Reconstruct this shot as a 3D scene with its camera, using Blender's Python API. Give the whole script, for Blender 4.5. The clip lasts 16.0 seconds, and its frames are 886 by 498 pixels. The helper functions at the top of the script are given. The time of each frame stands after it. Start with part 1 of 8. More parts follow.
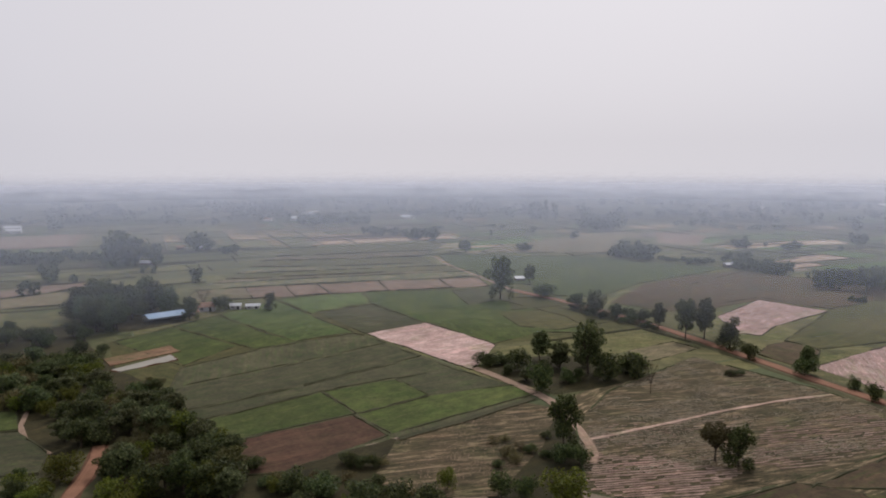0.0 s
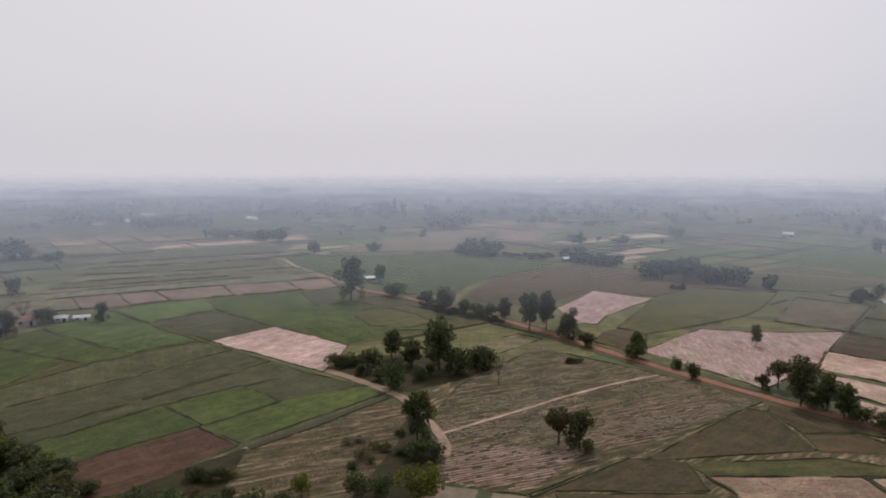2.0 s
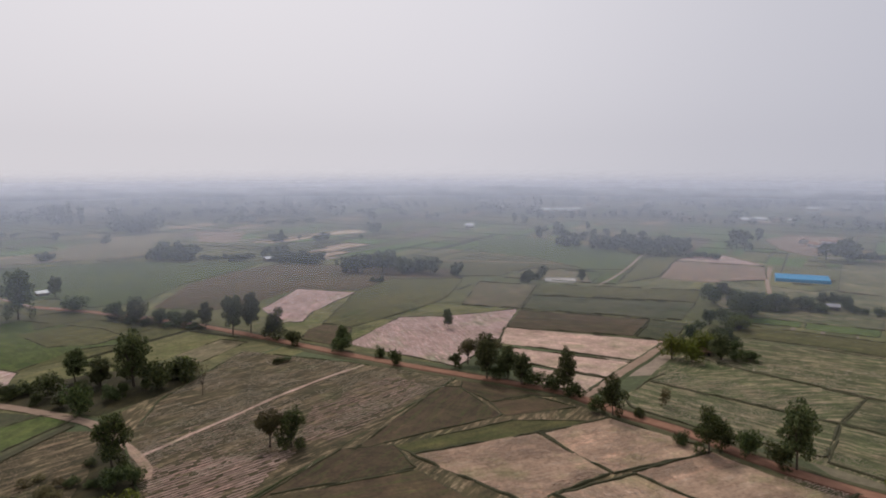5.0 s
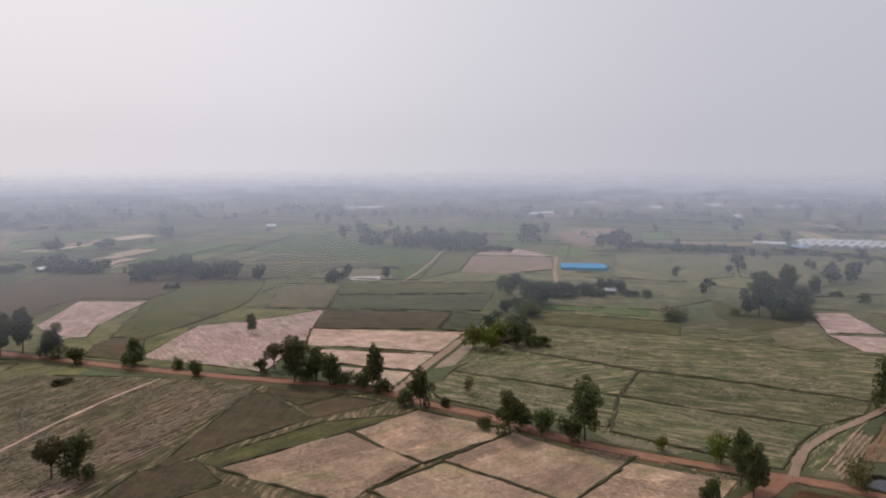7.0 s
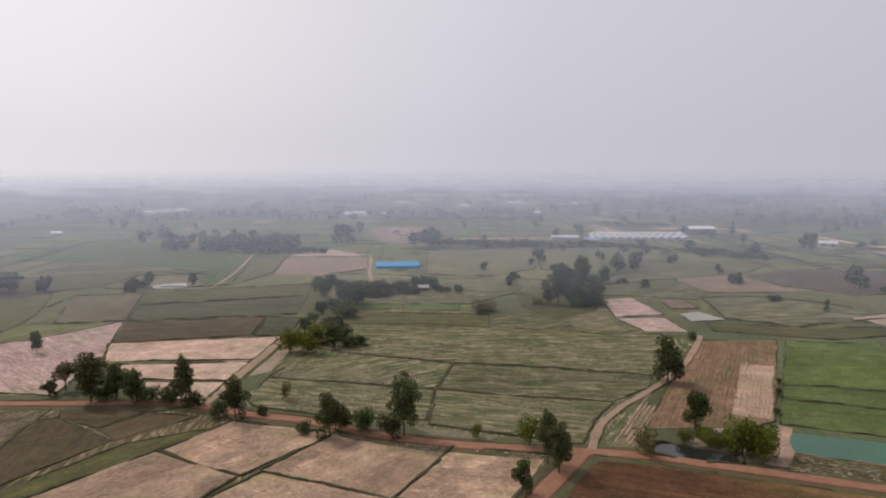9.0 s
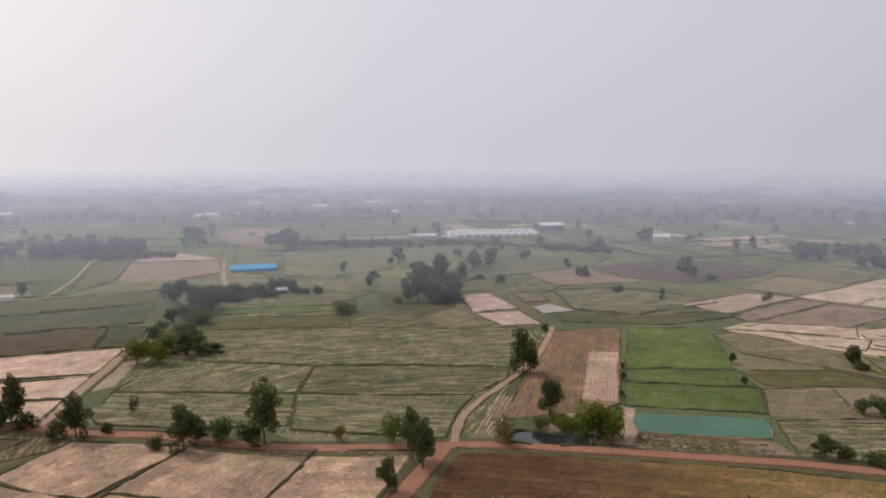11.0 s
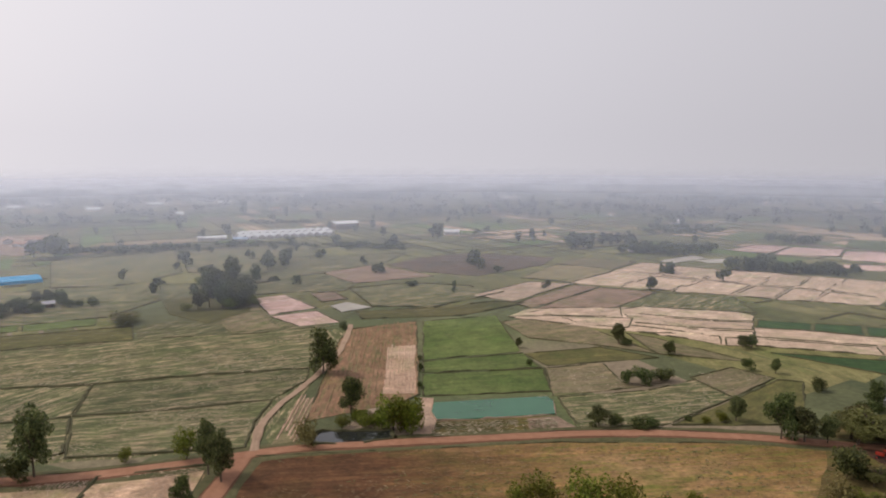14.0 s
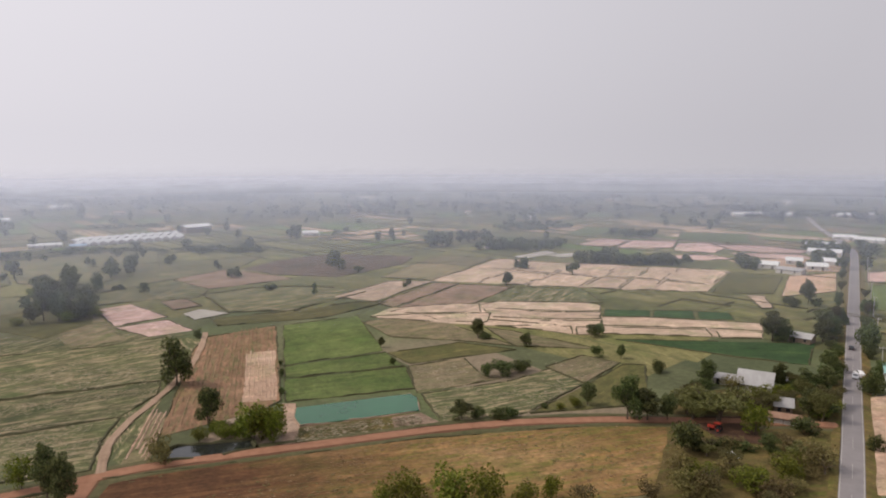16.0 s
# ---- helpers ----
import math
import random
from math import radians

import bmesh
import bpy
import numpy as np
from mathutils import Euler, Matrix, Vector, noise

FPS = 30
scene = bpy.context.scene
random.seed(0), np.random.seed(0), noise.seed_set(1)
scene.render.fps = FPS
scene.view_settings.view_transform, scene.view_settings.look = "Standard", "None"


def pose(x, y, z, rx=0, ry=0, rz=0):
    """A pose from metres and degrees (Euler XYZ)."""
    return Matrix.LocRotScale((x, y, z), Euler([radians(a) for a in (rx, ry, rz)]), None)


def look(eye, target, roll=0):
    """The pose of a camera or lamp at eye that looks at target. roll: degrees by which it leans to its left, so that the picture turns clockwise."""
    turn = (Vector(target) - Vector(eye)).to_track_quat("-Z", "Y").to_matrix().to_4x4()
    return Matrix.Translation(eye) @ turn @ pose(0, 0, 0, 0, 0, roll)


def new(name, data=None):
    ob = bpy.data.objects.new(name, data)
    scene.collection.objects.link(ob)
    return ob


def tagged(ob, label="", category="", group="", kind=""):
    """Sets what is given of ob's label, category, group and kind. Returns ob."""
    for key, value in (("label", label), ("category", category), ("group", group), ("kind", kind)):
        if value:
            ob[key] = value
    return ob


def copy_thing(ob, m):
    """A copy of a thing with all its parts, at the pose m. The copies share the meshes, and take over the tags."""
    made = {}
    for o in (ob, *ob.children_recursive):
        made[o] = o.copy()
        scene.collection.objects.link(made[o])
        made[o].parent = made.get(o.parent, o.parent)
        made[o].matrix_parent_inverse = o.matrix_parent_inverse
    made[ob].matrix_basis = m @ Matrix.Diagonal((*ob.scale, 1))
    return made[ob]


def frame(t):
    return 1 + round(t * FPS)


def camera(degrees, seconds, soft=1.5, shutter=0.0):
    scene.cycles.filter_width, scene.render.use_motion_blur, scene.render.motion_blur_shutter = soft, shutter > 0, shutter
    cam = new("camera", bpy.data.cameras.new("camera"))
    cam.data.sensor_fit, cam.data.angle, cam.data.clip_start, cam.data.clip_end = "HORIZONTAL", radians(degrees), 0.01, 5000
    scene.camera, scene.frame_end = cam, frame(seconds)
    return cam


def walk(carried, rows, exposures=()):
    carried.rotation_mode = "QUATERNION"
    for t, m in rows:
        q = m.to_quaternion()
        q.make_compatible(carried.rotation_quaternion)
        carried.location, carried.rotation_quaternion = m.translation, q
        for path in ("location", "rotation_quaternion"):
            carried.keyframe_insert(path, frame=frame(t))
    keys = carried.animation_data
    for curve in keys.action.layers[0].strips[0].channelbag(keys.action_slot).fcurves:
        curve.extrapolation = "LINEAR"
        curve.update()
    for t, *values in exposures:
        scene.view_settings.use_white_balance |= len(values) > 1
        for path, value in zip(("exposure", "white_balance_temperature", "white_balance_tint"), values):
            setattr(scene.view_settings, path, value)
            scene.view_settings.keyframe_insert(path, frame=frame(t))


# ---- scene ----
EXPO = [(0.0, -0.41, 6370, 12.5), (4.0, -0.47, 6370, 12.5), (8.0, -0.26, 6520, 13), (10.5, -0.12, 6650, 13), (13.0, 0.0, 6780, 13), (16.0, 0.1, 6820, 13)]
cam = camera(63.92, 16.0, soft=2.0)
# seconds, heading, pitch and roll of a camera that hovers 72 m over the fields and turns
TURN = [
    (0.0, 0.00, -6.91, 0.06),
    (0.5, -2.32, -6.92, 0.03),
    (1.0, -5.11, -6.92, -0.02),
    (1.5, -8.43, -6.94, -0.02),
    (2.0, -12.16, -6.93, -0.02),
    (2.5, -16.17, -6.94, -0.01),
    (3.0, -20.14, -6.96, -0.04),
    (3.5, -24.13, -6.98, -0.08),
    (4.0, -28.10, -7.01, -0.06),
    (6.5, -47.90, -7.15, 0.09),
    (7.0, -51.88, -7.16, 0.07),
    (7.5, -56.09, -7.16, 0.05),
    (8.0, -59.76, -7.17, 0.04),
    (8.5, -63.59, -7.16, 0.07),
    (9.0, -66.89, -7.17, 0.05),
    (9.5, -69.93, -7.18, 0.05),
    (12.0, -83.69, -7.25, -0.06),
    (12.5, -86.46, -7.27, -0.04),
    (13.0, -89.23, -7.27, -0.05),
    (13.5, -92.00, -7.30, -0.05),
    (14.0, -94.80, -7.33, -0.03),
    (14.5, -97.60, -7.35, -0.03),
    (15.0, -100.39, -7.35, 0.01),
    (15.5, -103.19, -7.34, 0.00),
    (16.0, -106.15, -7.34, 0.05),
]
EYE = 72.0
walk(cam, [(t, pose(0, 0, EYE, 90 + tilt, roll, heading)) for t, heading, tilt, roll in TURN], exposures=EXPO)

# ---- world and light ----
SUN_AZ, SUN_EL = radians(18), radians(48)          # the sun stands ahead of the first view, a little to the right
world = bpy.data.worlds.new("hazy_sky")
scene.world = world
world.use_nodes = True
wn, wl = world.node_tree.nodes, world.node_tree.links
wn.clear()
sky = wn.new("ShaderNodeTexSky")
sky.sky_type, sky.sun_disc = "NISHITA", False
sky.sun_elevation, sky.sun_rotation = SUN_EL, SUN_AZ
sky.air_density, sky.dust_density, sky.ozone_density = 1.0, 8.0, 1.0
grey = wn.new("ShaderNodeHueSaturation")
grey.inputs["Saturation"].default_value = 0.12
veil = wn.new("ShaderNodeMix")
veil.data_type = "RGBA"
veil.inputs["Factor"].default_value = 0.85

back = wn.new("ShaderNodeBackground")
back.inputs["Strength"].default_value = 0.1
wout = wn.new("ShaderNodeOutputWorld")
wco, wsep, wcom, wmax = wn.new("ShaderNodeTexCoord"), wn.new("ShaderNodeSeparateXYZ"), wn.new("ShaderNodeCombineXYZ"), wn.new("ShaderNodeMath")
wmax.operation = "MAXIMUM"
wmax.inputs[1].default_value = 0.03
wl.new(wco.outputs["Generated"], wsep.inputs["Vector"])
wl.new(wsep.outputs["X"], wcom.inputs["X"])
wl.new(wsep.outputs["Y"], wcom.inputs["Y"])
wl.new(wsep.outputs["Z"], wmax.inputs[0])
wl.new(wmax.outputs[0], wcom.inputs["Z"])
wl.new(wcom.outputs["Vector"], sky.inputs["Vector"])
wl.new(sky.outputs["Color"], grey.inputs["Color"])
wl.new(grey.outputs["Color"], veil.inputs["A"])
# the hazy sky is brightest round the sun and dimmer away from it
glow, reach, tint, lift = wn.new("ShaderNodeVectorMath"), wn.new("ShaderNodeMapRange"), wn.new("ShaderNodeValToRGB"), wn.new("ShaderNodeVectorMath")
glow.operation = "DOT_PRODUCT"
glow.inputs[1].default_value = (0.087, 0.996, 0.35)
reach.inputs["From Min"].default_value, reach.inputs["From Max"].default_value = -0.6, 1.0
stops = ((0, (0.547, 0.555, 0.616)), (0.11, (0.591, 0.600, 0.666)), (0.31, (0.675, 0.685, 0.760)), (0.46, (0.714, 0.725, 0.805)), (0.625, (0.760, 0.769, 0.850)), (0.77, (0.863, 0.858, 0.922)), (0.91, (1.003, 0.980, 1.023)), (1, (1.035, 1.000, 1.025)))
while len(tint.color_ramp.elements) < len(stops):
    tint.color_ramp.elements.new(0.5)
for e, (at, c) in zip(tint.color_ramp.elements, stops):
    e.position, e.color = at, (*c, 1.0)
lift.operation = "SCALE"
lift.inputs["Scale"].default_value = 10.0
wl.new(wco.outputs["Generated"], glow.inputs[0])
wl.new(glow.outputs["Value"], reach.inputs["Value"])
wl.new(reach.outputs["Result"], tint.inputs["Fac"])
wl.new(tint.outputs["Color"], lift.inputs[0])
wl.new(lift.outputs["Vector"], veil.inputs["B"])
wl.new(veil.outputs["Result"], back.inputs["Color"])
wl.new(back.outputs["Background"], wout.inputs["Surface"])

sun_data = bpy.data.lights.new("sun", "SUN")
sun_data.energy, sun_data.angle, sun_data.color = 2.0, radians(6), (1.0, 0.94, 0.85)
sun = new("sun", sun_data)
sun.matrix_world = look((300 * math.sin(SUN_AZ), 300 * math.cos(SUN_AZ), 330), (0, 0, 0))


# ---- materials ----
def material(name, rough=0.9, metal=0.0):
    m = bpy.data.materials.new(name)
    m.use_nodes = True
    b = m.node_tree.nodes["Principled BSDF"]
    b.inputs["Roughness"].default_value, b.inputs["Metallic"].default_value = rough, metal
    b.inputs["Specular IOR Level"].default_value = 0.25
    return m, m.node_tree.nodes, m.node_tree.links, b


def rgb(c):
    return (*c, 1.0)


def mapped(n, l, scale, coords="Object"):
    co, mp = n.new("ShaderNodeTexCoord"), n.new("ShaderNodeMapping")
    mp.inputs["Scale"].default_value = scale
    l.new(co.outputs[coords], mp.inputs["Vector"])
    return mp.outputs["Vector"]


def noise_of(n, l, vector, scale, detail=4.0, rough=0.6):
    t = n.new("ShaderNodeTexNoise")
    t.inputs["Scale"].default_value, t.inputs["Detail"].default_value, t.inputs["Roughness"].default_value = scale, detail, rough
    l.new(vector, t.inputs["Vector"])
    return t.outputs["Fac"]


def ramp(n, l, fac, *stops):
    r = n.new("ShaderNodeValToRGB")
    while len(r.color_ramp.elements) < len(stops):
        r.color_ramp.elements.new(0.5)
    for e, (at, c) in zip(r.color_ramp.elements, stops):
        e.position, e.color = at, rgb(c)
    l.new(fac, r.inputs["Fac"])
    return r.outputs["Color"]


def mix(n, l, fac, a, b, mode="MIX"):
    m = n.new("ShaderNodeMix")
    m.data_type, m.blend_type = "RGBA", mode
    for key, v in (("Factor", fac), ("A", a), ("B", b)):
        if isinstance(v, (int, float)):
            m.inputs[key].default_value = v
        elif isinstance(v, tuple):
            m.inputs[key].default_value = rgb(v)
        else:
            l.new(v, m.inputs[key])
    return m.outputs["Result"]


def bump(n, l, b, height, strength, distance):
    k = n.new("ShaderNodeBump")
    k.inputs["Strength"].default_value, k.inputs["Distance"].default_value = strength, distance
    l.new(height, k.inputs["Height"])
    l.new(k.outputs["Normal"], b.inputs["Normal"])


def vivid(c, k=1.0):
    """A colour with its distance from grey scaled by k."""
    y = 0.3 * c[0] + 0.6 * c[1] + 0.1 * c[2]
    return tuple(max(0.004, y + (v - y) * k) for v in c)


def soil(name, low, mid, high, streak=0.35, patch=0.03, bare=None, bare_at=0.62, strong=1.3, other_end=None, clods=0.7):
    """Ground of a field: broad patches, streaks along the rows, fine clods, and bare places of another colour."""
    m, n, l, b = material(name, 0.95)
    low, mid, high = vivid(low, strong), vivid(mid, strong), vivid(high, strong)
    bare = vivid(bare, strong) if bare else None
    info = n.new("ShaderNodeObjectInfo")
    co, add = n.new("ShaderNodeTexCoord"), n.new("ShaderNodeVectorMath")
    add.operation = "MULTIPLY_ADD"
    l.new(info.outputs["Random"], add.inputs[0])
    add.inputs[1].default_value = (913, 571, 0)
    l.new(co.outputs["Object"], add.inputs[2])
    v = add.outputs["Vector"]
    rows = n.new("ShaderNodeMapping")
    rows.inputs["Scale"].default_value = (0.06, 0.42, 1)
    l.new(v, rows.inputs["Vector"])
    broad, lines, fine = noise_of(n, l, v, patch, 6, 0.65), noise_of(n, l, rows.outputs["Vector"], 1.0, 5, 0.7), noise_of(n, l, v, 0.9, 5, 0.75)
    base = ramp(n, l, broad, (0.3, low), (0.5, mid), (0.72, high))
    other = ramp(n, l, lines, (0.36, low), (0.52, mid), (0.64, high))
    col = mix(n, l, streak, base, other)
    if bare:
        spots = noise_of(n, l, rows.outputs["Vector"], 1.7, 8, 0.78)
        mask = ramp(n, l, spots, (bare_at - 0.07, (0, 0, 0)), (bare_at + 0.06, (1, 1, 1)))
        col = mix(n, l, mask, col, bare)
    if other_end:
        cl, cm, ch, x0, x1 = other_end
        sep, wander, at = n.new("ShaderNodeSeparateXYZ"), n.new("ShaderNodeMath"), n.new("ShaderNodeMapRange")
        l.new(co.outputs["Object"], sep.inputs["Vector"])
        wander.operation = "MULTIPLY_ADD"
        l.new(noise_of(n, l, rows.outputs["Vector"], 0.35, 6, 0.7), wander.inputs[0])
        wander.inputs[1].default_value = 70.0
        l.new(sep.outputs["X"], wander.inputs[2])
        at.inputs["From Min"].default_value, at.inputs["From Max"].default_value = x0 + 35, x1 + 35
        l.new(wander.outputs[0], at.inputs["Value"])
        end = mix(n, l, 0.6, ramp(n, l, broad, (0.3, cl), (0.5, cm), (0.72, ch)), ramp(n, l, lines, (0.36, cl), (0.52, cm), (0.64, ch)))
        col = mix(n, l, at.outputs["Result"], end, col)
    weeds, worn = noise_of(n, l, v, 0.055, 7, 0.72), noise_of(n, l, rows.outputs["Vector"], 0.55, 7, 0.75)
    col = mix(n, l, ramp(n, l, weeds, (0.5, (0, 0, 0)), (0.66, (0.75, 0.75, 0.75))), col, mix(n, l, 1.0, col, (0.6, 0.8, 0.55), "MULTIPLY"))
    col = mix(n, l, ramp(n, l, worn, (0.53, (0, 0, 0)), (0.68, (0.8, 0.8, 0.8))), col, mix(n, l, 1.0, col, (1.6, 1.44, 1.46), "MULTIPLY"))
    mottle = noise_of(n, l, v, 0.16, 5, 0.7)
    col = mix(n, l, 1.0, col, ramp(n, l, mottle, (0.28, (0.66, 0.66, 0.66)), (0.72, (1.34, 1.34, 1.34))), "MULTIPLY")
    tone = ramp(n, l, fine, (0.25, (0.58, 0.58, 0.58)), (0.75, (1.38, 1.38, 1.38)))
    col = mix(n, l, 1.0, col, tone, "MULTIPLY")
    hue = n.new("ShaderNodeHueSaturation")
    val = n.new("ShaderNodeMapRange")
    val.inputs["To Min"].default_value, val.inputs["To Max"].default_value = 0.86, 1.14
    l.new(info.outputs["Random"], val.inputs["Value"])
    l.new(val.outputs["Result"], hue.inputs["Value"])
    l.new(col, hue.inputs["Color"])
    l.new(hue.outputs["Color"], b.inputs["Base Color"])
    bump(n, l, b, fine, clods, 0.12 if clods < 0.8 else 0.3)
    return m


SOIL = {
    "green": soil("young_rice", (0.06, 0.08, 0.026), (0.089, 0.116, 0.038), (0.14, 0.163, 0.06), 0.3, 0.03, (0.18, 0.165, 0.085), 0.64, 1.1),
    "dull": soil("dull_grass", (0.0558, 0.0563, 0.026), (0.0855, 0.0808, 0.0391), (0.123, 0.104, 0.0549), 0.45, 0.025, (0.172, 0.129, 0.0722), 0.66),
    "stubble": soil("weedy_stubble", (0.046, 0.057, 0.023), (0.077, 0.084, 0.038), (0.128, 0.12, 0.062), 0.5, 0.022, (0.31, 0.24, 0.155), 0.56, 1.08),
    "rough": soil("rough_brown_field", (0.044, 0.04, 0.019), (0.079, 0.064, 0.035), (0.14, 0.1, 0.062), 0.6, 0.03, (0.32, 0.24, 0.155), 0.57, 1.15),
    "plough": soil("dark_red_ploughed_soil", (0.049, 0.0288, 0.0202), (0.0756, 0.0461, 0.0324), (0.112, 0.0706, 0.049), 0.55, 0.03, (0.06, 0.055, 0.028), 0.64),
    "straw": soil("bleached_straw", (0.31, 0.232, 0.172), (0.4, 0.302, 0.226), (0.49, 0.38, 0.295), 0.45, 0.03, (0.26, 0.19, 0.14), 0.68, 1.05),
    "paddy": soil("grey_green_paddy", (0.048, 0.047, 0.025), (0.074, 0.07, 0.038), (0.105, 0.095, 0.054), 0.4, 0.03, (0.062, 0.08, 0.028), 0.58, 1.1),
    "rice": soil("rice_paddy_green", (0.044, 0.056, 0.017), (0.066, 0.082, 0.024), (0.1, 0.116, 0.038), 0.35, 0.03, (0.11, 0.105, 0.05), 0.62, 1.1),
    "under": soil("dark_grove_floor", (0.0198, 0.0173, 0.00912), (0.0362, 0.032, 0.0158), (0.0626, 0.0512, 0.0255), 0.3, 0.06),
    "scrub": soil("dry_scrub", (0.0657, 0.051, 0.0242), (0.109, 0.085, 0.042), (0.184, 0.132, 0.0727), 0.2, 0.05, (0.0788, 0.085, 0.0283), 0.58),
    "pale": soil("pale_straw", (0.33, 0.219, 0.163), (0.43, 0.297, 0.233), (0.52, 0.374, 0.3), 0.45, 0.03, (0.25, 0.163, 0.107), 0.68, 1.05),
    "pink": soil("pinkish_bare_soil", (0.32, 0.209, 0.177), (0.43, 0.295, 0.257), (0.52, 0.379, 0.337), 0.35, 0.035, (0.53, 0.424, 0.385), 0.6, 1.05),
    "mauve": soil("mauve_fallow", (0.151, 0.108, 0.081), (0.216, 0.153, 0.114), (0.281, 0.202, 0.151), 0.4, 0.03, (0.11, 0.11, 0.055), 0.62, 1.1),
    "brown": soil("red_ploughed_soil", (0.135, 0.077, 0.046), (0.192, 0.113, 0.07), (0.255, 0.158, 0.102), 0.5, 0.03, (0.115, 0.108, 0.05), 0.56, 1.06),
    "olive": soil("olive_fallow", (0.0529, 0.0369, 0.0221), (0.0853, 0.0599, 0.0361), (0.124, 0.0861, 0.0533), 0.35, 0.022, (0.075, 0.078, 0.03), 0.58, 1.15),
    "fallow": soil("light_fallow", (0.108, 0.09, 0.054), (0.158, 0.127, 0.08), (0.218, 0.172, 0.115), 0.4, 0.025, (0.1, 0.106, 0.044), 0.56, 1.1),
    "dark": soil("burnt_field", (0.0438, 0.0357, 0.0283), (0.0744, 0.0578, 0.0444), (0.123, 0.0892, 0.0686), 0.5, 0.02),
    "veg": soil("vegetable_rows", (0.022, 0.042, 0.018), (0.036, 0.062, 0.028), (0.056, 0.082, 0.036), 0.5, 0.04),
    "marsh": soil("brown_grassland", (0.125, 0.08, 0.035), (0.21, 0.13, 0.066), (0.34, 0.225, 0.135), 0.3, 0.022, (0.135, 0.12, 0.042), 0.54, 1.2, ((0.05, 0.022, 0.009), (0.092, 0.041, 0.017), (0.155, 0.075, 0.032), -48, -2)),
    "sand": soil("sandy_earth", (0.29, 0.182, 0.12), (0.385, 0.262, 0.185), (0.47, 0.345, 0.26), 0.2, 0.05, None, 0.6, 1.0),
    "clod": soil("cloddy_dry_soil", (0.3, 0.198, 0.135), (0.395, 0.268, 0.185), (0.475, 0.337, 0.238), 0.4, 0.035, (0.51, 0.385, 0.29), 0.62, 1.08, None, 1.0),
    "mown": soil("dry_grass", (0.107, 0.095, 0.05), (0.157, 0.13, 0.07), (0.222, 0.172, 0.1), 0.5, 0.03, (0.288, 0.216, 0.135), 0.6, 1.0),
}


def plain(name, low, high, scale, rough=0.9, metal=0.0, stretch=(1, 1, 1), bumpy=0.0, dist=0.05):
    m, n, l, b = material(name, rough, metal)
    v = mapped(n, l, stretch)
    a, f = noise_of(n, l, v, scale, 6, 0.7), noise_of(n, l, v, scale * 0.12, 3, 0.5)
    c = mix(n, l, 0.4, ramp(n, l, a, (0.3, low), (0.7, high)), ramp(n, l, f, (0.3, low), (0.7, high)))
    l.new(c, b.inputs["Base Color"])
    if bumpy:
        bump(n, l, b, a, bumpy, dist)
    return m


BUND = plain("bund_grass", (0.036, 0.037, 0.016), (0.085, 0.076, 0.036), 0.8, bumpy=0.6, dist=0.15)
GREEN_BUND = plain("green_verge", (0.036, 0.045, 0.016), (0.08, 0.09, 0.032), 0.5, bumpy=0.8, dist=0.2)
LATERITE = plain("red_laterite", (0.195, 0.089, 0.05), (0.345, 0.179, 0.111), 0.35, bumpy=0.5, dist=0.08)
TRACK = plain("sandy_track", (0.22, 0.145, 0.095), (0.37, 0.262, 0.185), 0.35, bumpy=0.5, dist=0.08)
VERGE = plain("weedy_verge", (0.04, 0.046, 0.015), (0.125, 0.105, 0.05), 0.5, bumpy=0.8, dist=0.2)
CUT_BANK = plain("red_cut_bank", (0.09, 0.04, 0.022), (0.17, 0.085, 0.048), 0.6, bumpy=0.6, dist=0.15)
ASPHALT = plain("worn_asphalt", (0.17, 0.155, 0.155), (0.24, 0.22, 0.22), 0.3, 0.85, bumpy=0.2, dist=0.02)
PAINT = plain("road_paint", (0.27, 0.25, 0.235), (0.42, 0.4, 0.37), 1.0, 0.7)
BARK = plain("bark", (0.06, 0.045, 0.032), (0.16, 0.125, 0.095), 3.0, stretch=(1, 1, 0.2), bumpy=0.6, dist=0.03)
TIN = plain("weathered_roof_sheet", (0.28, 0.27, 0.26), (0.44, 0.43, 0.42), 0.5, 0.5, 0.2, (1, 0.1, 1))
RUST = plain("rusty_roof_sheet", (0.2, 0.1, 0.06), (0.36, 0.24, 0.17), 0.5, 0.7, 0.1, (1, 0.1, 1))
WHITE_ROOF = plain("white_roof_sheet", (0.5, 0.51, 0.51), (0.7, 0.7, 0.69), 0.3, 0.5)
BLUE_ROOF = plain("pale_blue_roof", (0.25, 0.36, 0.5), (0.45, 0.55, 0.68), 0.4, 0.5, 0.1, (1, 0.15, 1))
TEAL_ROOF = plain("teal_roof", (0.2, 0.36, 0.32), (0.32, 0.5, 0.45), 0.4, 0.5)
BLUE_NET = plain("blue_shade_net", (0.02, 0.19, 0.38), (0.04, 0.29, 0.52), 0.5, 0.8, 0.0, (0.3, 1, 1))
WALL = plain("grey_render_wall", (0.35, 0.33, 0.3), (0.55, 0.52, 0.48), 0.7)
TIMBER = plain("weathered_timber", (0.1, 0.075, 0.055), (0.22, 0.165, 0.12), 2.0, stretch=(1, 0.2, 1))
DARK = plain("dark_opening", (0.012, 0.012, 0.014), (0.03, 0.03, 0.032), 1.0, 0.4)
CONCRETE = plain("concrete", (0.3, 0.29, 0.27), (0.45, 0.43, 0.4), 1.0)
RUBBER = plain("tyre_rubber", (0.015, 0.015, 0.015), (0.03, 0.03, 0.03), 3.0, 0.8)
RED_PAINT = plain("red_paint", (0.22, 0.022, 0.014), (0.34, 0.045, 0.028), 1.0, 0.5)
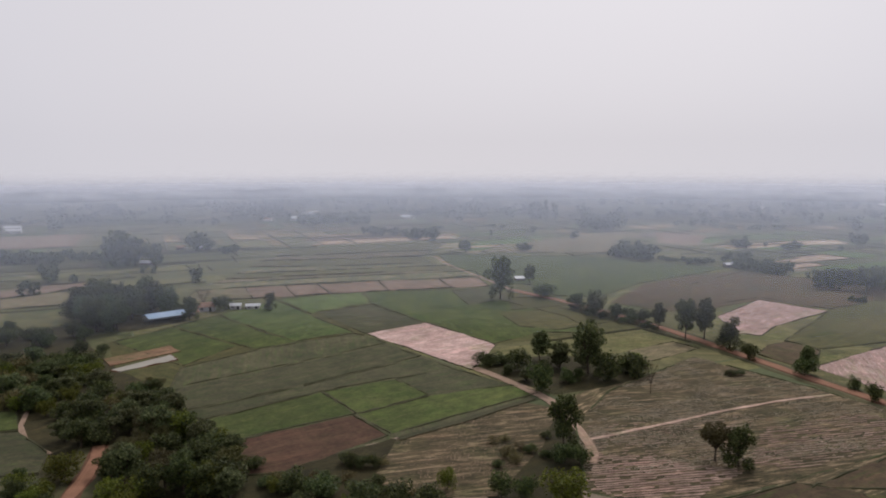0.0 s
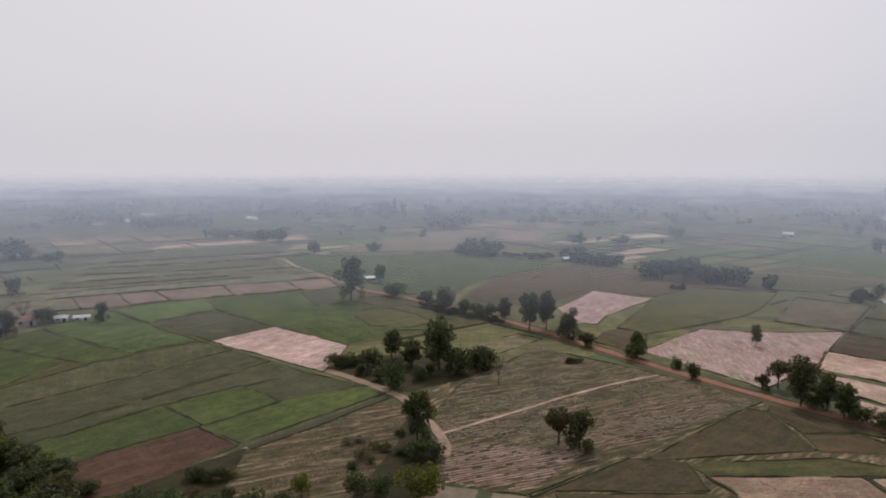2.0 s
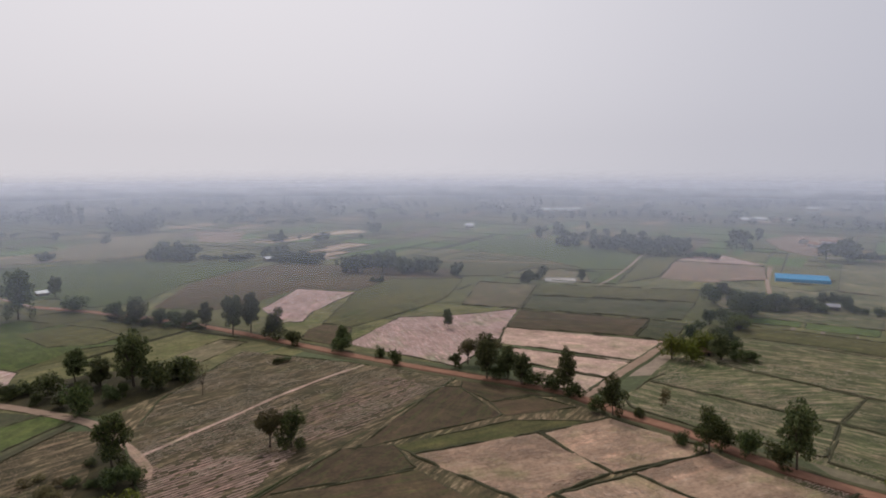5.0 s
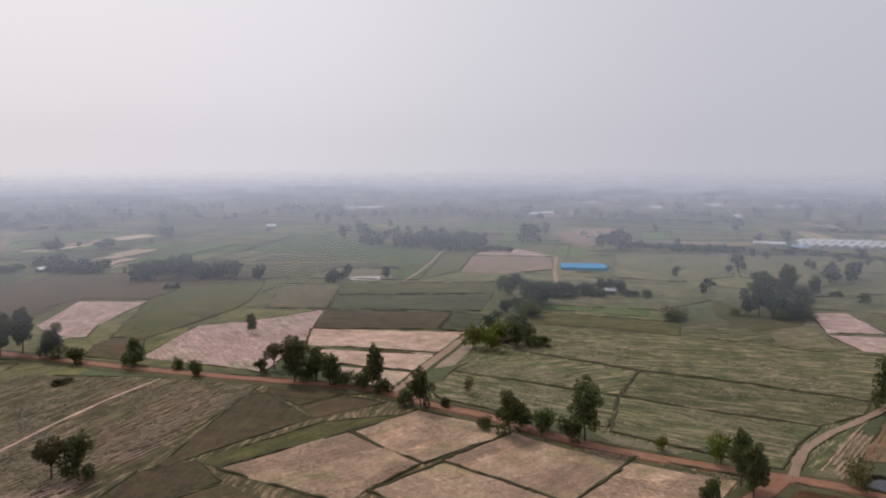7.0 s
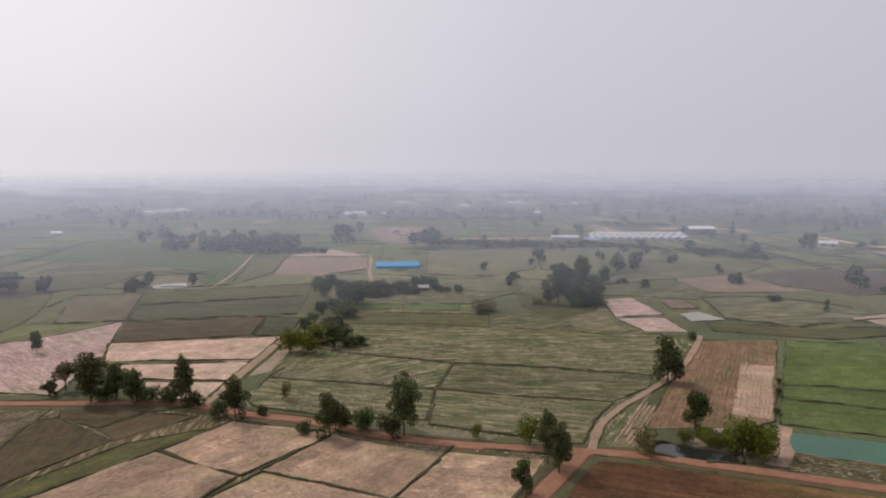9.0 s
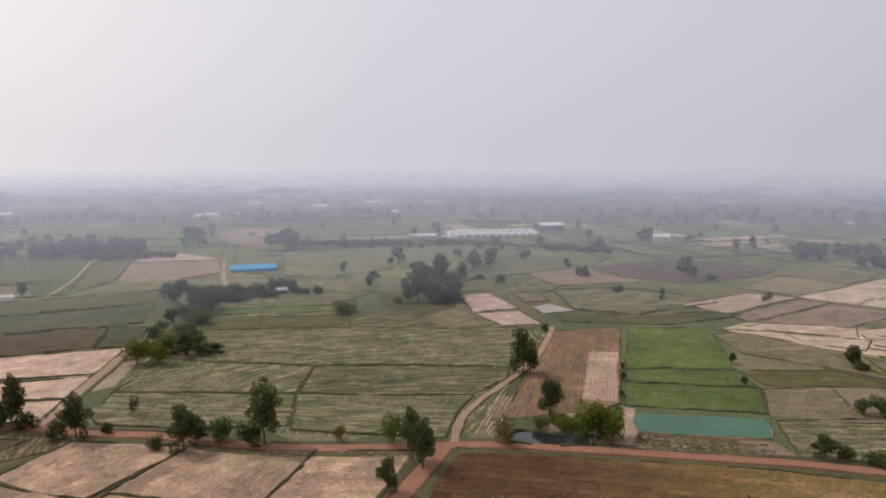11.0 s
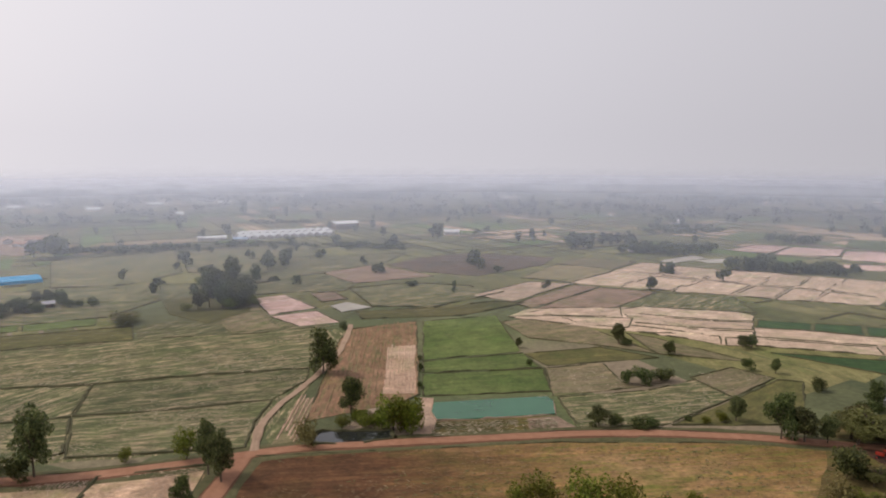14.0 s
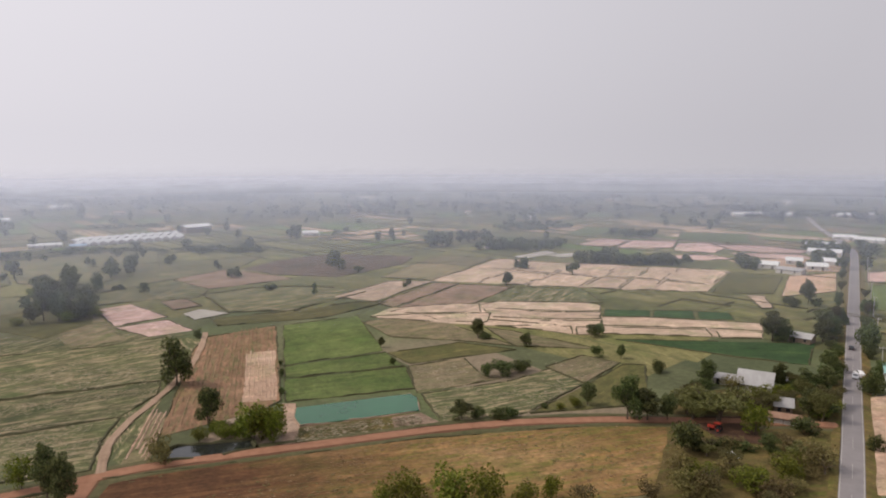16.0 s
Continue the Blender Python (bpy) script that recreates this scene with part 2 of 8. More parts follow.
SILVER = plain("silver_car_paint", (0.4, 0.41, 0.43), (0.5, 0.51, 0.53), 0.8, 0.3, 0.5)
WHITE_CAR = plain("white_car_paint", (0.7, 0.7, 0.7), (0.8, 0.8, 0.8), 0.8, 0.3)
DARK_CAR = plain("dark_car_paint", (0.02, 0.024, 0.03), (0.04, 0.045, 0.05), 0.8, 0.3)
LITTER = plain("pale_plastic_sheet", (0.6, 0.62, 0.6), (0.8, 0.82, 0.8), 0.8, 0.5)


def water(name, colour, rough):
    m, n, l, b = material(name, rough)
    v = mapped(n, l, (1, 1, 1))
    a = noise_of(n, l, v, 0.05, 3)
    l.new(ramp(n, l, a, (0.3, tuple(0.85 * k for k in colour)), (0.7, tuple(1.15 * k for k in colour))), b.inputs["Base Color"])
    b.inputs["Specular IOR Level"].default_value = 0.5
    bump(n, l, b, noise_of(n, l, v, 1.5, 3), 0.06, 0.03)
    return m


GREEN_WATER = water("green_pond_water", (0.022, 0.1, 0.044), 0.25)
GREEN_WATER.node_tree.nodes["Principled BSDF"].inputs["Specular IOR Level"].default_value = 0.3
DARK_WATER = water("dark_pond_water", (0.02, 0.022, 0.02), 0.08)
MILKY_WATER = water("milky_pond_water", (0.3, 0.27, 0.22), 0.5)


def leaves(name, low, mid, high, vary=1.0, through_light=0.3):
    m, n, l, b = material(name, 0.6)
    geo, info = n.new("ShaderNodeNewGeometry"), n.new("ShaderNodeObjectInfo")
    c = ramp(n, l, geo.outputs["Random Per Island"], (0.0, low), (0.55, mid), (1.0, high))
    hue, h, v = n.new("ShaderNodeHueSaturation"), n.new("ShaderNodeMapRange"), n.new("ShaderNodeMapRange")
    h.inputs["To Min"].default_value, h.inputs["To Max"].default_value = 0.5 - 0.025 * vary, 0.5 + 0.02 * vary
    v.inputs["To Min"].default_value, v.inputs["To Max"].default_value = 1 - 0.25 * vary, 1 + 0.25 * vary
    l.new(info.outputs["Random"], h.inputs["Value"])
    l.new(info.outputs["Random"], v.inputs["Value"])
    l.new(h.outputs["Result"], hue.inputs["Hue"])
    l.new(v.outputs["Result"], hue.inputs["Value"])
    l.new(c, hue.inputs["Color"])
    l.new(hue.outputs["Color"], b.inputs["Base Color"])
    tr, ms = n.new("ShaderNodeBsdfTranslucent"), n.new("ShaderNodeMixShader")
    ms.inputs["Fac"].default_value = through_light
    l.new(hue.outputs["Color"], tr.inputs["Color"])
    l.new(b.outputs["BSDF"], ms.inputs[1])
    l.new(tr.outputs["BSDF"], ms.inputs[2])
    l.new(ms.outputs["Shader"], n["Material Output"].inputs["Surface"])
    return m


LEAF = leaves("dark_green_leaves", (0.036, 0.05, 0.017), (0.07, 0.088, 0.026), (0.14, 0.158, 0.045))
LEAF_TALL = leaves("grey_green_leaves", (0.05, 0.062, 0.024), (0.097, 0.112, 0.04), (0.18, 0.19, 0.07))
LEAF_LIGHT = leaves("yellow_green_leaves", (0.0614, 0.0756, 0.00565), (0.114, 0.133, 0.01), (0.182, 0.193, 0.0265))
LEAF_DRY = leaves("dry_brown_leaves", (0.0771, 0.0598, 0.0207), (0.133, 0.108, 0.0378), (0.205, 0.165, 0.0647))
DRY_GRASS = leaves("dry_straw", (0.21, 0.165, 0.105), (0.31, 0.25, 0.165), (0.43, 0.355, 0.25), 0.0, 0.0)
CLOD = leaves("soil_clods", (0.24, 0.155, 0.1), (0.36, 0.245, 0.168), (0.52, 0.385, 0.285), 0.0, 0.0)
WEED = leaves("weeds", (0.06, 0.075, 0.025), (0.1, 0.12, 0.04), (0.16, 0.17, 0.07))
REED = leaves("brown_reed", (0.1, 0.062, 0.03), (0.17, 0.11, 0.055), (0.26, 0.18, 0.1), 0.0, 0.0)
# far leaves: colour lightened and turned bluish to imitate aerial haze
LEAF_FAR = leaves("haze_tinted_far_leaves", (0.03, 0.038, 0.02), (0.048, 0.06, 0.032), (0.072, 0.085, 0.045))
LEAF_OLIVE = leaves("olive_green_leaves", (0.075, 0.073, 0.022), (0.108, 0.102, 0.032), (0.15, 0.137, 0.048))


# ---- small helpers ----
def mesh_of(name, bm, mat):
    me = bpy.data.meshes.new(name)
    bm.to_mesh(me)
    bm.free()
    me.materials.append(mat)
    return me


def part(name, bm, mat, parent, label=""):
    ob = new(name, mesh_of(name, bm, mat))
    ob.parent = parent
    return tagged(ob, label)


def box(bm, x0, x1, y0, y1, z0, z1, bevel=0.0):
    vs = [bm.verts.new((x, y, z)) for z in (z0, z1) for x, y in ((x0, y0), (x1, y0), (x1, y1), (x0, y1))]
    for f in ((3, 2, 1, 0), (4, 5, 6, 7), (0, 1, 5, 4), (1, 2, 6, 5), (2, 3, 7, 6), (3, 0, 4, 7)):
        bm.faces.new([vs[i] for i in f])
    if bevel:
        bmesh.ops.bevel(bm, geom=bm.edges[:], offset=bevel, segments=2, affect="EDGES")
    return bm


def tube(bm, a, b, r0, r1, sides=6):
    a, b = Vector(a), Vector(b)
    q = (b - a).to_track_quat("Z", "Y")
    rings = []
    for p, r in ((a, r0), (b, r1)):
        rings.append([bm.verts.new(p + q @ Vector((r * math.cos(k * 2 * math.pi / sides), r * math.sin(k * 2 * math.pi / sides), 0))) for k in range(sides)])
    for k in range(sides):
        j = (k + 1) % sides
        bm.faces.new((rings[0][k], rings[0][j], rings[1][j], rings[1][k]))
    bm.faces.new(rings[1])
    bm.faces.new(rings[0][::-1])


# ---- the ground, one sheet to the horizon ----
def haze_fade(n, l, b, end=2650.0):
    """Imitates haze: alpha falls with distance until sky shows through ground and plots."""
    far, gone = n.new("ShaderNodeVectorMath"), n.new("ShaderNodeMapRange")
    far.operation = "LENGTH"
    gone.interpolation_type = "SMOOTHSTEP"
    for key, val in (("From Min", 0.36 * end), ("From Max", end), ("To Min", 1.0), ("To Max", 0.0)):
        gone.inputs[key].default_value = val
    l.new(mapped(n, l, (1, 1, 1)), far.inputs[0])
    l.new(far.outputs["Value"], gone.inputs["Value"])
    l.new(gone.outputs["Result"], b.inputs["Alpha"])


def ground_material():
    m, n, l, b = material("far_farmland", 0.95)
    layers = []
    for turn, size, seed in ((0.45, 0.013, 0.0), (-0.3, 0.010, 40.0)):
        v = n.new("ShaderNodeMapping")
        co = n.new("ShaderNodeTexCoord")
        v.inputs["Rotation"].default_value, v.inputs["Location"].default_value = (0, 0, turn), (seed, seed, 0)
        l.new(co.outputs["Object"], v.inputs["Vector"])
        k = n.new("ShaderNodeTexBrick")
        k.offset, k.squash = 0.37, 0.7
        for key, val in (("Scale", size), ("Mortar Size", 0.025), ("Mortar Smooth", 0.3), ("Bias", 0.0), ("Brick Width", 1.3), ("Row Height", 0.4)):
            k.inputs[key].default_value = val
        k.inputs["Color1"].default_value, k.inputs["Color2"].default_value, k.inputs["Mortar"].default_value = rgb((0, 0, 0)), rgb((1, 1, 1)), rgb((0.12, 0.12, 0.12))
        l.new(v.outputs["Vector"], k.inputs["Vector"])
        layers.append(ramp(n, l, k.outputs["Color"], (0.0, (0.052, 0.066, 0.03)), (0.2, (0.105, 0.108, 0.052)), (0.4, (0.08, 0.098, 0.042)),
                           (0.6, (0.125, 0.12, 0.062)), (0.76, (0.205, 0.16, 0.108)), (0.9, (0.29, 0.22, 0.16)), (1.0, (0.085, 0.108, 0.04))))
    v = mapped(n, l, (1, 1, 1))
    sel = ramp(n, l, noise_of(n, l, v, 0.0016, 2), (0.48, (0, 0, 0)), (0.52, (1, 1, 1)))
    c = mix(n, l, sel, layers[0], layers[1])
    c = mix(n, l, 1.0, c, ramp(n, l, noise_of(n, l, v, 0.02, 6, 0.7), (0.25, (0.6, 0.6, 0.6)), (0.75, (1.35, 1.35, 1.35))), "MULTIPLY")
    c = mix(n, l, 1.0, c, ramp(n, l, noise_of(n, l, v, 0.5, 5, 0.7), (0.25, (0.65, 0.65, 0.65)), (0.75, (1.3, 1.3, 1.3))), "MULTIPLY")
    l.new(c, b.inputs["Base Color"])
    bump(n, l, b, noise_of(n, l, v, 0.5, 5, 0.7), 0.6, 0.2)
    haze_fade(n, l, b)
    return m


bm = bmesh.new()
rings = [[bm.verts.new((0, 0, 0))]]
for r in (60, 150, 300, 600, 1200, 2000, 3000):
    rings.append([bm.verts.new((r * math.cos(k * math.pi / 48), r * math.sin(k * math.pi / 48), 0)) for k in range(96)])
for k in range(96):
    bm.faces.new((rings[0][0], rings[1][k], rings[1][(k + 1) % 96]))
    for a, b in zip(rings[1:], rings[2:]):
        bm.faces.new((a[k], b[k], b[(k + 1) % 96], a[(k + 1) % 96]))
ground = new("ground", mesh_of("ground", bm, ground_material()))
tagged(ground, "flat farmland of small olive, green and brown plots", "ground", kind="structure")


# ---- imitated haze: translucent shell rings round the place, one behind another, thickening with distance ----
LEAN = -120.0          # the shells lean inwards, so that light shining through brightens them towards the sun


def haze_shell_material(radius, after, start, stop, colour):
    """A translucent shell that imitates haze. Its density goes from start at the foot to stop at the height over which
    one looks as far as the next ring.
    """
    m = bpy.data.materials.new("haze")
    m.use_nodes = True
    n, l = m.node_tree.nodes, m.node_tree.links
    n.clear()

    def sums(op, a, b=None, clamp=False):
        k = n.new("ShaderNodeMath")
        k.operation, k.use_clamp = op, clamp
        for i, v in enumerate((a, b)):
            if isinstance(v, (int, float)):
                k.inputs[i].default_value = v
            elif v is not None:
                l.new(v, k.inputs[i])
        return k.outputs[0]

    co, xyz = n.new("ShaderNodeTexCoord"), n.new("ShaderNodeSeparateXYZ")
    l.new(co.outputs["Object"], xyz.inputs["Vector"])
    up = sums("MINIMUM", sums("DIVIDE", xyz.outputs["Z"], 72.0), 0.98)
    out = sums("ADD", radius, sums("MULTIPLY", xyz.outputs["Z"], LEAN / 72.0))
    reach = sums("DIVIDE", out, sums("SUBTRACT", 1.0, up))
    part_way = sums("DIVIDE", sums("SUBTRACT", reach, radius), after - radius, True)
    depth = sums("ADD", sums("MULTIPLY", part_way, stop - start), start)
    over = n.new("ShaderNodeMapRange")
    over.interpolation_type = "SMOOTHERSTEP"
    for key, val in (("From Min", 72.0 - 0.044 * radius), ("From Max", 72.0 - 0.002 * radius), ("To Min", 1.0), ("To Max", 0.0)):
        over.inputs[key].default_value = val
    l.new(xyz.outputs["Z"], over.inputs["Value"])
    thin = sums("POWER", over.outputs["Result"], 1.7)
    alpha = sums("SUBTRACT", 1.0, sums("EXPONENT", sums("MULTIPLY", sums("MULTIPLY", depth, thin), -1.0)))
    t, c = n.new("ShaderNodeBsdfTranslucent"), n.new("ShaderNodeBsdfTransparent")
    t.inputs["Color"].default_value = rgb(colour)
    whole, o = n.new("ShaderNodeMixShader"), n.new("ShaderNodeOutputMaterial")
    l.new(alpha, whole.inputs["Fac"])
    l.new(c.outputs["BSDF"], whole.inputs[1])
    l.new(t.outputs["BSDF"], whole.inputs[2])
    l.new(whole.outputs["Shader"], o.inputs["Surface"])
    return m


# shell tints and density, tuned until the rings read as distance haze
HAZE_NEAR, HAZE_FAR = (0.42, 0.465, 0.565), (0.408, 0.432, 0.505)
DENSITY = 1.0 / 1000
SHELL_RADII = (290, 440, 680, 1050, 1600, 2300)
for i, (r, after) in enumerate(zip(SHELL_RADII, SHELL_RADII[1:])):
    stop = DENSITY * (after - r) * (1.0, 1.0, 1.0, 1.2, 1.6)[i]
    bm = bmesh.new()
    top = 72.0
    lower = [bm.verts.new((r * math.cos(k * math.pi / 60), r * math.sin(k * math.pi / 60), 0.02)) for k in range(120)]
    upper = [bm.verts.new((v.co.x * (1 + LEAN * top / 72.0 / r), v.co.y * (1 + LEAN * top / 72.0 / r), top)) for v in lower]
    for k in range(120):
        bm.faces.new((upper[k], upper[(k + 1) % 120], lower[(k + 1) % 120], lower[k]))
    ob = new("haze_stand_in", mesh_of("haze_stand_in", bm, haze_shell_material(r, after, 0.0, stop, tuple(a + (b - a) * min(1.0, i / 4) for a, b in zip(HAZE_NEAR, HAZE_FAR)))))
    tagged(ob, "translucent ring shell standing in for distance haze", "haze", kind="structure")


# ---- fields ----
FIELD_LABEL = {
    "green": "flat paddy of young bright green rice", "dull": "dull green paddy with grassy patches",
    "stubble": "weedy olive field with pale stubble streaks", "plough": "dark reddish ploughed field", "straw": "harvested plot of bleached pale straw", "fallow": "light olive-brown fallow plot", "rough": "rough brown field with dry weedy ridges", "paddy": "grey-green paddy with thin grass", "rice": "flat paddy of green rice with darker patches", "scrub": "patchy dry scrub ground with weeds", "under": "dark ground under trees", "pale": "harvested field of pale tan straw",
    "pink": "bare field of pale pinkish soil", "mauve": "fallow field of mauve-brown soil", "brown": "ploughed field of reddish-brown soil",
    "olive": "dark olive-brown fallow field", "dark": "dark burnt field", "veg": "dark green plot of vegetable rows",
    "marsh": "rough brown grassland with green patches", "sand": "bare lot of pale sandy earth", "mown": "dry yellowish grass field", "clod": "harvested tan field with dry clods"}
FIELD_NAME = {"green": "rice_paddy", "dull": "rice_paddy", "veg": "vegetable_plot", "paddy": "rice_paddy", "rice": "rice_paddy", "under": "grove_floor", "scrub": "scrubland", "marsh": "grassland", "sand": "sandy_lot", "mown": "grass_field"}
count = [0]
plots = []          # outlines of all plots, with their bounds


def bund_mesh(a, b, width, high, seed, base=0.0):
    """A low earth bank from a to b with an uneven crest."""
    rng = random.Random(seed)
    bm = bmesh.new()
    a, b = Vector(a), Vector(b)
    along = (b - a)
    steps = max(2, min(60, int(along.length / 2.5)))
    side = Vector((-along.y, along.x, 0)).normalized()
    last = None
    for k in range(steps + 1):
        p = a + along * (k / steps) + side * rng.uniform(-0.25, 0.25)
        w, h = width * rng.uniform(0.6, 1.35), base + high * rng.uniform(0.4, 1.4)
        if noise.noise(Vector((k * 0.21, seed * 3.7, 0.5))) > 0.14:          # trodden down here
            h = 0.5 * base
        row = [bm.verts.new(p + side * (w * s) + Vector((0, 0, z))) for s, z in ((-0.62, 0.0), (-0.3, h), (0.3, h), (0.62, 0.0))]
        if last:
            for i in range(3):
                bm.faces.new((last[i], row[i], row[i + 1], last[i + 1]))
        last = row
    return bm


def field(kind, *pts, bund=0.6, high=0.24, verge=None, edges=None, z=None, rows=None):
    """A plot with its soil and the low earth banks round it. The rows run along the first side."""
    count[0] += 1
    n = len(pts)
    plots.append((min(p[0] for p in pts) - 2, max(p[0] for p in pts) + 2, min(p[1] for p in pts) - 2, max(p[1] for p in pts) + 2, list(pts)))
    cx, cy = sum(p[0] for p in pts) / n, sum(p[1] for p in pts) / n
    turn = math.atan2(pts[1][1] - pts[0][1], pts[1][0] - pts[0][0]) if rows is None else rows
    inv = Matrix.Rotation(-turn, 4, "Z")
    local = [inv @ Vector((x - cx, y - cy, 0)) for x, y in pts]
    z = 0.05 + 0.0013 * count[0] if z is None else z
    bm = bmesh.new()
    rng = random.Random(count[0])
    outline = []
    for p, q in zip(local, local[1:] + local[:1]):
        steps = max(1, int((q - p).length / 5))
        outline += [p + (q - p) * (k / steps) + Vector((rng.uniform(-0.4, 0.4), rng.uniform(-0.4, 0.4), 0)) for k in range(steps)]
    top = [bm.verts.new((p.x, p.y, z)) for p in outline]
    low = [bm.verts.new((p.x * 1.002, p.y * 1.002, 0.0)) for p in outline]
    bm.faces.new(top)
    for i in range(len(top)):
        j = (i + 1) % len(top)
        bm.faces.new((low[i], low[j], top[j], top[i]))
    bmesh.ops.recalc_face_normals(bm, faces=bm.faces[:])
    if bm.faces[0].normal.z < 0:
        bmesh.ops.reverse_faces(bm, faces=bm.faces[:])
    name = FIELD_NAME.get(kind, "field")
    ob = new(name, mesh_of(name, bm, SOIL[kind]))
    ob.matrix_basis = Matrix.Translation((cx, cy, 0)) @ Matrix.Rotation(turn, 4, "Z")
    tagged(ob, FIELD_LABEL[kind], "field", "fields of the plain")
    if bund:
        for i in range(n):
            if edges is None or i in edges:
                part("bund", bund_mesh(local[i], local[(i + 1) % n], bund, high, count[0] * 17 + i, z), verge or BUND, ob)
    return ob


def inside(p, poly):
    hit = False
    for (x0, y0), (x1, y1) in zip(poly, poly[1:] + poly[:1]):
        if (y0 > p[1]) != (y1 > p[1]) and p[0] < (x1 - x0) * (p[1] - y0) / (y1 - y0) + x0:
            hit = not hit
    return hit


def ridges(mat, label, pts, turn, step, wide, high, seed, gap=0.25, name="furrow_ridges", short=1.5, long=5.5):
    """Ploughed ridges that run at the angle turn over a plot: short uneven lengths with gaps."""
    rng = random.Random(seed)
    r = Matrix.Rotation(-turn, 2)
    flat = [tuple(r @ Vector(p)) for p in pts]
    xs, ys = [p[0] for p in flat], [p[1] for p in flat]
    bm = bmesh.new()
    back_turn = Matrix.Rotation(turn, 2)
    y = min(ys)
    while y < max(ys):
        x = min(xs)
        last = None
        while x < max(xs):
            length = rng.uniform(short, long)
            if inside((x, y), flat) and rng.random() > gap:
                w, h = wide * rng.uniform(0.6, 1.2), high * rng.uniform(0.5, 1.3)
                if last is None:
                    q = back_turn @ Vector((x, y + rng.uniform(-0.12, 0.12)))
                    last = [bm.verts.new((q.x + back_turn[0][1] * w * s, q.y + back_turn[1][1] * w * s, 0.2 + e * h)) for s, e in ((-0.5, 0), (0, 1), (0.5, 0))]
                q = back_turn @ Vector((x + length, y + rng.uniform(-0.15, 0.15)))
                row = [bm.verts.new((q.x + back_turn[0][1] * w * s, q.y + back_turn[1][1] * w * s, 0.2 + e * h)) for s, e in ((-0.5, 0), (0, 1), (0.5, 0))]
                for i in range(2):
                    bm.faces.new((last[i], row[i], row[i + 1], last[i + 1]))
                last = row
            else:
                last = None
            x += length
        y += step * rng.uniform(0.85, 1.15)
    ob = new(name, mesh_of(name, bm, mat))
    return tagged(ob, label, "furrows", kind="stuff")


# ---- roads, tracks and ponds ----
def smooth_line(pts, step=6.0):
    """Points at even steps on a soft curve through pts."""
    pts = [Vector((x, y, 0)) for x, y in pts]
    ext = [2 * pts[0] - pts[1], *pts, 2 * pts[-1] - pts[-2]]
    out = []
    for a, b, c, d in zip(ext, ext[1:], ext[2:], ext[3:]):
        n = max(2, int((c - b).length / step))
        for k in range(n):
            t = k / n
            out.append(0.5 * (2 * b + (c - a) * t + (2 * a - 5 * b + 4 * c - d) * t * t + (3 * b - a - 3 * c + d) * t ** 3))
    out.append(pts[-1])
    return out


def ribbon(line, profile, rough=0.0, seed=0):
    """A strip along a line; the profile gives offset to the side and height."""
    rng = random.Random(seed)
    bm = bmesh.new()
    last = None
    for i, p in enumerate(line):
        d = (line[min(i + 1, len(line) - 1)] - line[max(i - 1, 0)]).normalized()
        side = Vector((-d.y, d.x, 0))
        row = [bm.verts.new(p + side * (s + rng.uniform(-rough, rough)) + Vector((0, 0, z))) for s, z in profile]
        if last:
            for k in range(len(row) - 1):
                bm.faces.new((last[k], row[k], row[k + 1], last[k + 1]))
        last = row
    bmesh.ops.recalc_face_normals(bm, faces=bm.faces[:])
    if sum(f.normal.z for f in bm.faces) < 0:
        bmesh.ops.reverse_faces(bm, faces=bm.faces[:])
    return bm


def dirt_road(name, label, mat, width, *pts, high=0.45, bank=CUT_BANK, seed=1, step=5.0):
    line = smooth_line(pts, step)
    w = width / 2
    ob = new(name, mesh_of(name, ribbon(line, ((-w - 0.1, high * 0.8), (-w * 0.55, high), (-w * 0.2, high * 0.86), (w * 0.2, high * 0.9), (w * 0.55, high), (w + 0.1, high * 0.8)), 0.22, seed), mat))
    tagged(ob, label, "road", kind="structure")
    if bank:
        part("embankment", ribbon(line, ((-w - 1.5, 0.0), (-w - 0.05, high * 0.8)), 0.25, seed + 1), bank, ob)
        part("embankment", ribbon(line, ((w + 0.05, high * 0.8), (w + 1.5, 0.0)), 0.25, seed + 2), bank, ob)
    if bank == CUT_BANK:
        part("verge", ribbon(line, ((-w - 3.6, 0.03), (-w - 2.4, 0.26), (-w - 0.9, 0.24)), 0.5, seed + 3), VERGE, ob, "weedy green road verge")
        part("verge", ribbon(line, ((w + 0.9, 0.24), (w + 2.4, 0.26), (w + 3.6, 0.03)), 0.5, seed + 4), VERGE, ob, "weedy green road verge")
    return ob


def pond(label, mat, bank_mat, *pts, rim=1.6, high=0.5):
    n = len(pts)
    cx, cy = sum(p[0] for p in pts) / n, sum(p[1] for p in pts) / n
    count[0] += 1
    bm = bmesh.new()
    top = [bm.verts.new((x - cx, y - cy, 0.34)) for x, y in pts]
    low = [bm.verts.new((x - cx, y - cy, 0.0)) for x, y in pts]
    bm.faces.new(top)
    for i in range(n):
        bm.faces.new((low[i], low[(i + 1) % n], top[(i + 1) % n], top[i]))
    bmesh.ops.recalc_face_normals(bm, faces=bm.faces[:])
    ob = new("pond", mesh_of("pond", bm, mat))
    ob.location = (cx, cy, 0)
    tagged(ob, label, "pond", kind="structure")
    for i in range(n):
        a, b = (Vector((p[0] - cx, p[1] - cy, 0)) for p in (pts[i], pts[(i + 1) % n]))
        part("bank", bund_mesh(a * 1.01, b * 1.01, rim, high + 0.3, 900 + count[0] * 7 + i), bank_mat, ob)
    return ob


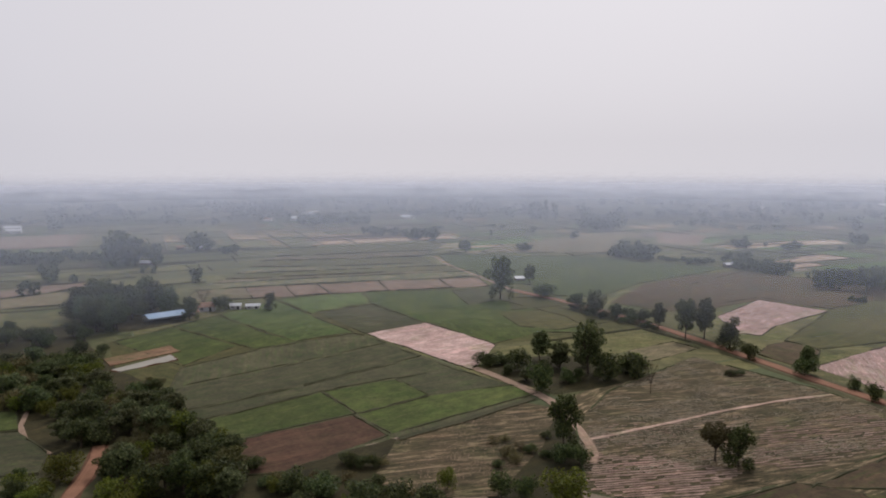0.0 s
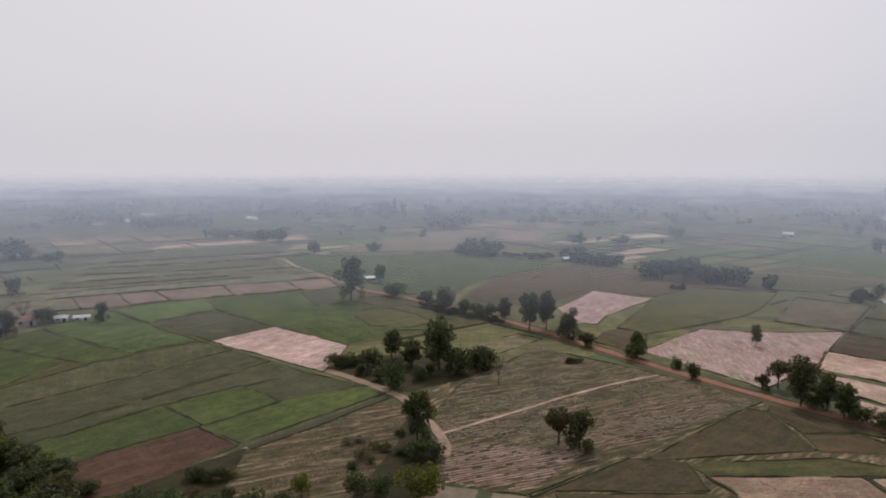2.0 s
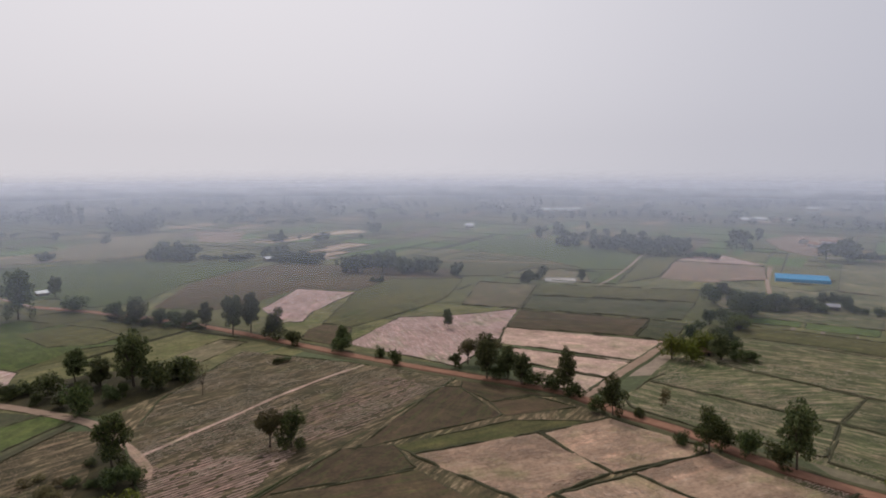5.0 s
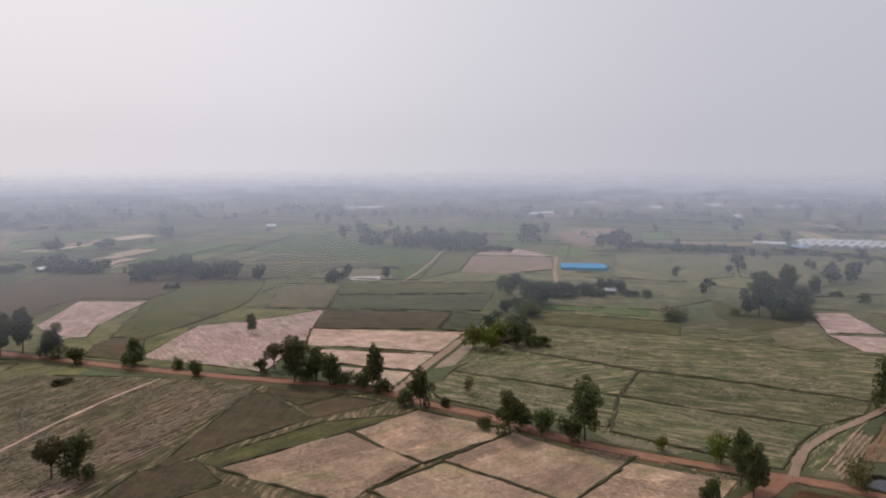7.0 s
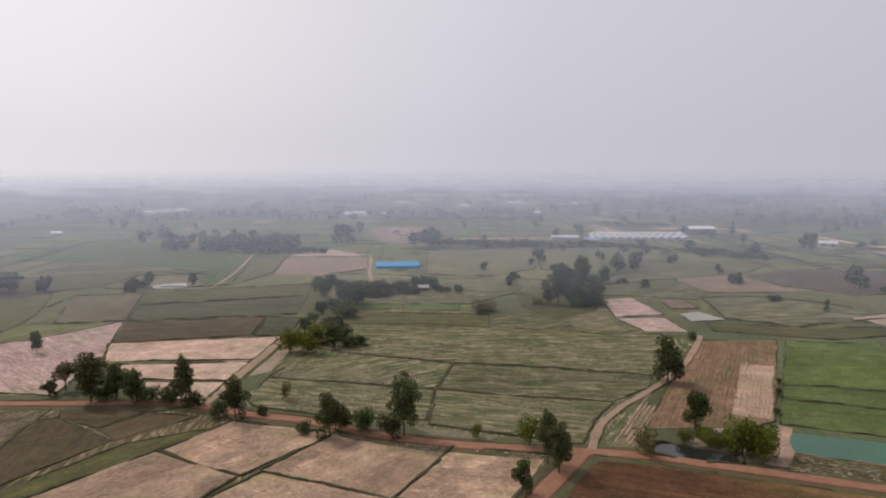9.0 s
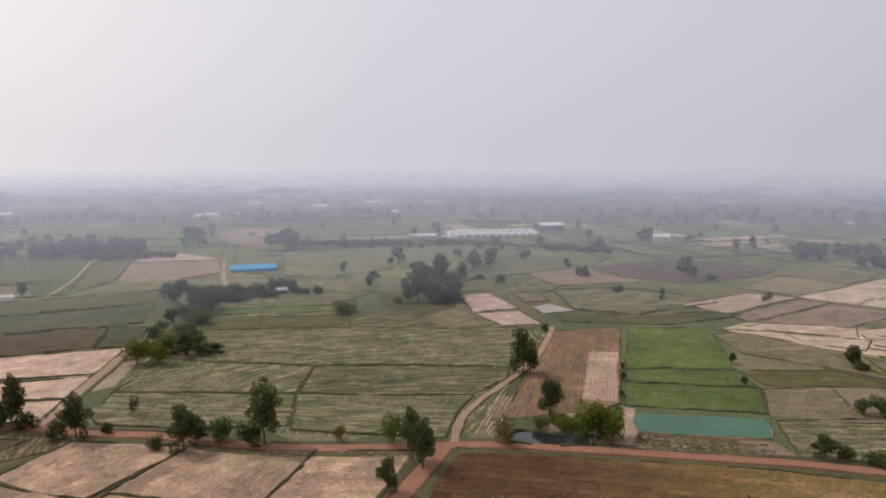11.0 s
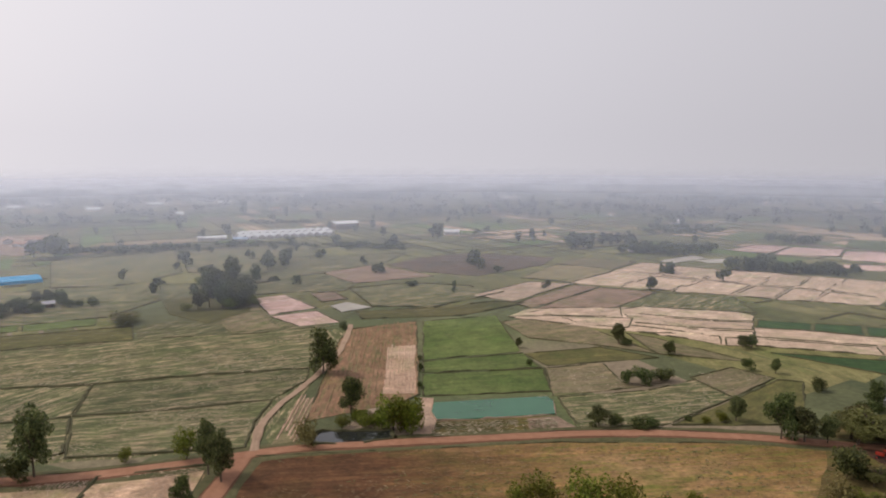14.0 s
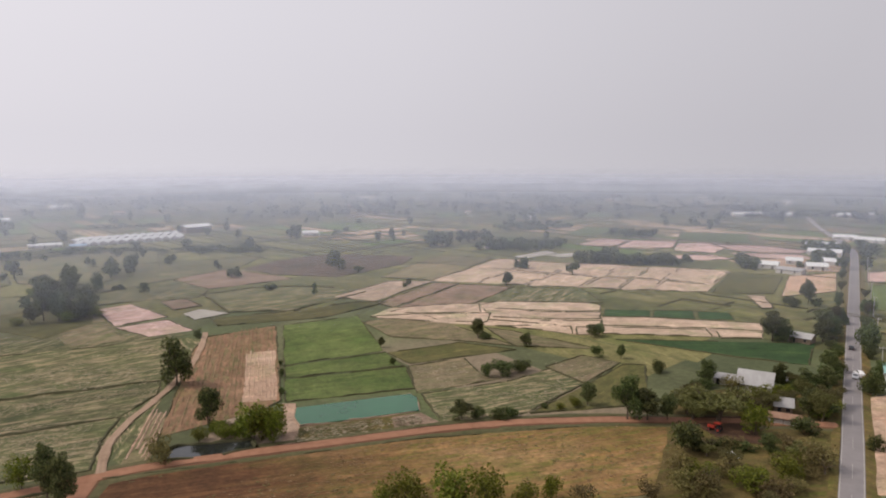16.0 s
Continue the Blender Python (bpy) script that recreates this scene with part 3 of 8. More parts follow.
# ---- trees ----
def crown_mesh(name, mat, lobes, n, size, seed, thin=0.0):
    """A crown of many small leaf clumps scattered through a few lobes (x, y, z, rx, rz)."""
    rng = random.Random(seed)
    verts, faces = [], []
    total = sum(l[3] * l[3] * l[4] for l in lobes)
    for x, y, z, rx, rz in lobes:
        for _ in range(max(6, int(n * rx * rx * rz / total))):
            u, a = rng.uniform(-1, 1), rng.uniform(0, 2 * math.pi)
            s = math.sqrt(1 - u * u)
            d = Vector((s * math.cos(a), s * math.sin(a), u))
            k = rng.uniform(thin, 1.0) ** 0.45 * (1 + 0.18 * noise.noise(d * 2.3 + Vector((seed, x, z)) * 3))
            p = Vector((x + d.x * rx * k, y + d.y * rx * k, z + d.z * rz * k))
            m = Euler((rng.uniform(-1.1, 1.1), rng.uniform(-1.1, 1.1), rng.uniform(0, 6.3))).to_matrix()
            w, h = size * rng.uniform(0.5, 1.3), size * rng.uniform(0.4, 1.0)
            i = len(verts)
            verts += [p + m @ Vector(c) for c in ((-w, -0.2 * h, 0), (0.1 * w, -h, 0.25 * w), (w, 0.15 * h, 0), (-0.1 * w, h, 0.2 * w))]
            faces.append((i, i + 1, i + 2, i + 3))
    me = bpy.data.meshes.new(name)
    me.from_pydata(verts, [], faces)
    me.materials.append(mat)
    return me


def trunk_mesh(name, tall, girth, lobes, seed, fork=0.45):
    rng = random.Random(seed)
    bm = bmesh.new()
    lean = Vector((rng.uniform(-0.05, 0.05), rng.uniform(-0.05, 0.05), fork * tall))
    tube(bm, (0, 0, -0.02 * tall), lean * 0.5, girth, girth * 0.75)
    tube(bm, lean * 0.5, lean, girth * 0.75, girth * 0.6)
    for x, y, z, rx, rz in lobes:
        mid = Vector((x * 0.5, y * 0.5, (lean.z + z) * 0.5))
        tube(bm, lean * 0.97, mid, girth * 0.45, girth * 0.3, 5)
        tube(bm, mid, (x, y, z), girth * 0.3, girth * 0.12, 5)
        for _ in range(2):
            e = Vector((x + rng.uniform(-1, 1) * rx * 0.7, y + rng.uniform(-1, 1) * rx * 0.7, z + rng.uniform(-0.3, 0.8) * rz))
            tube(bm, mid, e, girth * 0.2, girth * 0.06, 4)
    return mesh_of(name, bm, BARK)


def lobes_of(shape, rng):
    """Lobes of a crown for a tree 1 high and about 1 wide."""
    out = []
    if shape == "round":
        out.append((rng.uniform(-0.08, 0.08), rng.uniform(-0.08, 0.08), 0.55, 0.27, 0.34))
        for k in range(14):
            a, z = k * 2.4 + rng.uniform(-0.4, 0.4), rng.choice((0.14, 0.26, 0.4, 0.55, 0.7, 0.84)) + rng.uniform(-0.05, 0.05)
            r = rng.uniform(0.18, 0.4) * (1.0 if z < 0.65 else 0.65)
            out.append((r * math.cos(a), r * math.sin(a), z, rng.uniform(0.1, 0.21), rng.uniform(0.1, 0.19)))
    elif shape == "tall":
        for k in range(16):
            a, z = k * 2.4 + rng.uniform(-0.3, 0.3), 0.26 + 0.64 * k / 15
            full = math.sin(math.pi * min(1.0, (z - 0.1) / 0.95)) ** 0.7
            r = 0.26 * rng.uniform(0.5, 1.15) * full
            out.append((r * math.cos(a), r * math.sin(a), z, rng.uniform(0.15, 0.24) * max(0.6, full), rng.uniform(0.08, 0.14)))
    elif shape == "flat":
        for k in range(9):
            a, r = k * 2.4, 0.36 * math.sqrt(k / 8)
            out.append((r * math.cos(a), r * math.sin(a), rng.uniform(0.5, 0.8), rng.uniform(0.16, 0.24), rng.uniform(0.12, 0.19)))
    elif shape == "bare":
        for k in range(7):
            a, r = k * 2.4, rng.uniform(0.15, 0.36)
            out.append((r * math.cos(a), r * math.sin(a), rng.uniform(0.6, 0.9), rng.uniform(0.1, 0.18), rng.uniform(0.08, 0.14)))
    else:
        for k in range(8):
            a, r = k * 2.4, 0.34 * math.sqrt(k / 7)
            out.append((r * math.cos(a), r * math.sin(a), rng.uniform(0.25, 0.6), rng.uniform(0.16, 0.26), rng.uniform(0.2, 0.34)))
    return out


TREE_LABEL = {
    "round": "broad dark green tree with a dense round crown", "tall": "tall slender tree with feathery grey-green foliage",
    "flat": "spreading tree with a wide umbrella crown", "bare": "half-bare dry tree with thin brown branches",
    "bush": "dense green shrub beside the fields", "light": "fresh yellow-green leafy tree", "drybush": "dry brown shrub in the scrub"}
KINDS = {"round": ("round", LEAF, 3400, 0.027), "tall": ("tall", LEAF_TALL, 3400, 0.027), "flat": ("flat", LEAF_OLIVE, 2700, 0.026),
         "bare": ("bare", LEAF_DRY, 260, 0.02), "bush": ("bush", LEAF, 1300, 0.04), "light": ("bush", LEAF_LIGHT, 1500, 0.032), "drybush": ("bush", LEAF_DRY, 650, 0.04)}
protos = {}
for kind, (shape, mat, n, size) in KINDS.items():
    for v in range(5):
        rng = random.Random(sum(map(ord, kind)) * 10 + v)
        lobes = lobes_of(shape, rng)
        protos[kind, v] = (trunk_mesh("trunk", 1.0, {"flat": 0.045, "bare": 0.03}.get(kind, 0.03 if "bush" not in kind else 0.012), lobes, v + 5, 0.3 if kind != "light" else 0.15),
                           crown_mesh("crown", mat, lobes, n, size, 31 * v + len(kind), 0.15 if kind != "bare" else 0.0))
planted = {}


def tree(kind, x, y, high, wide, v=None):
    """A tree with a trunk and a crown, standing on the ground at x, y."""
    v = (len(planted) * 7 + int(abs(x) * 10)) % 5 if v is None else v
    name = "shrub" if "bush" in kind else "tree"
    ob = new(name)
    ob.empty_display_size = 0.5
    s = high / 0.95
    wide *= {"tall": 1.3, "round": 1.08}.get(kind, 1.0)
    ob.matrix_basis = Matrix.LocRotScale((x, y, 0.05), Euler((0, 0, (x * 1.7 + y * 2.3) % 6.28)), (wide / 0.95, wide / 0.95, s))
    tagged(ob, TREE_LABEL[kind], name)
    planted[len(planted)] = (x, y)
    for nm, me in zip(("trunk", "crown"), protos[kind, v]):
        p = new(nm, me)
        p.parent = ob
    return ob


def grove(seed, kinds, n, high, wide, *poly):
    """Trees scattered at random over a patch of ground."""
    rng = random.Random(seed)
    xs, ys = [p[0] for p in poly], [p[1] for p in poly]
    made = 0
    for _ in range(n * 20):
        p = (rng.uniform(min(xs), max(xs)), rng.uniform(min(ys), max(ys)))
        if inside(p, list(poly)) and made < n:
            made += 1
            k = rng.uniform(0.75, 1.25)
            w = wide * k * rng.uniform(0.85, 1.15)
            if math.hypot(*p) > 430:
                far_tree(p[0], p[1], high * k, w)
            else:
                tree(rng.choice(kinds), p[0], p[1], high * k, w)


def tufts(mat, label, n, size, step, seed, *pts, bare=0.0, name="tufts", scale=0.035):
    """Weeds and straw standing in rough rows along the first side of a plot, thick in some patches and thin in others."""
    rng = random.Random(seed)
    pts = list(pts)
    turn = math.atan2(pts[1][1] - pts[0][1], pts[1][0] - pts[0][0])
    r, b = Matrix.Rotation(-turn, 2), Matrix.Rotation(turn, 2)
    flat = [tuple(r @ Vector(p)) for p in pts]
    x0, x1, y0, y1 = min(p[0] for p in flat), max(p[0] for p in flat), min(p[1] for p in flat), max(p[1] for p in flat)
    verts, faces, made = [], [], 0
    for _ in range(n * 8):
        if made >= n:
            break
        p = (rng.uniform(x0, x1), round(rng.uniform(y0, y1) / step) * step + rng.gauss(0, 0.22 * step))
        if not inside(p, flat) or noise.noise(Vector((p[0] * scale, p[1] * scale * 2, seed))) + 0.5 * noise.noise(Vector((p[0] * scale * 4, p[1] * scale * 6, seed))) < bare + rng.uniform(-0.25, 0.25):
            continue
        made += 1
        q = b @ Vector(p)
        s = size * rng.uniform(0.5, 1.5)
        a = rng.gauss(0, 0.13)
        for k in range(2):
            c, d = Vector((math.cos(turn + a), math.sin(turn + a))) * s * 3.4, Vector((-math.sin(turn + a), math.cos(turn + a))) * s * 0.5
            o = q + Vector((rng.uniform(-s, s), rng.uniform(-0.4 * s, 0.4 * s)))
            i = len(verts)
            verts += [(*(o - c + d * 0.3), 0.25), (*(o - d), 0.27), (*(o + c), 0.25), (*(o + d * 1.2), 0.27)]
            faces.append((i, i + 1, i + 2, i + 3))
    me = bpy.data.meshes.new(name)
    me.from_pydata(verts, [], faces)
    me.materials.append(mat)
    return tagged(new(name, me), label, "grass", kind="stuff")


far_list = []


def far_tree(x, y, high, wide):
    far_list.append((x, y, high, wide))


def build_far_trees(name, label, seed, rows, mat=LEAF):
    """Single trees of the middle distance, joined, each of many leaf clumps on a stem."""
    rng = random.Random(seed)
    verts, faces = [], []
    for x, y, h, w in rows:
        lobes = [(rng.uniform(-0.3, 0.3) * w, rng.uniform(-0.3, 0.3) * w, h * rng.uniform(0.2, 0.76), w * rng.uniform(0.2, 0.34), h * rng.uniform(0.16, 0.26)) for _ in range(6)]
        for _ in range(210):
            lx, ly, lz, lr, lh = rng.choice(lobes)
            u, b = rng.uniform(-1, 1), rng.uniform(0, 6.28)
            k, c = rng.uniform(0.2, 1) ** 0.5, math.sqrt(1 - u * u)
            p = Vector((x + lx + lr * k * c * math.cos(b), y + ly + lr * k * c * math.sin(b), max(0.3, lz + lh * u * k)))
            m = Euler((rng.uniform(-1.2, 1.2), rng.uniform(-1.2, 1.2), rng.uniform(0, 6.3))).to_matrix()
            q = 0.085 * (h * w) ** 0.5 * rng.uniform(0.6, 1.3)
            i = len(verts)
            verts += [p + m @ Vector(e) for e in ((-q, -0.4 * q, 0), (0.2 * q, -q, 0.3 * q), (q, 0.3 * q, 0), (-0.2 * q, q, 0.3 * q))]
            faces.append((i, i + 1, i + 2, i + 3))
        i = len(verts)
        g = 0.03 * h
        verts += [Vector((x + dx * g, y + dy * g, z)) for z in (0, h * 0.6) for dx, dy in ((-1, -1), (1, -1), (0, 1))]
        faces += [(i, i + 1, i + 4, i + 3), (i + 1, i + 2, i + 5, i + 4), (i + 2, i, i + 3, i + 5)]
    me = bpy.data.meshes.new(name)
    me.from_pydata(verts, [], faces)
    me.materials.append(mat)
    return tagged(new(name, me), label, "trees", kind="stuff")


# ---- buildings ----
def house(name, label, x, y, turn, length, depth, wall_h, rise, roof_mat, wall_mat, over=0.5, opens=2, category="house"):
    """A gabled building: walls, two roof slopes with overhang, door and windows with frames."""
    ob = new(name)
    ob.matrix_basis = Matrix.Translation((x, y, 0)) @ Matrix.Rotation(turn, 4, "Z")
    tagged(ob, label, category)
    hx, hy = length / 2, depth / 2
    bm = bmesh.new()
    ring = [bm.verts.new(p) for p in ((-hx, -hy, 0), (hx, -hy, 0), (hx, hy, 0), (-hx, hy, 0))]
    tops = [bm.verts.new((v.co.x, v.co.y, wall_h)) for v in ring]
    peak = [bm.verts.new((s * hx, 0, wall_h + rise)) for s in (-1, 1)]
    bm.faces.new((ring[0], ring[1], tops[1], tops[0]))
    bm.faces.new((ring[2], ring[3], tops[3], tops[2]))
    bm.faces.new((ring[1], ring[2], tops[2], peak[1], tops[1]))
    bm.faces.new((ring[3], ring[0], tops[0], peak[0], tops[3]))
    part("wall", bm, wall_mat, ob)
    for s in (-1, 1):
        bm = bmesh.new()
        sl = rise / hy
        n = max(4, min(60, int(length / 0.9)))
        rows = []
        for i in range(n + 1):
            px = -hx - over + (length + 2 * over) * i / n
            wave = 0.03 if i % 2 else 0.0
            rows.append([bm.verts.new((px, s * q, wall_h + rise - q * sl + 0.06 + wave)) for q in (0, hy + over)])
        for a, b in zip(rows, rows[1:]):
            bm.faces.new((a[0], b[0], b[1], a[1]) if s < 0 else (a[1], b[1], b[0], a[0]))
        g0 = bmesh.ops.extrude_face_region(bm, geom=bm.faces[:])
        bmesh.ops.translate(bm, verts=[v for v in g0["geom"] if isinstance(v, bmesh.types.BMVert)], vec=(0, 0, 0.05))
        part("roof", bm, roof_mat, ob)
    for s in (-1, 1):
        for k in range(opens):
            cx = -hx + length * (k + 0.5) / opens
            is_door = k == opens // 2
            w, z0, z1 = (0.5, 0.0, min(2.0, wall_h * 0.85)) if is_door else (0.55, 0.35 * wall_h, 0.78 * wall_h)
            leaf = part("door" if is_door else "window", box(bmesh.new(), cx - w, cx + w, s * hy - 0.03, s * hy + 0.03, z0 + 0.02, z1), DARK, ob)
            for dx in (-w, w):
                part("frame", box(bmesh.new(), cx + dx - 0.05, cx + dx + 0.05, s * hy - 0.05, s * hy + 0.05, z0 + 0.02, z1 + 0.06), TIMBER, leaf)
    return ob


def open_shed(label, x, y, turn, length, depth, high, rise, roof_mat, category="shed"):
    """A roof on posts with a low back wall."""
    ob = new("shed")
    ob.matrix_basis = Matrix.Translation((x, y, 0)) @ Matrix.Rotation(turn, 4, "Z")
    tagged(ob, label, category)
    n = max(2, int(length / 4))
    for i in range(n + 1):
        for s in (-1, 1):
            bm = bmesh.new()
            tube(bm, (-length / 2 + length * i / n, s * depth / 2, 0), (-length / 2 + length * i / n, s * depth / 2, high), 0.09, 0.08)
            part("post", bm, TIMBER, ob)
    for s in (-1, 1):
        bm = bmesh.new()
        m = int(length / 0.9)
        rows = [[bm.verts.new((-length / 2 - 0.5 + (length + 1) * i / m, s * q, high + rise - q * rise / (depth / 2) + (0.03 if i % 2 else 0))) for q in (0, depth / 2 + 0.6)] for i in range(m + 1)]
        for a, b in zip(rows, rows[1:]):
            bm.faces.new((a[0], b[0], b[1], a[1]))
        g0 = bmesh.ops.extrude_face_region(bm, geom=bm.faces[:])
        bmesh.ops.translate(bm, verts=[v for v in g0["geom"] if isinstance(v, bmesh.types.BMVert)], vec=(0, 0, 0.05))
        part("roof", bm, roof_mat, ob)
    part("back_wall", box(bmesh.new(), -length / 2, length / 2, depth / 2 - 0.06, depth / 2 + 0.02, 0, high * 0.7), WALL, ob)
    return ob


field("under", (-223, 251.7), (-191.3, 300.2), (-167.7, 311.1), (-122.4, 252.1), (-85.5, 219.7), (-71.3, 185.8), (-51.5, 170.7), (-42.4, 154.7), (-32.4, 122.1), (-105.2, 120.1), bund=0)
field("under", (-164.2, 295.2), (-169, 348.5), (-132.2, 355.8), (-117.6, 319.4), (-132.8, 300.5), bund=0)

# paddies and plots ahead of the first view
field("dull", (-135.4, 280), (-115, 319.4), (-87.3, 377.6), (-57.9, 389.5), (-35.6, 354.9), (-33.2, 293.8), (-64.8, 280.3), (-92.4, 243.6), bund=0, z=0.04)
field("paddy", (-86.5, 213.1), (-92.4, 243.6), (-64.8, 280.3), (-34.4, 293.8), (-18.8, 275.1), (5.2, 244), (28.2, 212.4), (-12.5, 180.4), (-46.3, 157.1), (-55.5, 174.2), (-66.2, 176.1), bund=0, z=0.04)
field("dull", (-54.6, 393), (28.5, 410), (64, 349.7), (90.6, 304.7), (21.7, 277.1), (-6.2, 319.9), bund=0, z=0.04)
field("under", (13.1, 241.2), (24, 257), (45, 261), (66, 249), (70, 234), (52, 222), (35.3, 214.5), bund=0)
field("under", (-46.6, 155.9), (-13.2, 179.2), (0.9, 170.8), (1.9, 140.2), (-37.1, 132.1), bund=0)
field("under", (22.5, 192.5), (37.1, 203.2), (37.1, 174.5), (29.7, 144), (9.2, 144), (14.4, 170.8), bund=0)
field("rough", (36.3, 208.3), (48.5, 222.4), (70.9, 234.9), (94.2, 259.8), (52.7, 217.6), (36.7, 189.5), bund=0, z=0.05)
field("plough", (-53.9, 178.3), (-25.7, 196.6), (-14.7, 181.7), (-37.7, 159.1), (-45.2, 157.3), bund=0.7, high=0.22)
field("paddy", (-88.1, 221.5), (-92.8, 244.3), (-72, 268.7), (-38.4, 296.1), (-33.1, 292.1), (-23.3, 279.8), (-51.3, 253.5), bund=0.7, high=0.22)
field("paddy", (-86.9, 219.2), (-50.8, 251.3), (-22.4, 277.1), (-8.8, 259.5), (-45.8, 225.4), (-76.6, 200.5), bund=0.7, high=0.22)
field("paddy", (-75.8, 199.1), (-45.4, 223.7), (-8.1, 258), (2.7, 244.7), (-38.6, 219), (-68.5, 193.6), bund=0.7, high=0.22)
field("rice", (-67.7, 192.2), (-38.4, 217.9), (-25.6, 198), (-54.2, 179.4), (-69.1, 183.8), bund=0.7, high=0.22)
field("rice", (-38.1, 218.5), (-16, 230.8), (-4.3, 214.5), (-25, 198.4), bund=0.7, high=0.22)
field("paddy", (-15.6, 231.5), (3.1, 243.3), (21.4, 225.8), (-4, 215), bund=0.7, high=0.22)
field("rice", (-24.5, 197.5), (-3.9, 214), (21.7, 224.6), (30.4, 217.1), (-14, 182.9), bund=0.7, high=0.22)
field("rice", (-133.8, 281.2), (-119.5, 307), (-81.8, 275.6), (-93.1, 247.1), (-100.1, 253), bund=0.7, high=0.22)
field("rice", (-119.6, 309.2), (-115.6, 317), (-106.1, 330.2), (-75.7, 296.3), (-60, 281.8), (-72.4, 270.4), (-81.2, 276.5), bund=0.7, high=0.22)
field("green", (-106.4, 332.7), (-87.8, 369.1), (-60.4, 327.5), (-38.6, 298.2), (-59.7, 282.7), (-75.8, 298.3), bund=0.7, high=0.22)
field("green", (-88, 372.2), (-45.7, 391.9), (-37.9, 362.7), (-61.8, 340.3), (-63.1, 335), bund=0.7, high=0.22)
field("paddy", (-60.8, 337.6), (-36.9, 358.3), (-10.1, 316.5), (-33.2, 295.1), bund=0.7, high=0.22)
field("rice", (-36.9, 361.2), (-44.1, 391.9), (5.1, 400.6), (28.8, 371.6), (57.6, 329.4), (66.3, 295.7), (42.5, 297.8), (20.6, 278.7), (-9.4, 317.7), bund=0.7, high=0.22)
field("paddy", (5.1, 396.9), (26.9, 407.9), (35.1, 374.7), (13.2, 356.5), bund=0.7, high=0.22)
field("dull", (26.8, 338.5), (60.8, 347.8), (76.2, 317.3), (50.5, 302), (34, 308.5), bund=0.7, high=0.22)
field("dull", (35.8, 376.3), (53.5, 376.2), (65.1, 356.3), (33.6, 343.8), bund=0.7, high=0.22)
field("pink", (-33.2, 295.8), (-6.9, 316.4), (21, 276.2), (9.9, 241.9))
field("mown", (71, 267), (93, 281), (99.7, 270.4), (75.5, 252.1), bund=0.5)
field("mauve", (-414.5, 660.5), (-388.2, 731.4), (-338.7, 646.8), (-373.7, 594.6))
field("dull", (-134.6, 278.2), (-94.1, 249.3), (-87.3, 219.7), (-114.4, 241.5), bund=0)

# the red road side: big rough field, pale plots, triangles
field("rough", (45, 137), (139, 184), (157, 148), (158, 110), (156, 75), (168, 32), (123, 39), (100, 70), (88, 104), (52, 118), bund=0, z=0.035)
field("rough", (53, 218.7), (93.6, 258.2), (120.4, 218.6), (138.7, 183.1), (49, 139.9), (31.7, 149.2), (36.7, 190.5), verge=GREEN_BUND, rows=0.243)
field("rough", (-12.3, 178.1), (24.2, 208.2), (33.5, 201.8), (25.5, 174.5), (11.8, 146.5), (-17.6, 146.5), bund=0, rows=0.243)
field("pink", (129.7, 328.6), (166.8, 369.2), (187.7, 339.6), (148.1, 309.2), (132.8, 290.4), (124.1, 296.4))
field("pink", (131.5, 245), (174.1, 273), (192.2, 261.8), (230.3, 254.7), (186.4, 216.3), (147.2, 193.4), (141.9, 212.1), rows=-1.898)
field("pale", (199.6, 228.9), (236.5, 172), (203.2, 162.2), (180.7, 210.1), bund=0.8, high=0.4)
field("pale", (177.1, 206.6), (200.5, 160.5), (180.1, 154), (170, 180.7), bund=0.8, high=0.4)
field("pale", (168.3, 177.3), (179, 153.5), (162.6, 146.6), (154.6, 163.6), bund=0.8, high=0.4)
field("clod", (127.6, 131.2), (151.6, 128.5), (154.9, 97.1), (124.3, 103.6), bund=0.8, high=0.4)
field("clod", (92.3, 140.1), (127.3, 132.3), (123.5, 104.1), (98.2, 104.5), bund=0.8, high=0.4)
field("clod", (128.1, 100.4), (128.4, 65.8), (106.2, 71), (105.8, 104.1), bund=0.8, high=0.4)
field("clod", (128.3, 101.3), (153.9, 97.4), (159.2, 64.4), (127.8, 66.5), bund=0.8, high=0.4)
field("clod", (158.7, 64.9), (163.5, 41.6), (132.9, 42.5), (127.8, 66.6), bund=0.8, high=0.4)
field("olive", (140.6, 182.3), (155.1, 147.1), (146.2, 156.4), (132.9, 159.3), (134.6, 175.2))
field("olive", (82, 150.9), (129.9, 179.3), (134.1, 175.1), (128.2, 147.6), (107.7, 149.3), (90.7, 150.3))
field("olive", (132.5, 158.1), (147.2, 154.6), (150.3, 139.6), (128.8, 146.7))
field("dull", (91.6, 147.5), (128.2, 142.8), (146.7, 128.7), (127.3, 132.9), (93.1, 139.5))
field("olive", (49.5, 139), (79.9, 153.3), (92.4, 148.2), (88.9, 133.3), (55.9, 140.5))
field("olive", (55.3, 139), (88.4, 132.2), (89.8, 111.7), (54.7, 122.6))

# wide weedy fields beyond the road
field("stubble", (216.5, 156), (264.2, 166.3), (297.3, 15.8), (242.1, 21.6), (173.2, 33.1), (161, 134), bund=0, z=0.04)
field("green", (317.8, 186.1), (335.9, 168.4), (303.3, 152.7), (288.6, 177.7))
field("green", (337, 165.6), (344.5, 136.1), (311.1, 124.3), (302.7, 150.6))
field("dull", (286.5, 176.1), (307.8, 107.9), (283.3, 99.3), (265.1, 166.8))
field("dull", (262.8, 164), (281.8, 97.5), (290.2, 51.7), (297.7, 20.3), (241.9, 155.1), edges=(0,))
field("stubble", (304.8, 105.5), (346.8, 66.3), (313.6, 48.4), (301.7, 20.6), (292.1, 52), (284, 97.5), bund=0)
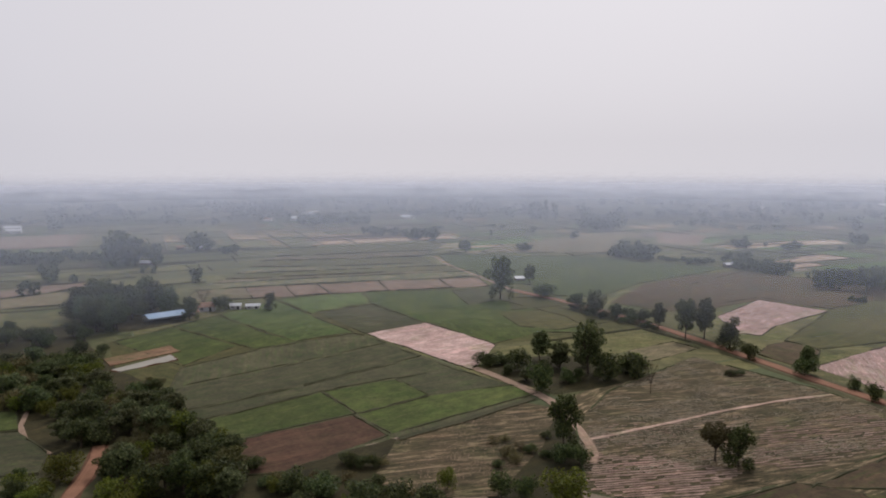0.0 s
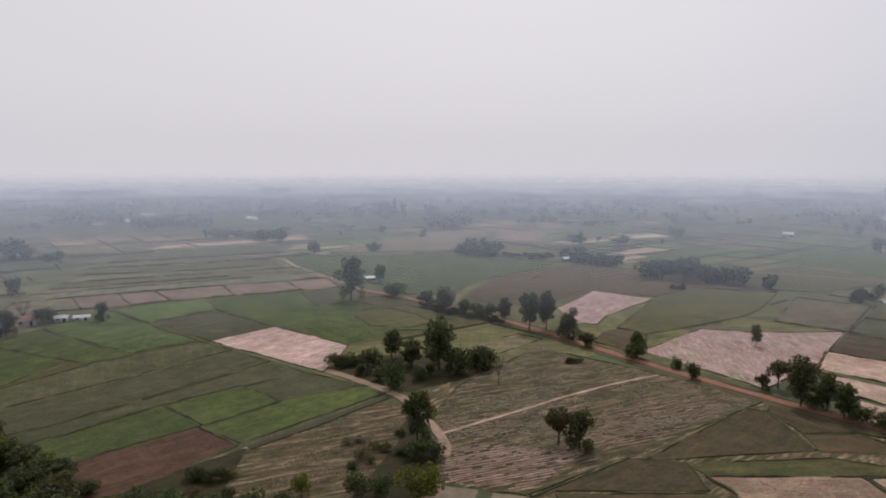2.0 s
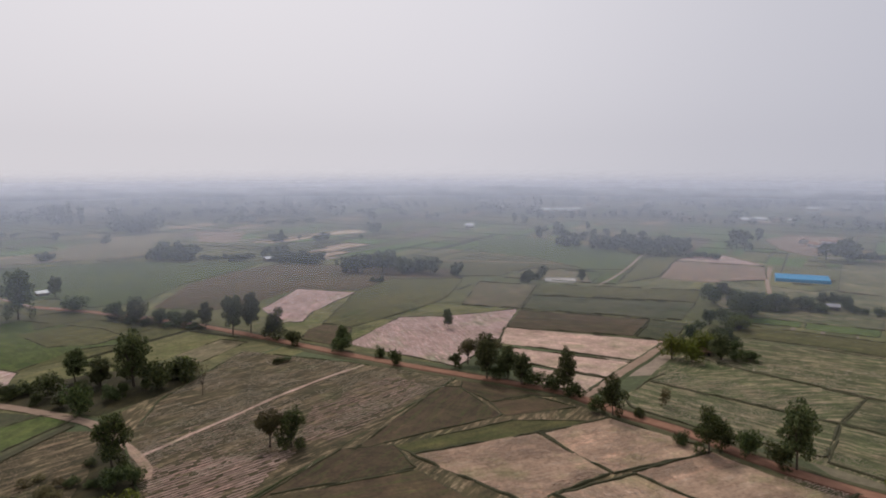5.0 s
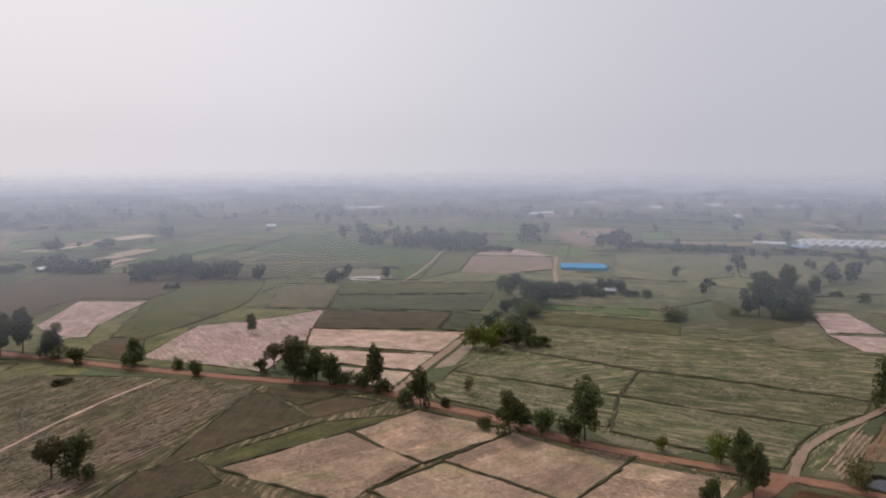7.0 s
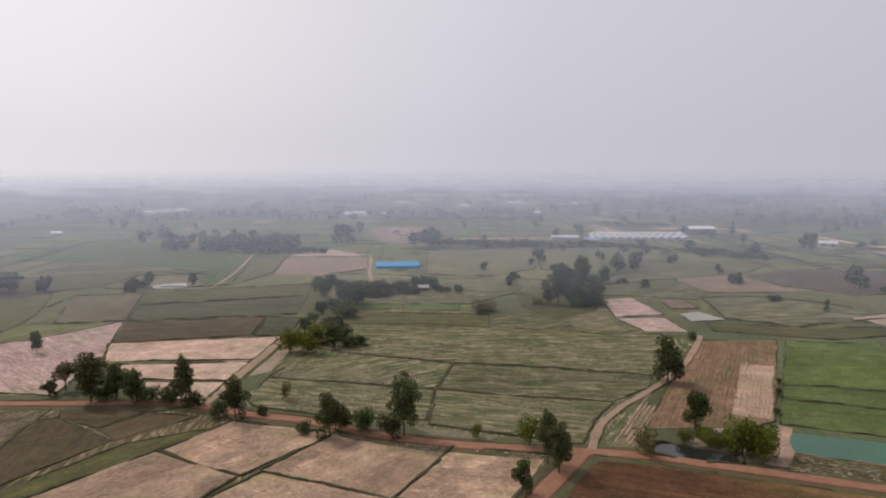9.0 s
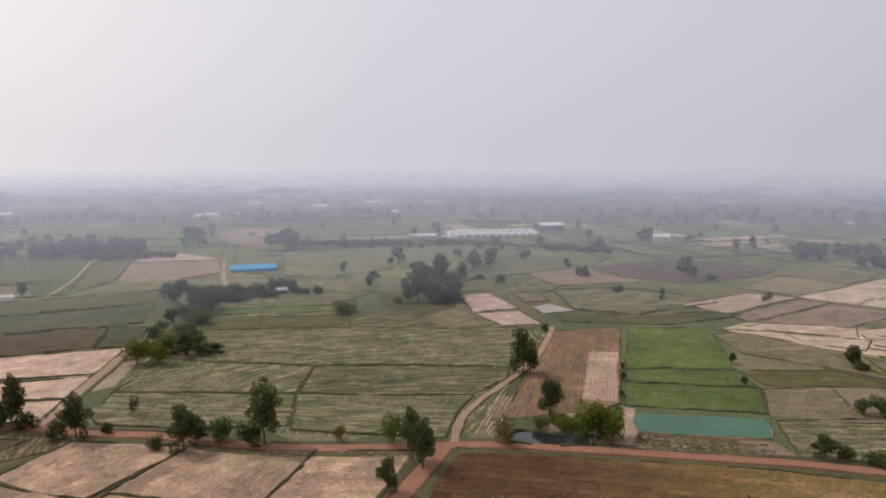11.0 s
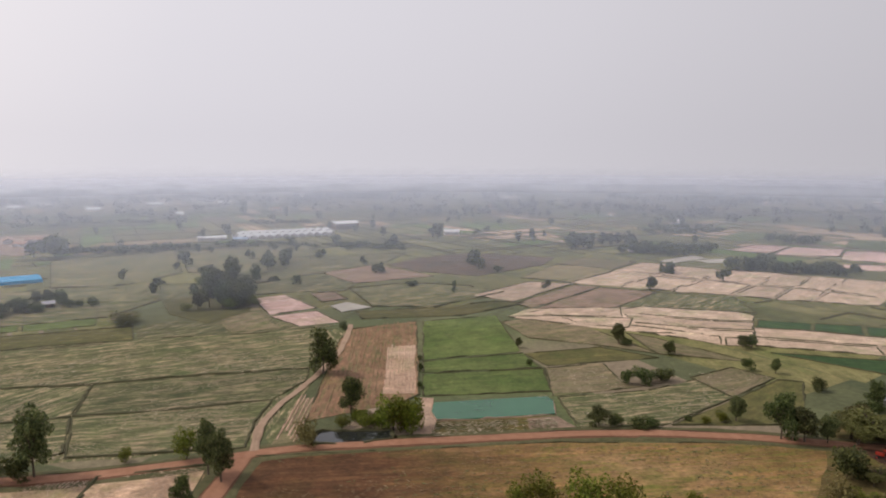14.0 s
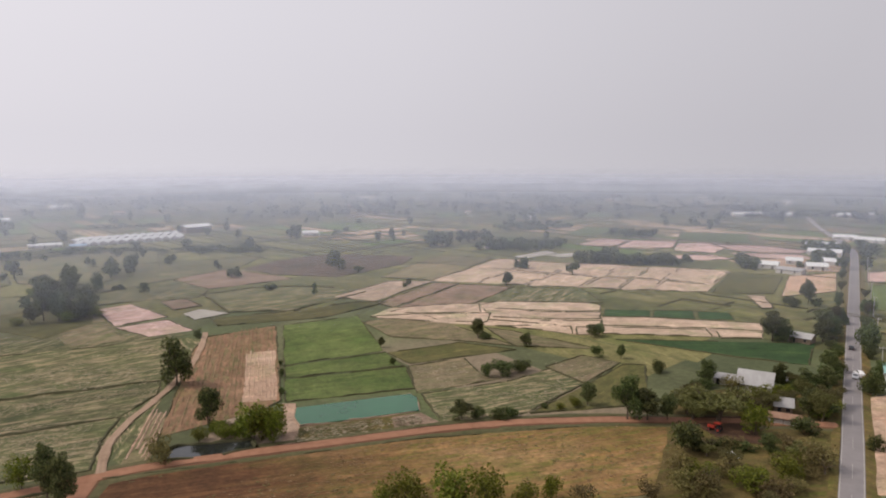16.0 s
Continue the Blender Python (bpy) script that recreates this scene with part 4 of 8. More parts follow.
field("stubble", (367.5, 199.7), (407.4, 188.8), (414, 74.4), (367.7, 96.6), (362.1, 160.9))
field("pink", (364.9, 67.1), (374.5, 53), (339.6, 32.2), (326.7, 52.8))
field("pink", (323, 52.2), (333.1, 32.1), (309.5, 19.8), (302.8, 36.7))
field("brown", (189.9, 22.1), (278.5, 17.9), (295.8, 13.4), (307.6, -13.8), (210.2, -10.3), (204, -5.8), z=0.1)
field("sand", (265, -1.2), (267.6, -11.6), (211.2, -9.6), (211.1, 0.5), bund=0, z=0.15)
field("mown", (174.3, 28.8), (173.2, 22.4), (208.8, 21.5), (209.8, 25.4), bund=0)
field("stubble", (178.4, 31.2), (210.8, 27.9), (233, 21.2), (287.9, 15.4), (286, 13.7), (209.8, 25.2), (174.6, 28.9), bund=0, verge=GREEN_BUND)
field("green", (307.7, -17.3), (316.9, -51.2), (256, -50.6), (246.8, -13.6))
field("green", (244.7, -13.5), (253, -51.1), (234.4, -53.5), (232.1, -12.8))
field("green", (230.2, -12.7), (233.1, -54), (209.6, -51.5), (208.1, -11.6))
field("marsh", (167.5, 31.5), (170.1, -42.2), (165.3, -95.6), (159.5, -110.8), (127.2, -90.7), (125.8, 32.1), edges=(0, 1))
field("fallow", (233.1, -54.8), (237.9, -76.6), (216.3, -76.4), (211.5, -81), (205, -51.1))
field("dull", (252.3, -51.7), (258.7, -82), (242.8, -98.8), (236.4, -56.3))
field("stubble", (203.6, -52.1), (207.9, -81.7), (216.5, -100.8), (198.4, -104.1), (179.6, -75.8), (178.5, -51.6))
field("fallow", (219.3, -100.6), (228.9, -119.3), (216.3, -127.7), (199.4, -104.9))
field("dull", (197, -104.2), (214.6, -127.5), (211.5, -134.7), (176.2, -113.1), (179.2, -77.5))
field("fallow", (303.7, -51.6), (314.9, -78.9), (247.7, -100.7), (262.6, -81), (274.9, -58))
field("fallow", (279.7, -99.7), (269.4, -109.2), (234.6, -129.8), (247.7, -100.7))
field("fallow", (342.1, 89.1), (355.9, 63.6), (317.1, 50.7), (300.5, 54.8), (319.2, 74.7), bund=0)

# pale plots on the plain
field("veg", (297.4, -166.3), (289.3, -185.7), (277.7, -178.3), (285.5, -159.2), bund=0.5)
field("veg", (288.8, -187.2), (282.7, -204.2), (268.1, -195.3), (276.2, -179.2), bund=0.5)
field("veg", (281.1, -205.5), (274.8, -218.5), (261.3, -210.9), (267.5, -197.5), bund=0.5)
field("veg", (245.8, -142.9), (218.5, -213.4), (195.6, -189.3), (211.6, -171.7))
field("sand", (299.5, -269.5), (352.5, -322.1), (351.4, -356.9), (303, -308.6))
field("sand", (162.6, -177.4), (162.2, -193.8), (109.2, -140.7), (112.7, -128.5), (134.3, -151), bund=0)
field("sand", (147.2, -161.8), (147.3, -168.8), (122.5, -144.9), (121.3, -138.2), bund=0)
field("pink", (347.9, -377.4), (349.9, -428), (314.1, -385), (320.6, -348.3))
field("green", (311.5, -340.7), (306.9, -376.4), (244.1, -304.4), (261.3, -288.6))
field("sand", (143.9, -144.4), (147.3, -154), (131.1, -137.5), (131.3, -134.8), bund=0)
field("plough", (163.5, -117), (159.8, -136.3), (141.8, -124.9), (148.7, -116.8), bund=0, z=0.3)
field("scrub", (186.9, -13.2), (188.1, -47.2), (179.2, -46.2), (176.2, -11.6), bund=0)
field("sand", (207.1, -10.8), (206.1, -14.2), (186, -13.8), (175.8, -11.6), (175.8, -9), bund=0)
field("mauve", (187.2, -39.3), (188.1, -47.7), (177.8, -51.7), (176.9, -38.3), bund=0)
field("scrub", (181.9, -124.8), (181, -147.5), (172.5, -177.3), (94.2, -100.4), (104.3, -65.5), (145.7, -99), bund=0)

# strips beyond the paddies
field("fallow", (-136.4, 364.7), (-140.4, 396), (-115.6, 406.8), (-101.9, 373.9), bund=0.8, high=0.4)
field("mauve", (-101.3, 373.9), (-115, 406.8), (-93.3, 414.3), (-80.9, 380.2), bund=0.8, high=0.4)
field("mauve", (-80.3, 380.2), (-92.7, 414.3), (-74.9, 418.2), (-62.8, 388.6), bund=0.8, high=0.4)
field("mauve", (-62.2, 388.6), (-74.3, 418.2), (-40.3, 430.2), (-30.5, 397.1), bund=0.8, high=0.4)
field("mauve", (-29.9, 397.1), (-39.6, 430.2), (-2.9, 437.4), (4.8, 406.1), bund=0.8, high=0.4)
field("mauve", (5.5, 406.1), (-2.2, 437.4), (21.8, 445), (27.2, 411.7), bund=0.8, high=0.4)
field("stubble", (-141.7, 399.6), (-138.8, 420.5), (-79.7, 441.2), (21.2, 471.1), (23.8, 449.5), (-76.3, 422.2), bund=0.8, high=0.4)
field("fallow", (-139.4, 422.6), (-136.4, 435), (-81.3, 450.2), (-5.4, 473.8), (6, 468.7), (-80.1, 443.4), bund=0.8, high=0.4)
field("dull", (-135.3, 437.2), (-134.1, 457.5), (-85.1, 471.8), (2.3, 494.9), (11.9, 478.8), (-82.1, 454.8), bund=0.8, high=0.4)
field("stubble", (-134.8, 459.9), (-135, 487.7), (-73, 492.7), (-9.9, 509.2), (2.3, 497.7), (-85.6, 474.3), bund=0.8, high=0.4)
field("dull", (-135.7, 490.4), (-135.2, 519), (-69.6, 527.8), (-17.1, 543.5), (-9.1, 512.1), (-73.4, 495.4), bund=0.8, high=0.4)
field("fallow", (-131.7, 522.1), (-128.5, 544.4), (-65.3, 564.6), (-9, 582.5), (-17.2, 546.8), bund=0.8, high=0.4)
field("dull", (-129.3, 547.7), (-126.9, 599.2), (-62, 623.7), (3, 641), (-7.6, 586.4), bund=0.8, high=0.4)
field("olive", (120.2, 419), (160, 450.9), (194, 467.4), (217.5, 424.4), (247.7, 395.5), (218.8, 348.4), (191.3, 344.4), (167.4, 369.3), (134.4, 347.4), (108.8, 339.4), (86.6, 362.1), bund=0)
field("rice", (-4.1, 557), (120.1, 542.4), (142.8, 513.9), (197.4, 485.3), (168.9, 460.2), (117.4, 421), (84.2, 377.7), (61.8, 381.1), (52.2, 415.4), (29.7, 429.7), (6.3, 494.9), bund=0.6)
field("fallow", (30.3, 574.7), (47.2, 614.1), (117.3, 678.9), (182.4, 746.2), (214.6, 733.6), (160, 653.6), (134.4, 566.5), (89.1, 566.9), bund=0.6)
field("mauve", (220.4, 733.5), (260.3, 698.7), (224.3, 621.1), (194.9, 639.2), bund=0)
field("straw", (314, 647.4), (365.6, 656.5), (360.4, 628.7), (311, 620.3), bund=0)
field("mauve", (-432.6, 689.6), (-360.4, 710.6), (-321.4, 613.2), (-375.5, 597.4), bund=0)
field("mauve", (-251.2, 396.6), (-240.4, 411.4), (-213.2, 427.1), (-204, 415), (-213.2, 403.7), (-236.5, 373), bund=0.8, high=0.4)
field("fallow", (-234.6, 369.9), (-211.3, 400), (-199.8, 396.3), (-192.3, 357.6), (-220.1, 346.4), bund=0.8, high=0.4)
field("dull", (-270.2, 427.4), (-231.6, 453.5), (-194.7, 444.1), (-214.2, 429.2), (-241.5, 413.3), (-255.7, 403.9), bund=0.8, high=0.4)
# wide fields round the pale plots
field("rice", (184.2, 298.9), (245.4, 340.9), (263.1, 342.5), (224.9, 312), (188.5, 280.8), (170.9, 279.5), bund=0)
field("fallow", (214.7, 278.9), (264.2, 326.8), (284.2, 297.9), (231.9, 254.5), bund=0.8, high=0.4)
field("dull", (288.3, 298.9), (345.9, 230.7), (314.6, 212.7), (262.4, 277.4), bund=0.8, high=0.4)
field("paddy", (260, 275.3), (311.7, 211.1), (273.7, 192.2), (232.4, 253.9), bund=0.8, high=0.4)
field("olive", (229.2, 251.6), (263.4, 201.3), (232.3, 185.8), (200.9, 227.9), bund=0.8, high=0.4)
field("paddy", (263.1, 199.7), (270.5, 186), (237.4, 171), (232.3, 184.2), bund=0.8, high=0.4)
field("fallow", (287.4, 329.5), (324.8, 348.4), (351.2, 306.1), (315, 283.7), bund=0.8, high=0.4)
field("rice", (416.9, 513.6), (461.7, 486.6), (453.6, 408.1), (437.1, 342.5), (375.3, 303.9), (353.6, 323.5), (366.1, 386.2), (355, 437.9), bund=0.6)
field("rice", (349.8, 320.1), (368.5, 300), (323.7, 272.4), (315, 283.7), bund=0.8, high=0.4)
field("dull", (376, 303), (433, 336.5), (474.4, 323.3), (434.7, 312.8), (366.4, 274.5), (325.9, 272.8), bund=0.8, high=0.4)
field("dull", (293.2, 410.3), (346.4, 427.4), (359.7, 379.5), (349.8, 320.1), (332.4, 350.9), (289.9, 336.6), (264, 353), bund=0.5)
field("mauve", (362.7, 271.7), (432.6, 310.2), (460.2, 258.9), (408.7, 227.6), (375.4, 244), bund=0.8, high=0.4)
field("pink", (438.1, 313.6), (481.7, 326), (487.8, 305.8), (465.4, 262.4), bund=0)
field("stubble", (513.4, 232.1), (559.9, 160.8), (452.7, 126), (411.2, 146.2), (402.9, 183.5), bund=0.8, high=0.4)
field("stubble", (555.8, 155.4), (614.5, 63.8), (486, 49.5), (437.6, 81.7), (454.8, 123.2), bund=0.8, high=0.4)
# long weedy strips beyond the road, with grassy banks between them
field("stubble", (261, 167.9), (276.8, 131.9), (286.4, 89.4), (290.9, 53), (299.9, 28.7), (241.6, 22.2), (237.3, 47.3), (233.9, 70.6), (228.1, 93.6), (224.6, 133.1), (225.7, 150.3), bund=0.8, high=0.25)
field("stubble", (202.2, 144.8), (223.9, 132.7), (226.6, 93.3), (199, 87.7), (192.1, 123.3), (189.4, 144.3), bund=0.8, high=0.25)
field("stubble", (227, 92.7), (232.6, 70.2), (236.1, 47), (239.3, 26), (226.3, 25.7), (208.5, 34), (202.5, 62.3), (199.4, 87.1), bund=0.8, high=0.25)
field("stubble", (187.6, 143.4), (191, 122.6), (197.8, 87.5), (172.8, 79.1), (165.1, 105.8), (163.3, 130.2), (168.5, 136.6), bund=0.8, high=0.25)
field("stubble", (198.4, 86.8), (201.6, 62), (207.6, 33.8), (190.5, 35.9), (173.1, 35.2), (171.9, 52.4), (170.3, 77.1), bund=0.8, high=0.25)
field("dull", (188.3, 340.3), (226.6, 366.3), (261.8, 339.4), (224.6, 303.2), (207, 291), (177.4, 279.2), (147, 268.9), (139, 282.1), bund=0.8)
field("olive", (147.8, 417.5), (198, 466.3), (254.9, 411.3), (280.6, 377.9), (264.4, 342.6), (228.7, 369.7), (190.7, 344.5), (170.1, 376), (134, 354), (124.7, 354.5), bund=0.6)
field("olive", (138.1, 280.3), (145.1, 266.8), (128.6, 239.3), (118.9, 261.4), (128.7, 275.1), bund=0.6)
field("dull", (344.2, 232.8), (368.3, 235.2), (391.2, 216.2), (338.4, 195.7), (319.8, 205.9), bund=0)
field("stubble", (385.3, 243.5), (400.5, 146.4), (365.1, 113.3), (327, 125.6), (301.2, 185.8), (337.2, 219.8), bund=0.9)
field("stubble", (511.9, 96), (534.5, -16.3), (480.9, 0.5), (447.2, 38.1), (411, 73.8), bund=0.7)
field("stubble", (404.8, 76), (440.5, 37.5), (402.3, 17), (382.4, 21.7), (383.2, 43.6), (375.4, 67.4), bund=0.7)
# burnt ground and pale plots on the plain
field("dark", (476, -1.4), (508.5, -25.5), (531.1, -65.9), (500.7, -123.4), (466.4, -106.3), (426.2, -56.6), (445.3, -22.6), bund=0.5)
field("mauve", (444.9, 37.9), (477.4, 8.1), (440.9, -22.4), (427.1, -30.1), (406.1, 16.5), bund=0.5)
field("mauve", (377, 38.8), (380.1, 27.1), (360.5, 18.7), (353.2, 30.9), bund=0.8, high=0.4)
field("fallow", (312, 71.8), (332, 59.7), (299.6, 43.9), (293.1, 63.8), bund=0)
field("dull", (362.1, 111.4), (395.6, 74.3), (334.3, 62.9), (311.4, 77), (330.2, 98.4), bund=0)
field("stubble", (389.5, 18.9), (405.7, -12.7), (392.1, -47.7), (373.2, -64.3), (337.8, -24.2), (340.9, 5.5), bund=0.8, high=0.4)
field("dull", (330.9, 13.3), (335.2, -24), (347.9, -54.7), (343.1, -69.9), (317.5, -35.3), (314.5, 10.1), bund=0.8, high=0.4)
field("straw", (314.9, -56.9), (329.2, -69.2), (330.1, -80.1), (328.7, -123.5), (313.4, -165.7), (306.8, -168.9), (255.3, -141), (258.5, -130.3), (268.2, -121.1), (281.8, -103.4), (295.5, -79.3), bund=0)
field("straw", (283.1, -157.2), (250.5, -217.3), (230.6, -199.4), (255.9, -142.3), bund=0)
field("straw", (396.8, -107.3), (434.9, -144.3), (473.7, -178.5), (450.5, -198.2), (420.2, -245.8), (379.2, -299.7), (321, -240.1), (354.2, -180.7), (383.6, -132.1), bund=0)
field("straw", (365.1, -46.2), (403.6, -84.3), (394.7, -107.7), (347.6, -64.4), bund=0.8, high=0.25)
field("mauve", (342.9, -65.2), (390.6, -108.3), (383.2, -120.3), (330.3, -70), bund=0.8, high=0.25)
field("mauve", (328.5, -71.8), (381.2, -120.7), (366.3, -145.9), (329.1, -112.2), (329.3, -82.7), bund=0.8, high=0.25)
field("mown", (416.8, -81.6), (466.7, -115.4), (457.1, -138.7), (439.2, -146.5), (400.3, -109.2), bund=0.8, high=0.3)
field("fallow", (471.6, -117.4), (499.5, -143.7), (474.9, -174.6), (443.8, -148.1), bund=0.8, high=0.3)
field("straw", (397, -106.6), (434.9, -144.3), (417.4, -162.7), (385.7, -131.5), bund=0.8, high=0.3)
field("straw", (441.1, -148.7), (473.7, -178.5), (456.4, -197.4), (422.9, -168.3), bund=0.8, high=0.3)
field("straw", (381.7, -131.8), (414.8, -163.3), (399.7, -183.6), (369.3, -154.7), bund=0.8, high=0.25)
field("straw", (417.5, -170.1), (450.5, -198.2), (436, -219.4), (403.1, -187.4), bund=0.8, high=0.3)
field("straw", (367.1, -155.8), (396.8, -186), (381.7, -207.4), (354.2, -180.7), bund=0.8, high=0.25)
field("straw", (400.3, -189.2), (435.5, -220.9), (420.2, -245.8), (384.6, -212.4), bund=0.8, high=0.3)
field("straw", (382.1, -213.3), (417.4, -246.3), (405.9, -259.2), (373.7, -227.6), bund=0.8, high=0.3)
field("straw", (371.4, -228.2), (405.5, -260.6), (396.8, -273.1), (361.8, -239.7), bund=0.8, high=0.3)
field("straw", (359.3, -241.1), (398.2, -276.6), (379.2, -299.7), (343.6, -261.2), bund=0.8, high=0.3)
field("straw", (353.5, -183.1), (379.1, -209), (370.6, -223.9), (343.5, -198.9), bund=0.8, high=0.25)
field("straw", (341.5, -199.5), (368.3, -224.7), (358.6, -236.9), (335.5, -214.1), bund=0.8, high=0.25)
field("straw", (334.9, -216.1), (356.3, -238), (338.9, -257.7), (321, -240.1), bund=0.8, high=0.25)
field("dull", (375.1, -297.8), (351.6, -316.6), (307, -270.9), (318.8, -242), bund=0.8, high=0.25)
field("straw", (308.2, -255.6), (303.2, -262), (277.3, -245.9), (277.9, -239.2), bund=0.8, high=0.25)
field("stubble", (330.1, -113.8), (364.4, -146.2), (348.8, -180.7), (311.2, -173.2), (330, -124), bund=0.8, high=0.25)
field("straw", (320.6, -67.4), (330.1, -80.1), (327.3, -113.4), (308.8, -107.6), (313.6, -78.2), bund=0.8, high=0.25)
field("straw", (313.8, -56.7), (312.3, -78.4), (305.1, -111.3), (288.3, -103.6), (296.5, -79.6), (310.8, -58.8), bund=0.8, high=0.25)
field("straw", (324.4, -113.8), (328.7, -123.5), (313.4, -165.7), (306.8, -168.9), (295.2, -162.6), (298.7, -146.2), (316.9, -111.2), bund=0.8, high=0.25)
field("straw", (313, -110.7), (296.5, -145.1), (292.9, -161.4), (279.3, -154), (286.5, -129.3), (297.1, -109.5), bund=0.8, high=0.25)
field("straw", (292.2, -106.1), (283.5, -127.9), (276.3, -152.4), (268.6, -148.2), (275.2, -129.5), bund=0.8, high=0.25)
field("straw", (281.4, -104.8), (270.3, -135.1), (258.5, -130.3), (268.2, -121.1), bund=0.8, high=0.25)
field("straw", (268.7, -137), (265, -146.2), (255.5, -140.5), (257.1, -131.7), bund=0.8, high=0.25)
field("straw", (283.1, -157.2), (276.7, -174.7), (257.7, -208), (251.4, -218.1), (240.6, -208.3), (251.4, -188.9), (268.4, -149.1), bund=0.8, high=0.25)
field("straw", (265.6, -147.6), (248.9, -187), (238.4, -182.5), (255.9, -142.3), bund=0.8, high=0.25)
field("straw", (245.2, -189.2), (238.2, -206.3), (230.6, -199.4), (235.9, -184.3), bund=0.8, high=0.25)
field("pink", (530.1, -268.5), (561.5, -306.3), (549.9, -330.3), (508, -290.5), bund=0.8, high=0.3)
field("pink", (507.3, -292.6), (545.4, -330.4), (527.1, -362.2), (488.3, -331.6), bund=0.8, high=0.3)
field("pink", (473.1, -322.4), (516.3, -356), (508.8, -381), (476.1, -372.5), (455.6, -346.6), bund=0.8, high=0.3)
field("pink", (459.7, -367.5), (497.9, -376.8), (479.9, -410.7), (443.6, -421.7), (431.8, -404.5), bund=0.8, high=0.3)
field("pink", (421.7, -354.2), (452.6, -356.9), (426.7, -399.8), (405, -390.5), bund=0.8, high=0.3)
field("pink", (427.4, -295.3), (452.1, -303.5), (445.3, -337.3), (420.9, -336.9), bund=0.8, high=0.3)
field("rice", (608.4, -296.1), (666.9, -350.2), (637.6, -385.9), (580.7, -305.2), bund=0.8, high=0.3)
field("rice", (537.8, -370.7), (590.4, -409.7), (559.8, -459.2), (495.4, -412.5), bund=0.8, high=0.3)

field("mauve", (619.2, 349.5), (673.3, 356.3), (689, 315.5), (569.2, 257.6), (539.8, 269.5), (557.7, 300.5), bund=0)
field("sand", (417.3, -329.4), (411.9, -387.1), (401.6, -421.9), (354.2, -368.4), (368, -337.7), (396.3, -326.4), bund=0)

# furrowed ground
ridges(SOIL["pale"], "pale dry ridges left in the rough field", [(35.1, 168.4), (47.2, 167.7), (69.8, 159.6), (49.6, 141.4), (31.7, 149.2)], 0.165, 1.25, 0.68, 0.16, 3, 0.12, short=0.8, long=3.2)
ridges(SOIL["pale"], "broken dry ridges in the rough field", [(69.8, 159.6), (87.2, 186.4), (121.9, 197.8), (126.1, 180.6), (84.7, 160.1)], 0.215, 1.3, 0.5, 0.12, 31, 0.3, short=0.6, long=2.8)
ridges(SOIL["pale"], "faint dry ridges in the rough field", [(39.4, 189), (75.3, 192.9), (89.7, 200.2), (71.3, 162.9), (36.3, 168.9)], 0.2, 1.4, 0.3, 0.08, 32, 0.6, short=0.5, long=2.2)
ridges(SOIL["sand"], "pale earth ridges between grassy furrows", [(174.3, 28.8), (173.2, 22.4), (208.8, 21.5), (209.8, 25.4)], -0.079, 1.25, 0.55, 0.2, 4, 0.1)
ridges(SOIL["brown"], "reddish plough ridges in the long field", [(191.6, 21.5), (278.5, 17.9), (295.8, 13.4), (307.6, -13.8), (270.1, -12), (266.6, -0.7), (210.1, 0.8), (204, -3.3)], -0.033, 1.5, 0.6, 0.05, 5, 0.35)
ridges(SOIL["sand"], "pale ridges in the dry half of the long field", [(265, -1.2), (267.6, -11.6), (211.2, -9.6), (211.1, 0.5)], -0.033, 1.3, 0.5, 0.09, 6, 0.2)
ridges(SOIL["pink"], "fine ridges over the pinkish field", [(132.8, 244), (169.9, 265.4), (193.6, 225), (149.6, 196.4), (143.4, 214.4)], -1.898, 2.2, 0.7, 0.1, 7, 0.3)

# roads and tracks
dirt_road("dirt_road", "red laterite road on a low embankment through the fields", LATERITE, 3.6, (39, 398.9), (60, 368.9), (77.5, 340.3), (88, 322.7), (101, 291.1), (114.4, 254.9), (124.7, 226.5), (134.4, 203), (143.4, 182.6), (151.5, 164.4), (156.9, 148.4), (157.1, 128.1), (159.2, 108.2), (157.8, 89.1), (158.8, 73.1), (161.4, 58.9), (165.6, 43.1), (171.1, 22.9), (172.8, 0.1), (173.7, -21.5), (174.8, -50.6), (173.9, -64.6), (173.8, -69), (169.3, -92.2), (163.3, -111.5), (157.5, -128.9), (151.8, -142.6), (147, -153.4))
dirt_road("track", "pale narrow earth track past the far paddies", TRACK, 2.4, (-6.1, 543.1), (4.4, 497.6), (23.7, 445.1), (39, 398.9), high=0.4, bank=None, seed=21)
dirt_road("dirt_road", "red earth side road that leaves the junction", LATERITE, 4, (168.9, 33.9), (159.3, 35.4), (148.6, 36.9), (137.6, 38.4), (123.7, 39), high=0.4, seed=3)
dirt_road("track", "pale sandy track that winds past a big tree", TRACK, 2.1, (170.3, 32.4), (181.5, 33.3), (191.5, 33.1), (205.6, 30.3), (217.4, 26.6), (236.2, 21.5), (257.6, 17.4), (278.6, 15.4), (303, 14.5), high=0.45, bank=None, seed=4)
dirt_road("track", "pale farm track with a green verge", TRACK, 3.2, (157.6, 144.7), (171.5, 148.7), (193.4, 156.4), (212.4, 162.6), (232.8, 170), high=0.35, bank=GREEN_BUND, seed=5)
dirt_road("track", "light sandy footpath beside the paddies", TRACK, 3.4, (10.8, 244), (20.1, 230.8), (28, 217.9), (32.8, 208.2), (33.7, 203.2), high=0.3, bank=None, seed=6)
dirt_road("track", "light sandy footpath through the scrub", SOIL["sand"], 2.4, (34.3, 201.8), (36.2, 189.5), (37.5, 180.1), (37.3, 169), (35.6, 164), high=0.3, bank=None, seed=6)
